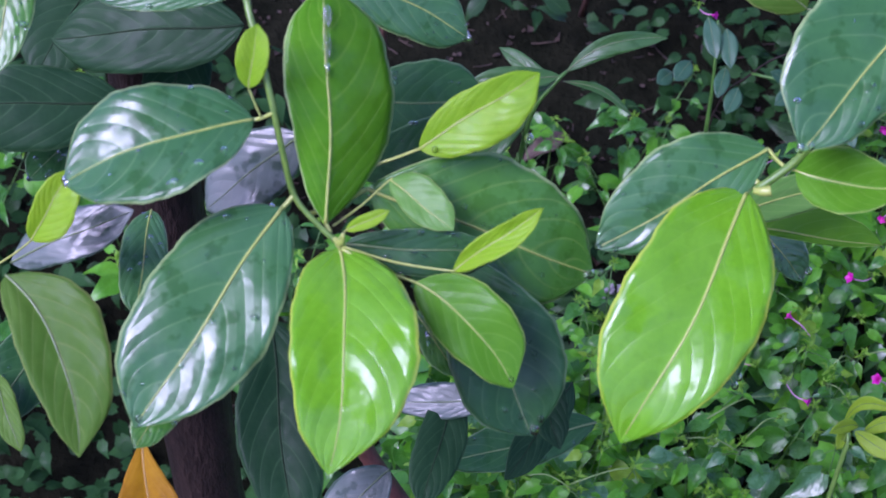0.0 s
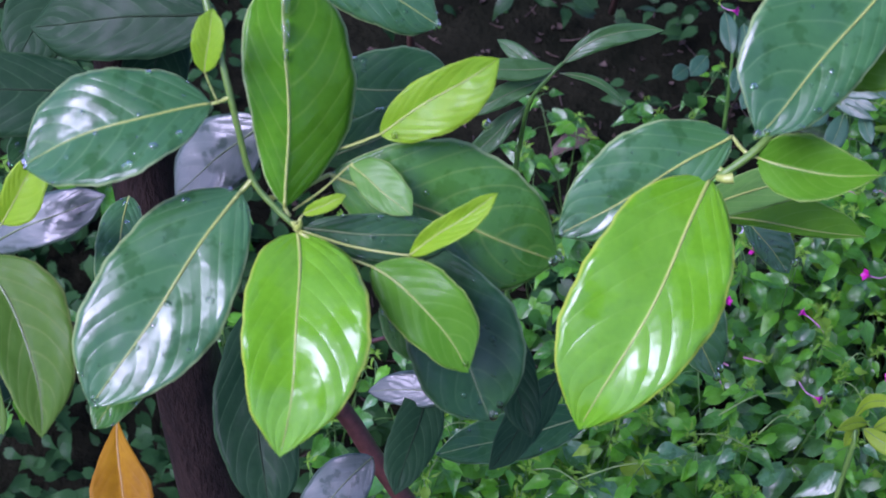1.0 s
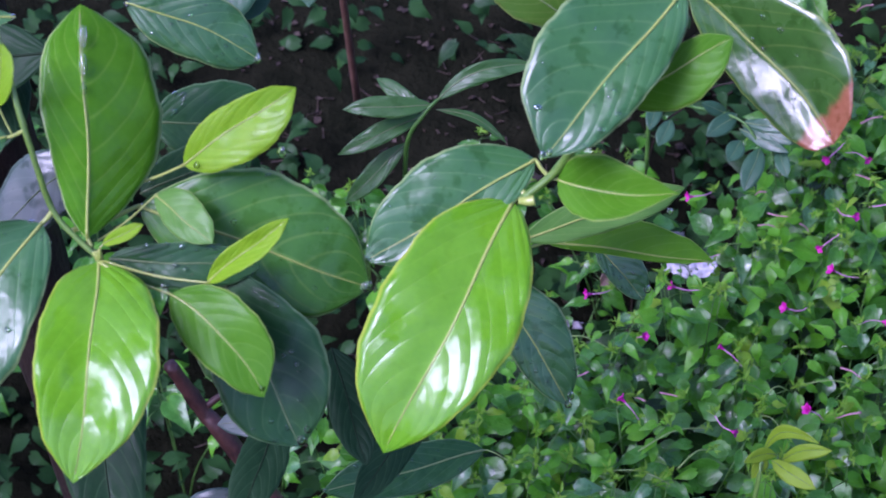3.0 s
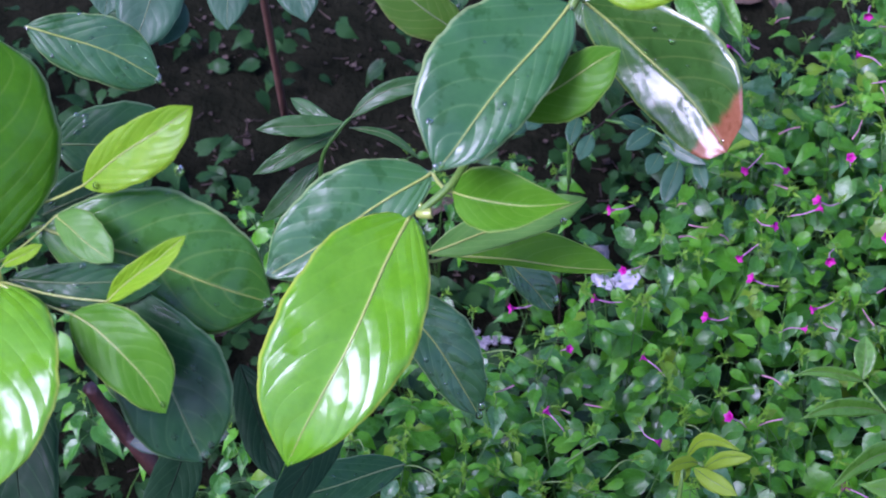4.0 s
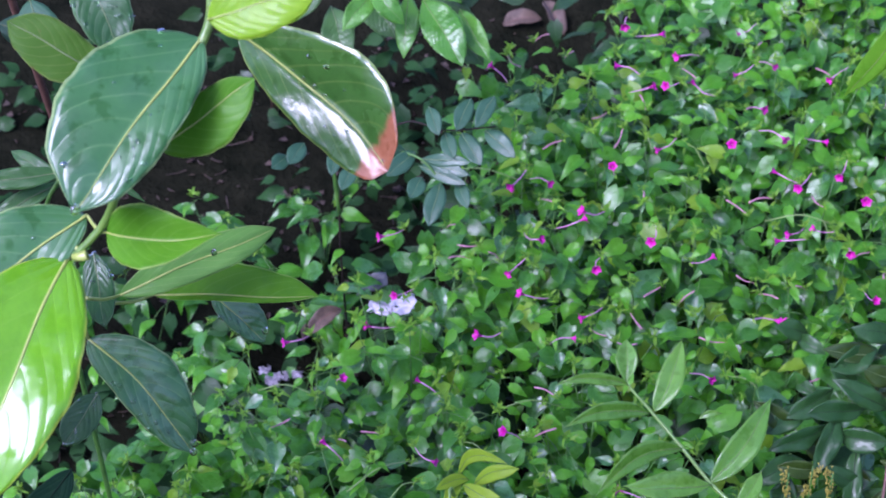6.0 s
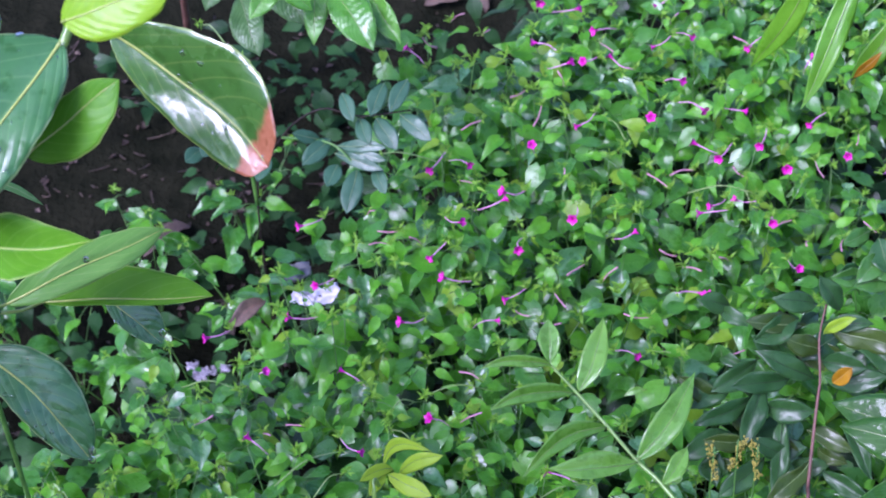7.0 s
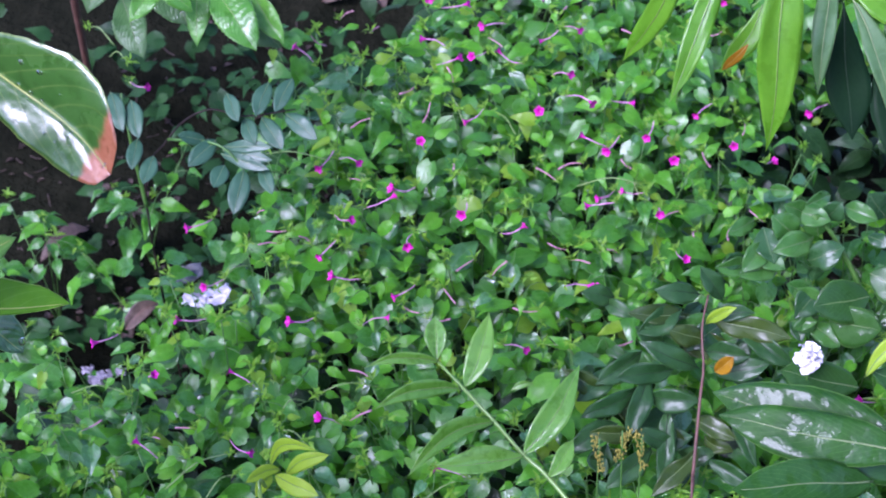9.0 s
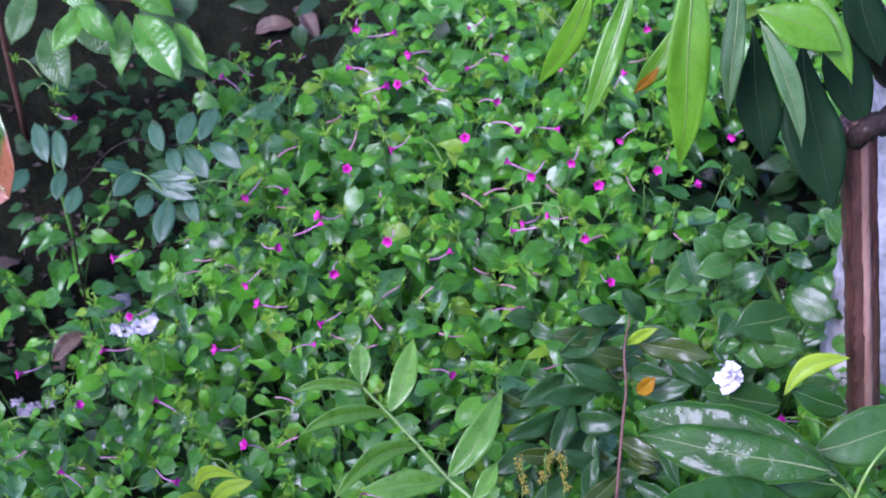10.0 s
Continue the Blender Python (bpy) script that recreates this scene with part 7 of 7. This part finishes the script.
wb.inputs["IOR"].default_value = 1.33


def drop_shape(flat, pull, n=10, rings=7):
    verts, faces = [], []
    for i in range(rings + 1):
        a = math.pi * i / rings
        for k in range(n):
            w = 2 * math.pi * k / n
            verts.append(Vector((math.sin(a) * math.cos(w), math.sin(a) * math.sin(w), math.cos(a) * (flat + (pull if a < 1.57 else 0)))))
    for i in range(rings):
        for k in range(n):
            faces.append((i * n + k, i * n + (k + 1) % n, (i + 1) * n + (k + 1) % n, (i + 1) * n + k))
    return verts, faces


DROP = mesh_of("water_drop", *drop_shape(0.95, 0.5), WATER)


def water_drop(place, size):
    ob = tagged(new("water_drop", DROP), "clear rain drop hanging from a leaf tip", "water drop", "rain drops")
    ob.matrix_basis = Matrix.Translation(Vector(place) - Vector((0, 0, size * 0.9))) @ Matrix.Scale(size, 4)


def puddle(place, along, across, long, wide, deep):
    """A thin run of rain water lying in the fold of a leaf."""
    a = Vector(along).normalized()
    n = Vector(across).cross(a).normalized()
    if n.z < 0:
        n = -n
    b = n.cross(a)
    ob = tagged(new("water_film", DROP), "thin run of rain water in the fold of a leaf", "water drop", "rain drops")
    m = Matrix((a * long, b * wide, n * deep)).transposed().to_4x4()
    ob.matrix_basis = Matrix.Translation(Vector(place) + n * deep * 0.4) @ m


UPRIGHT_BASE, UPRIGHT_TIP = Vector((-0.0002, 0.7202, 1.2149)), Vector((-0.0090, 0.8088, 1.3216))
for k, long, wide in ((0.86, 0.0070, 0.0030), (0.74, 0.0075, 0.0026), (0.64, 0.0040, 0.0018)):
    arch = 4 * k * (1 - k)
    up = Vector((0.998, 0.040, 0.049)).cross(UPRIGHT_TIP - UPRIGHT_BASE).normalized()
    up = up if up.z > 0 else -up
    puddle(UPRIGHT_BASE.lerp(UPRIGHT_TIP, k) + up * (0.0042 * arch + 0.0008) + Vector((0.0022, 0, 0)), UPRIGHT_TIP - UPRIGHT_BASE, (0.998, 0.040, 0.049), long, wide, 0.0012)


def beads(leaf, count, seed):
    """Rain beads sitting on a blade, too many to count."""
    r, chunks = random.Random(seed), []
    me = leaf.data
    shape, faces = drop_shape(0.45, 0.0, 8, 5)
    for _ in range(count):
        poly = me.polygons[r.randrange(len(me.polygons))]
        up = poly.normal if poly.normal.z > 0 else -poly.normal
        turn = up.to_track_quat("Z", "Y").to_matrix()
        s = r.choice((0.0006, 0.0008, 0.001, 0.0014, 0.002))
        stretch = r.uniform(0.8, 1.5)
        chunks.append(([leaf.location + poly.center + turn @ Vector((p.x * s * stretch, p.y * s, p.z * s + 0.0003)) for p in shape], faces))
    v, f = joined(chunks)
    tagged(new("rain_beads", mesh_of("rain_beads", v, f, WATER)), "beads of rain water on a leaf", "water", kind="stuff")


for t in DROPS:
    water_drop(t[:3], t[3])
for i, ob in enumerate([o for o in tree.children if o.name.startswith("leaf") and o.data.materials[0] in (LEAF_DEEP, LEAF_DARK, LEAF_SCORCHED, LEAF_MID)][:24]):
    beads(ob, 26, i)
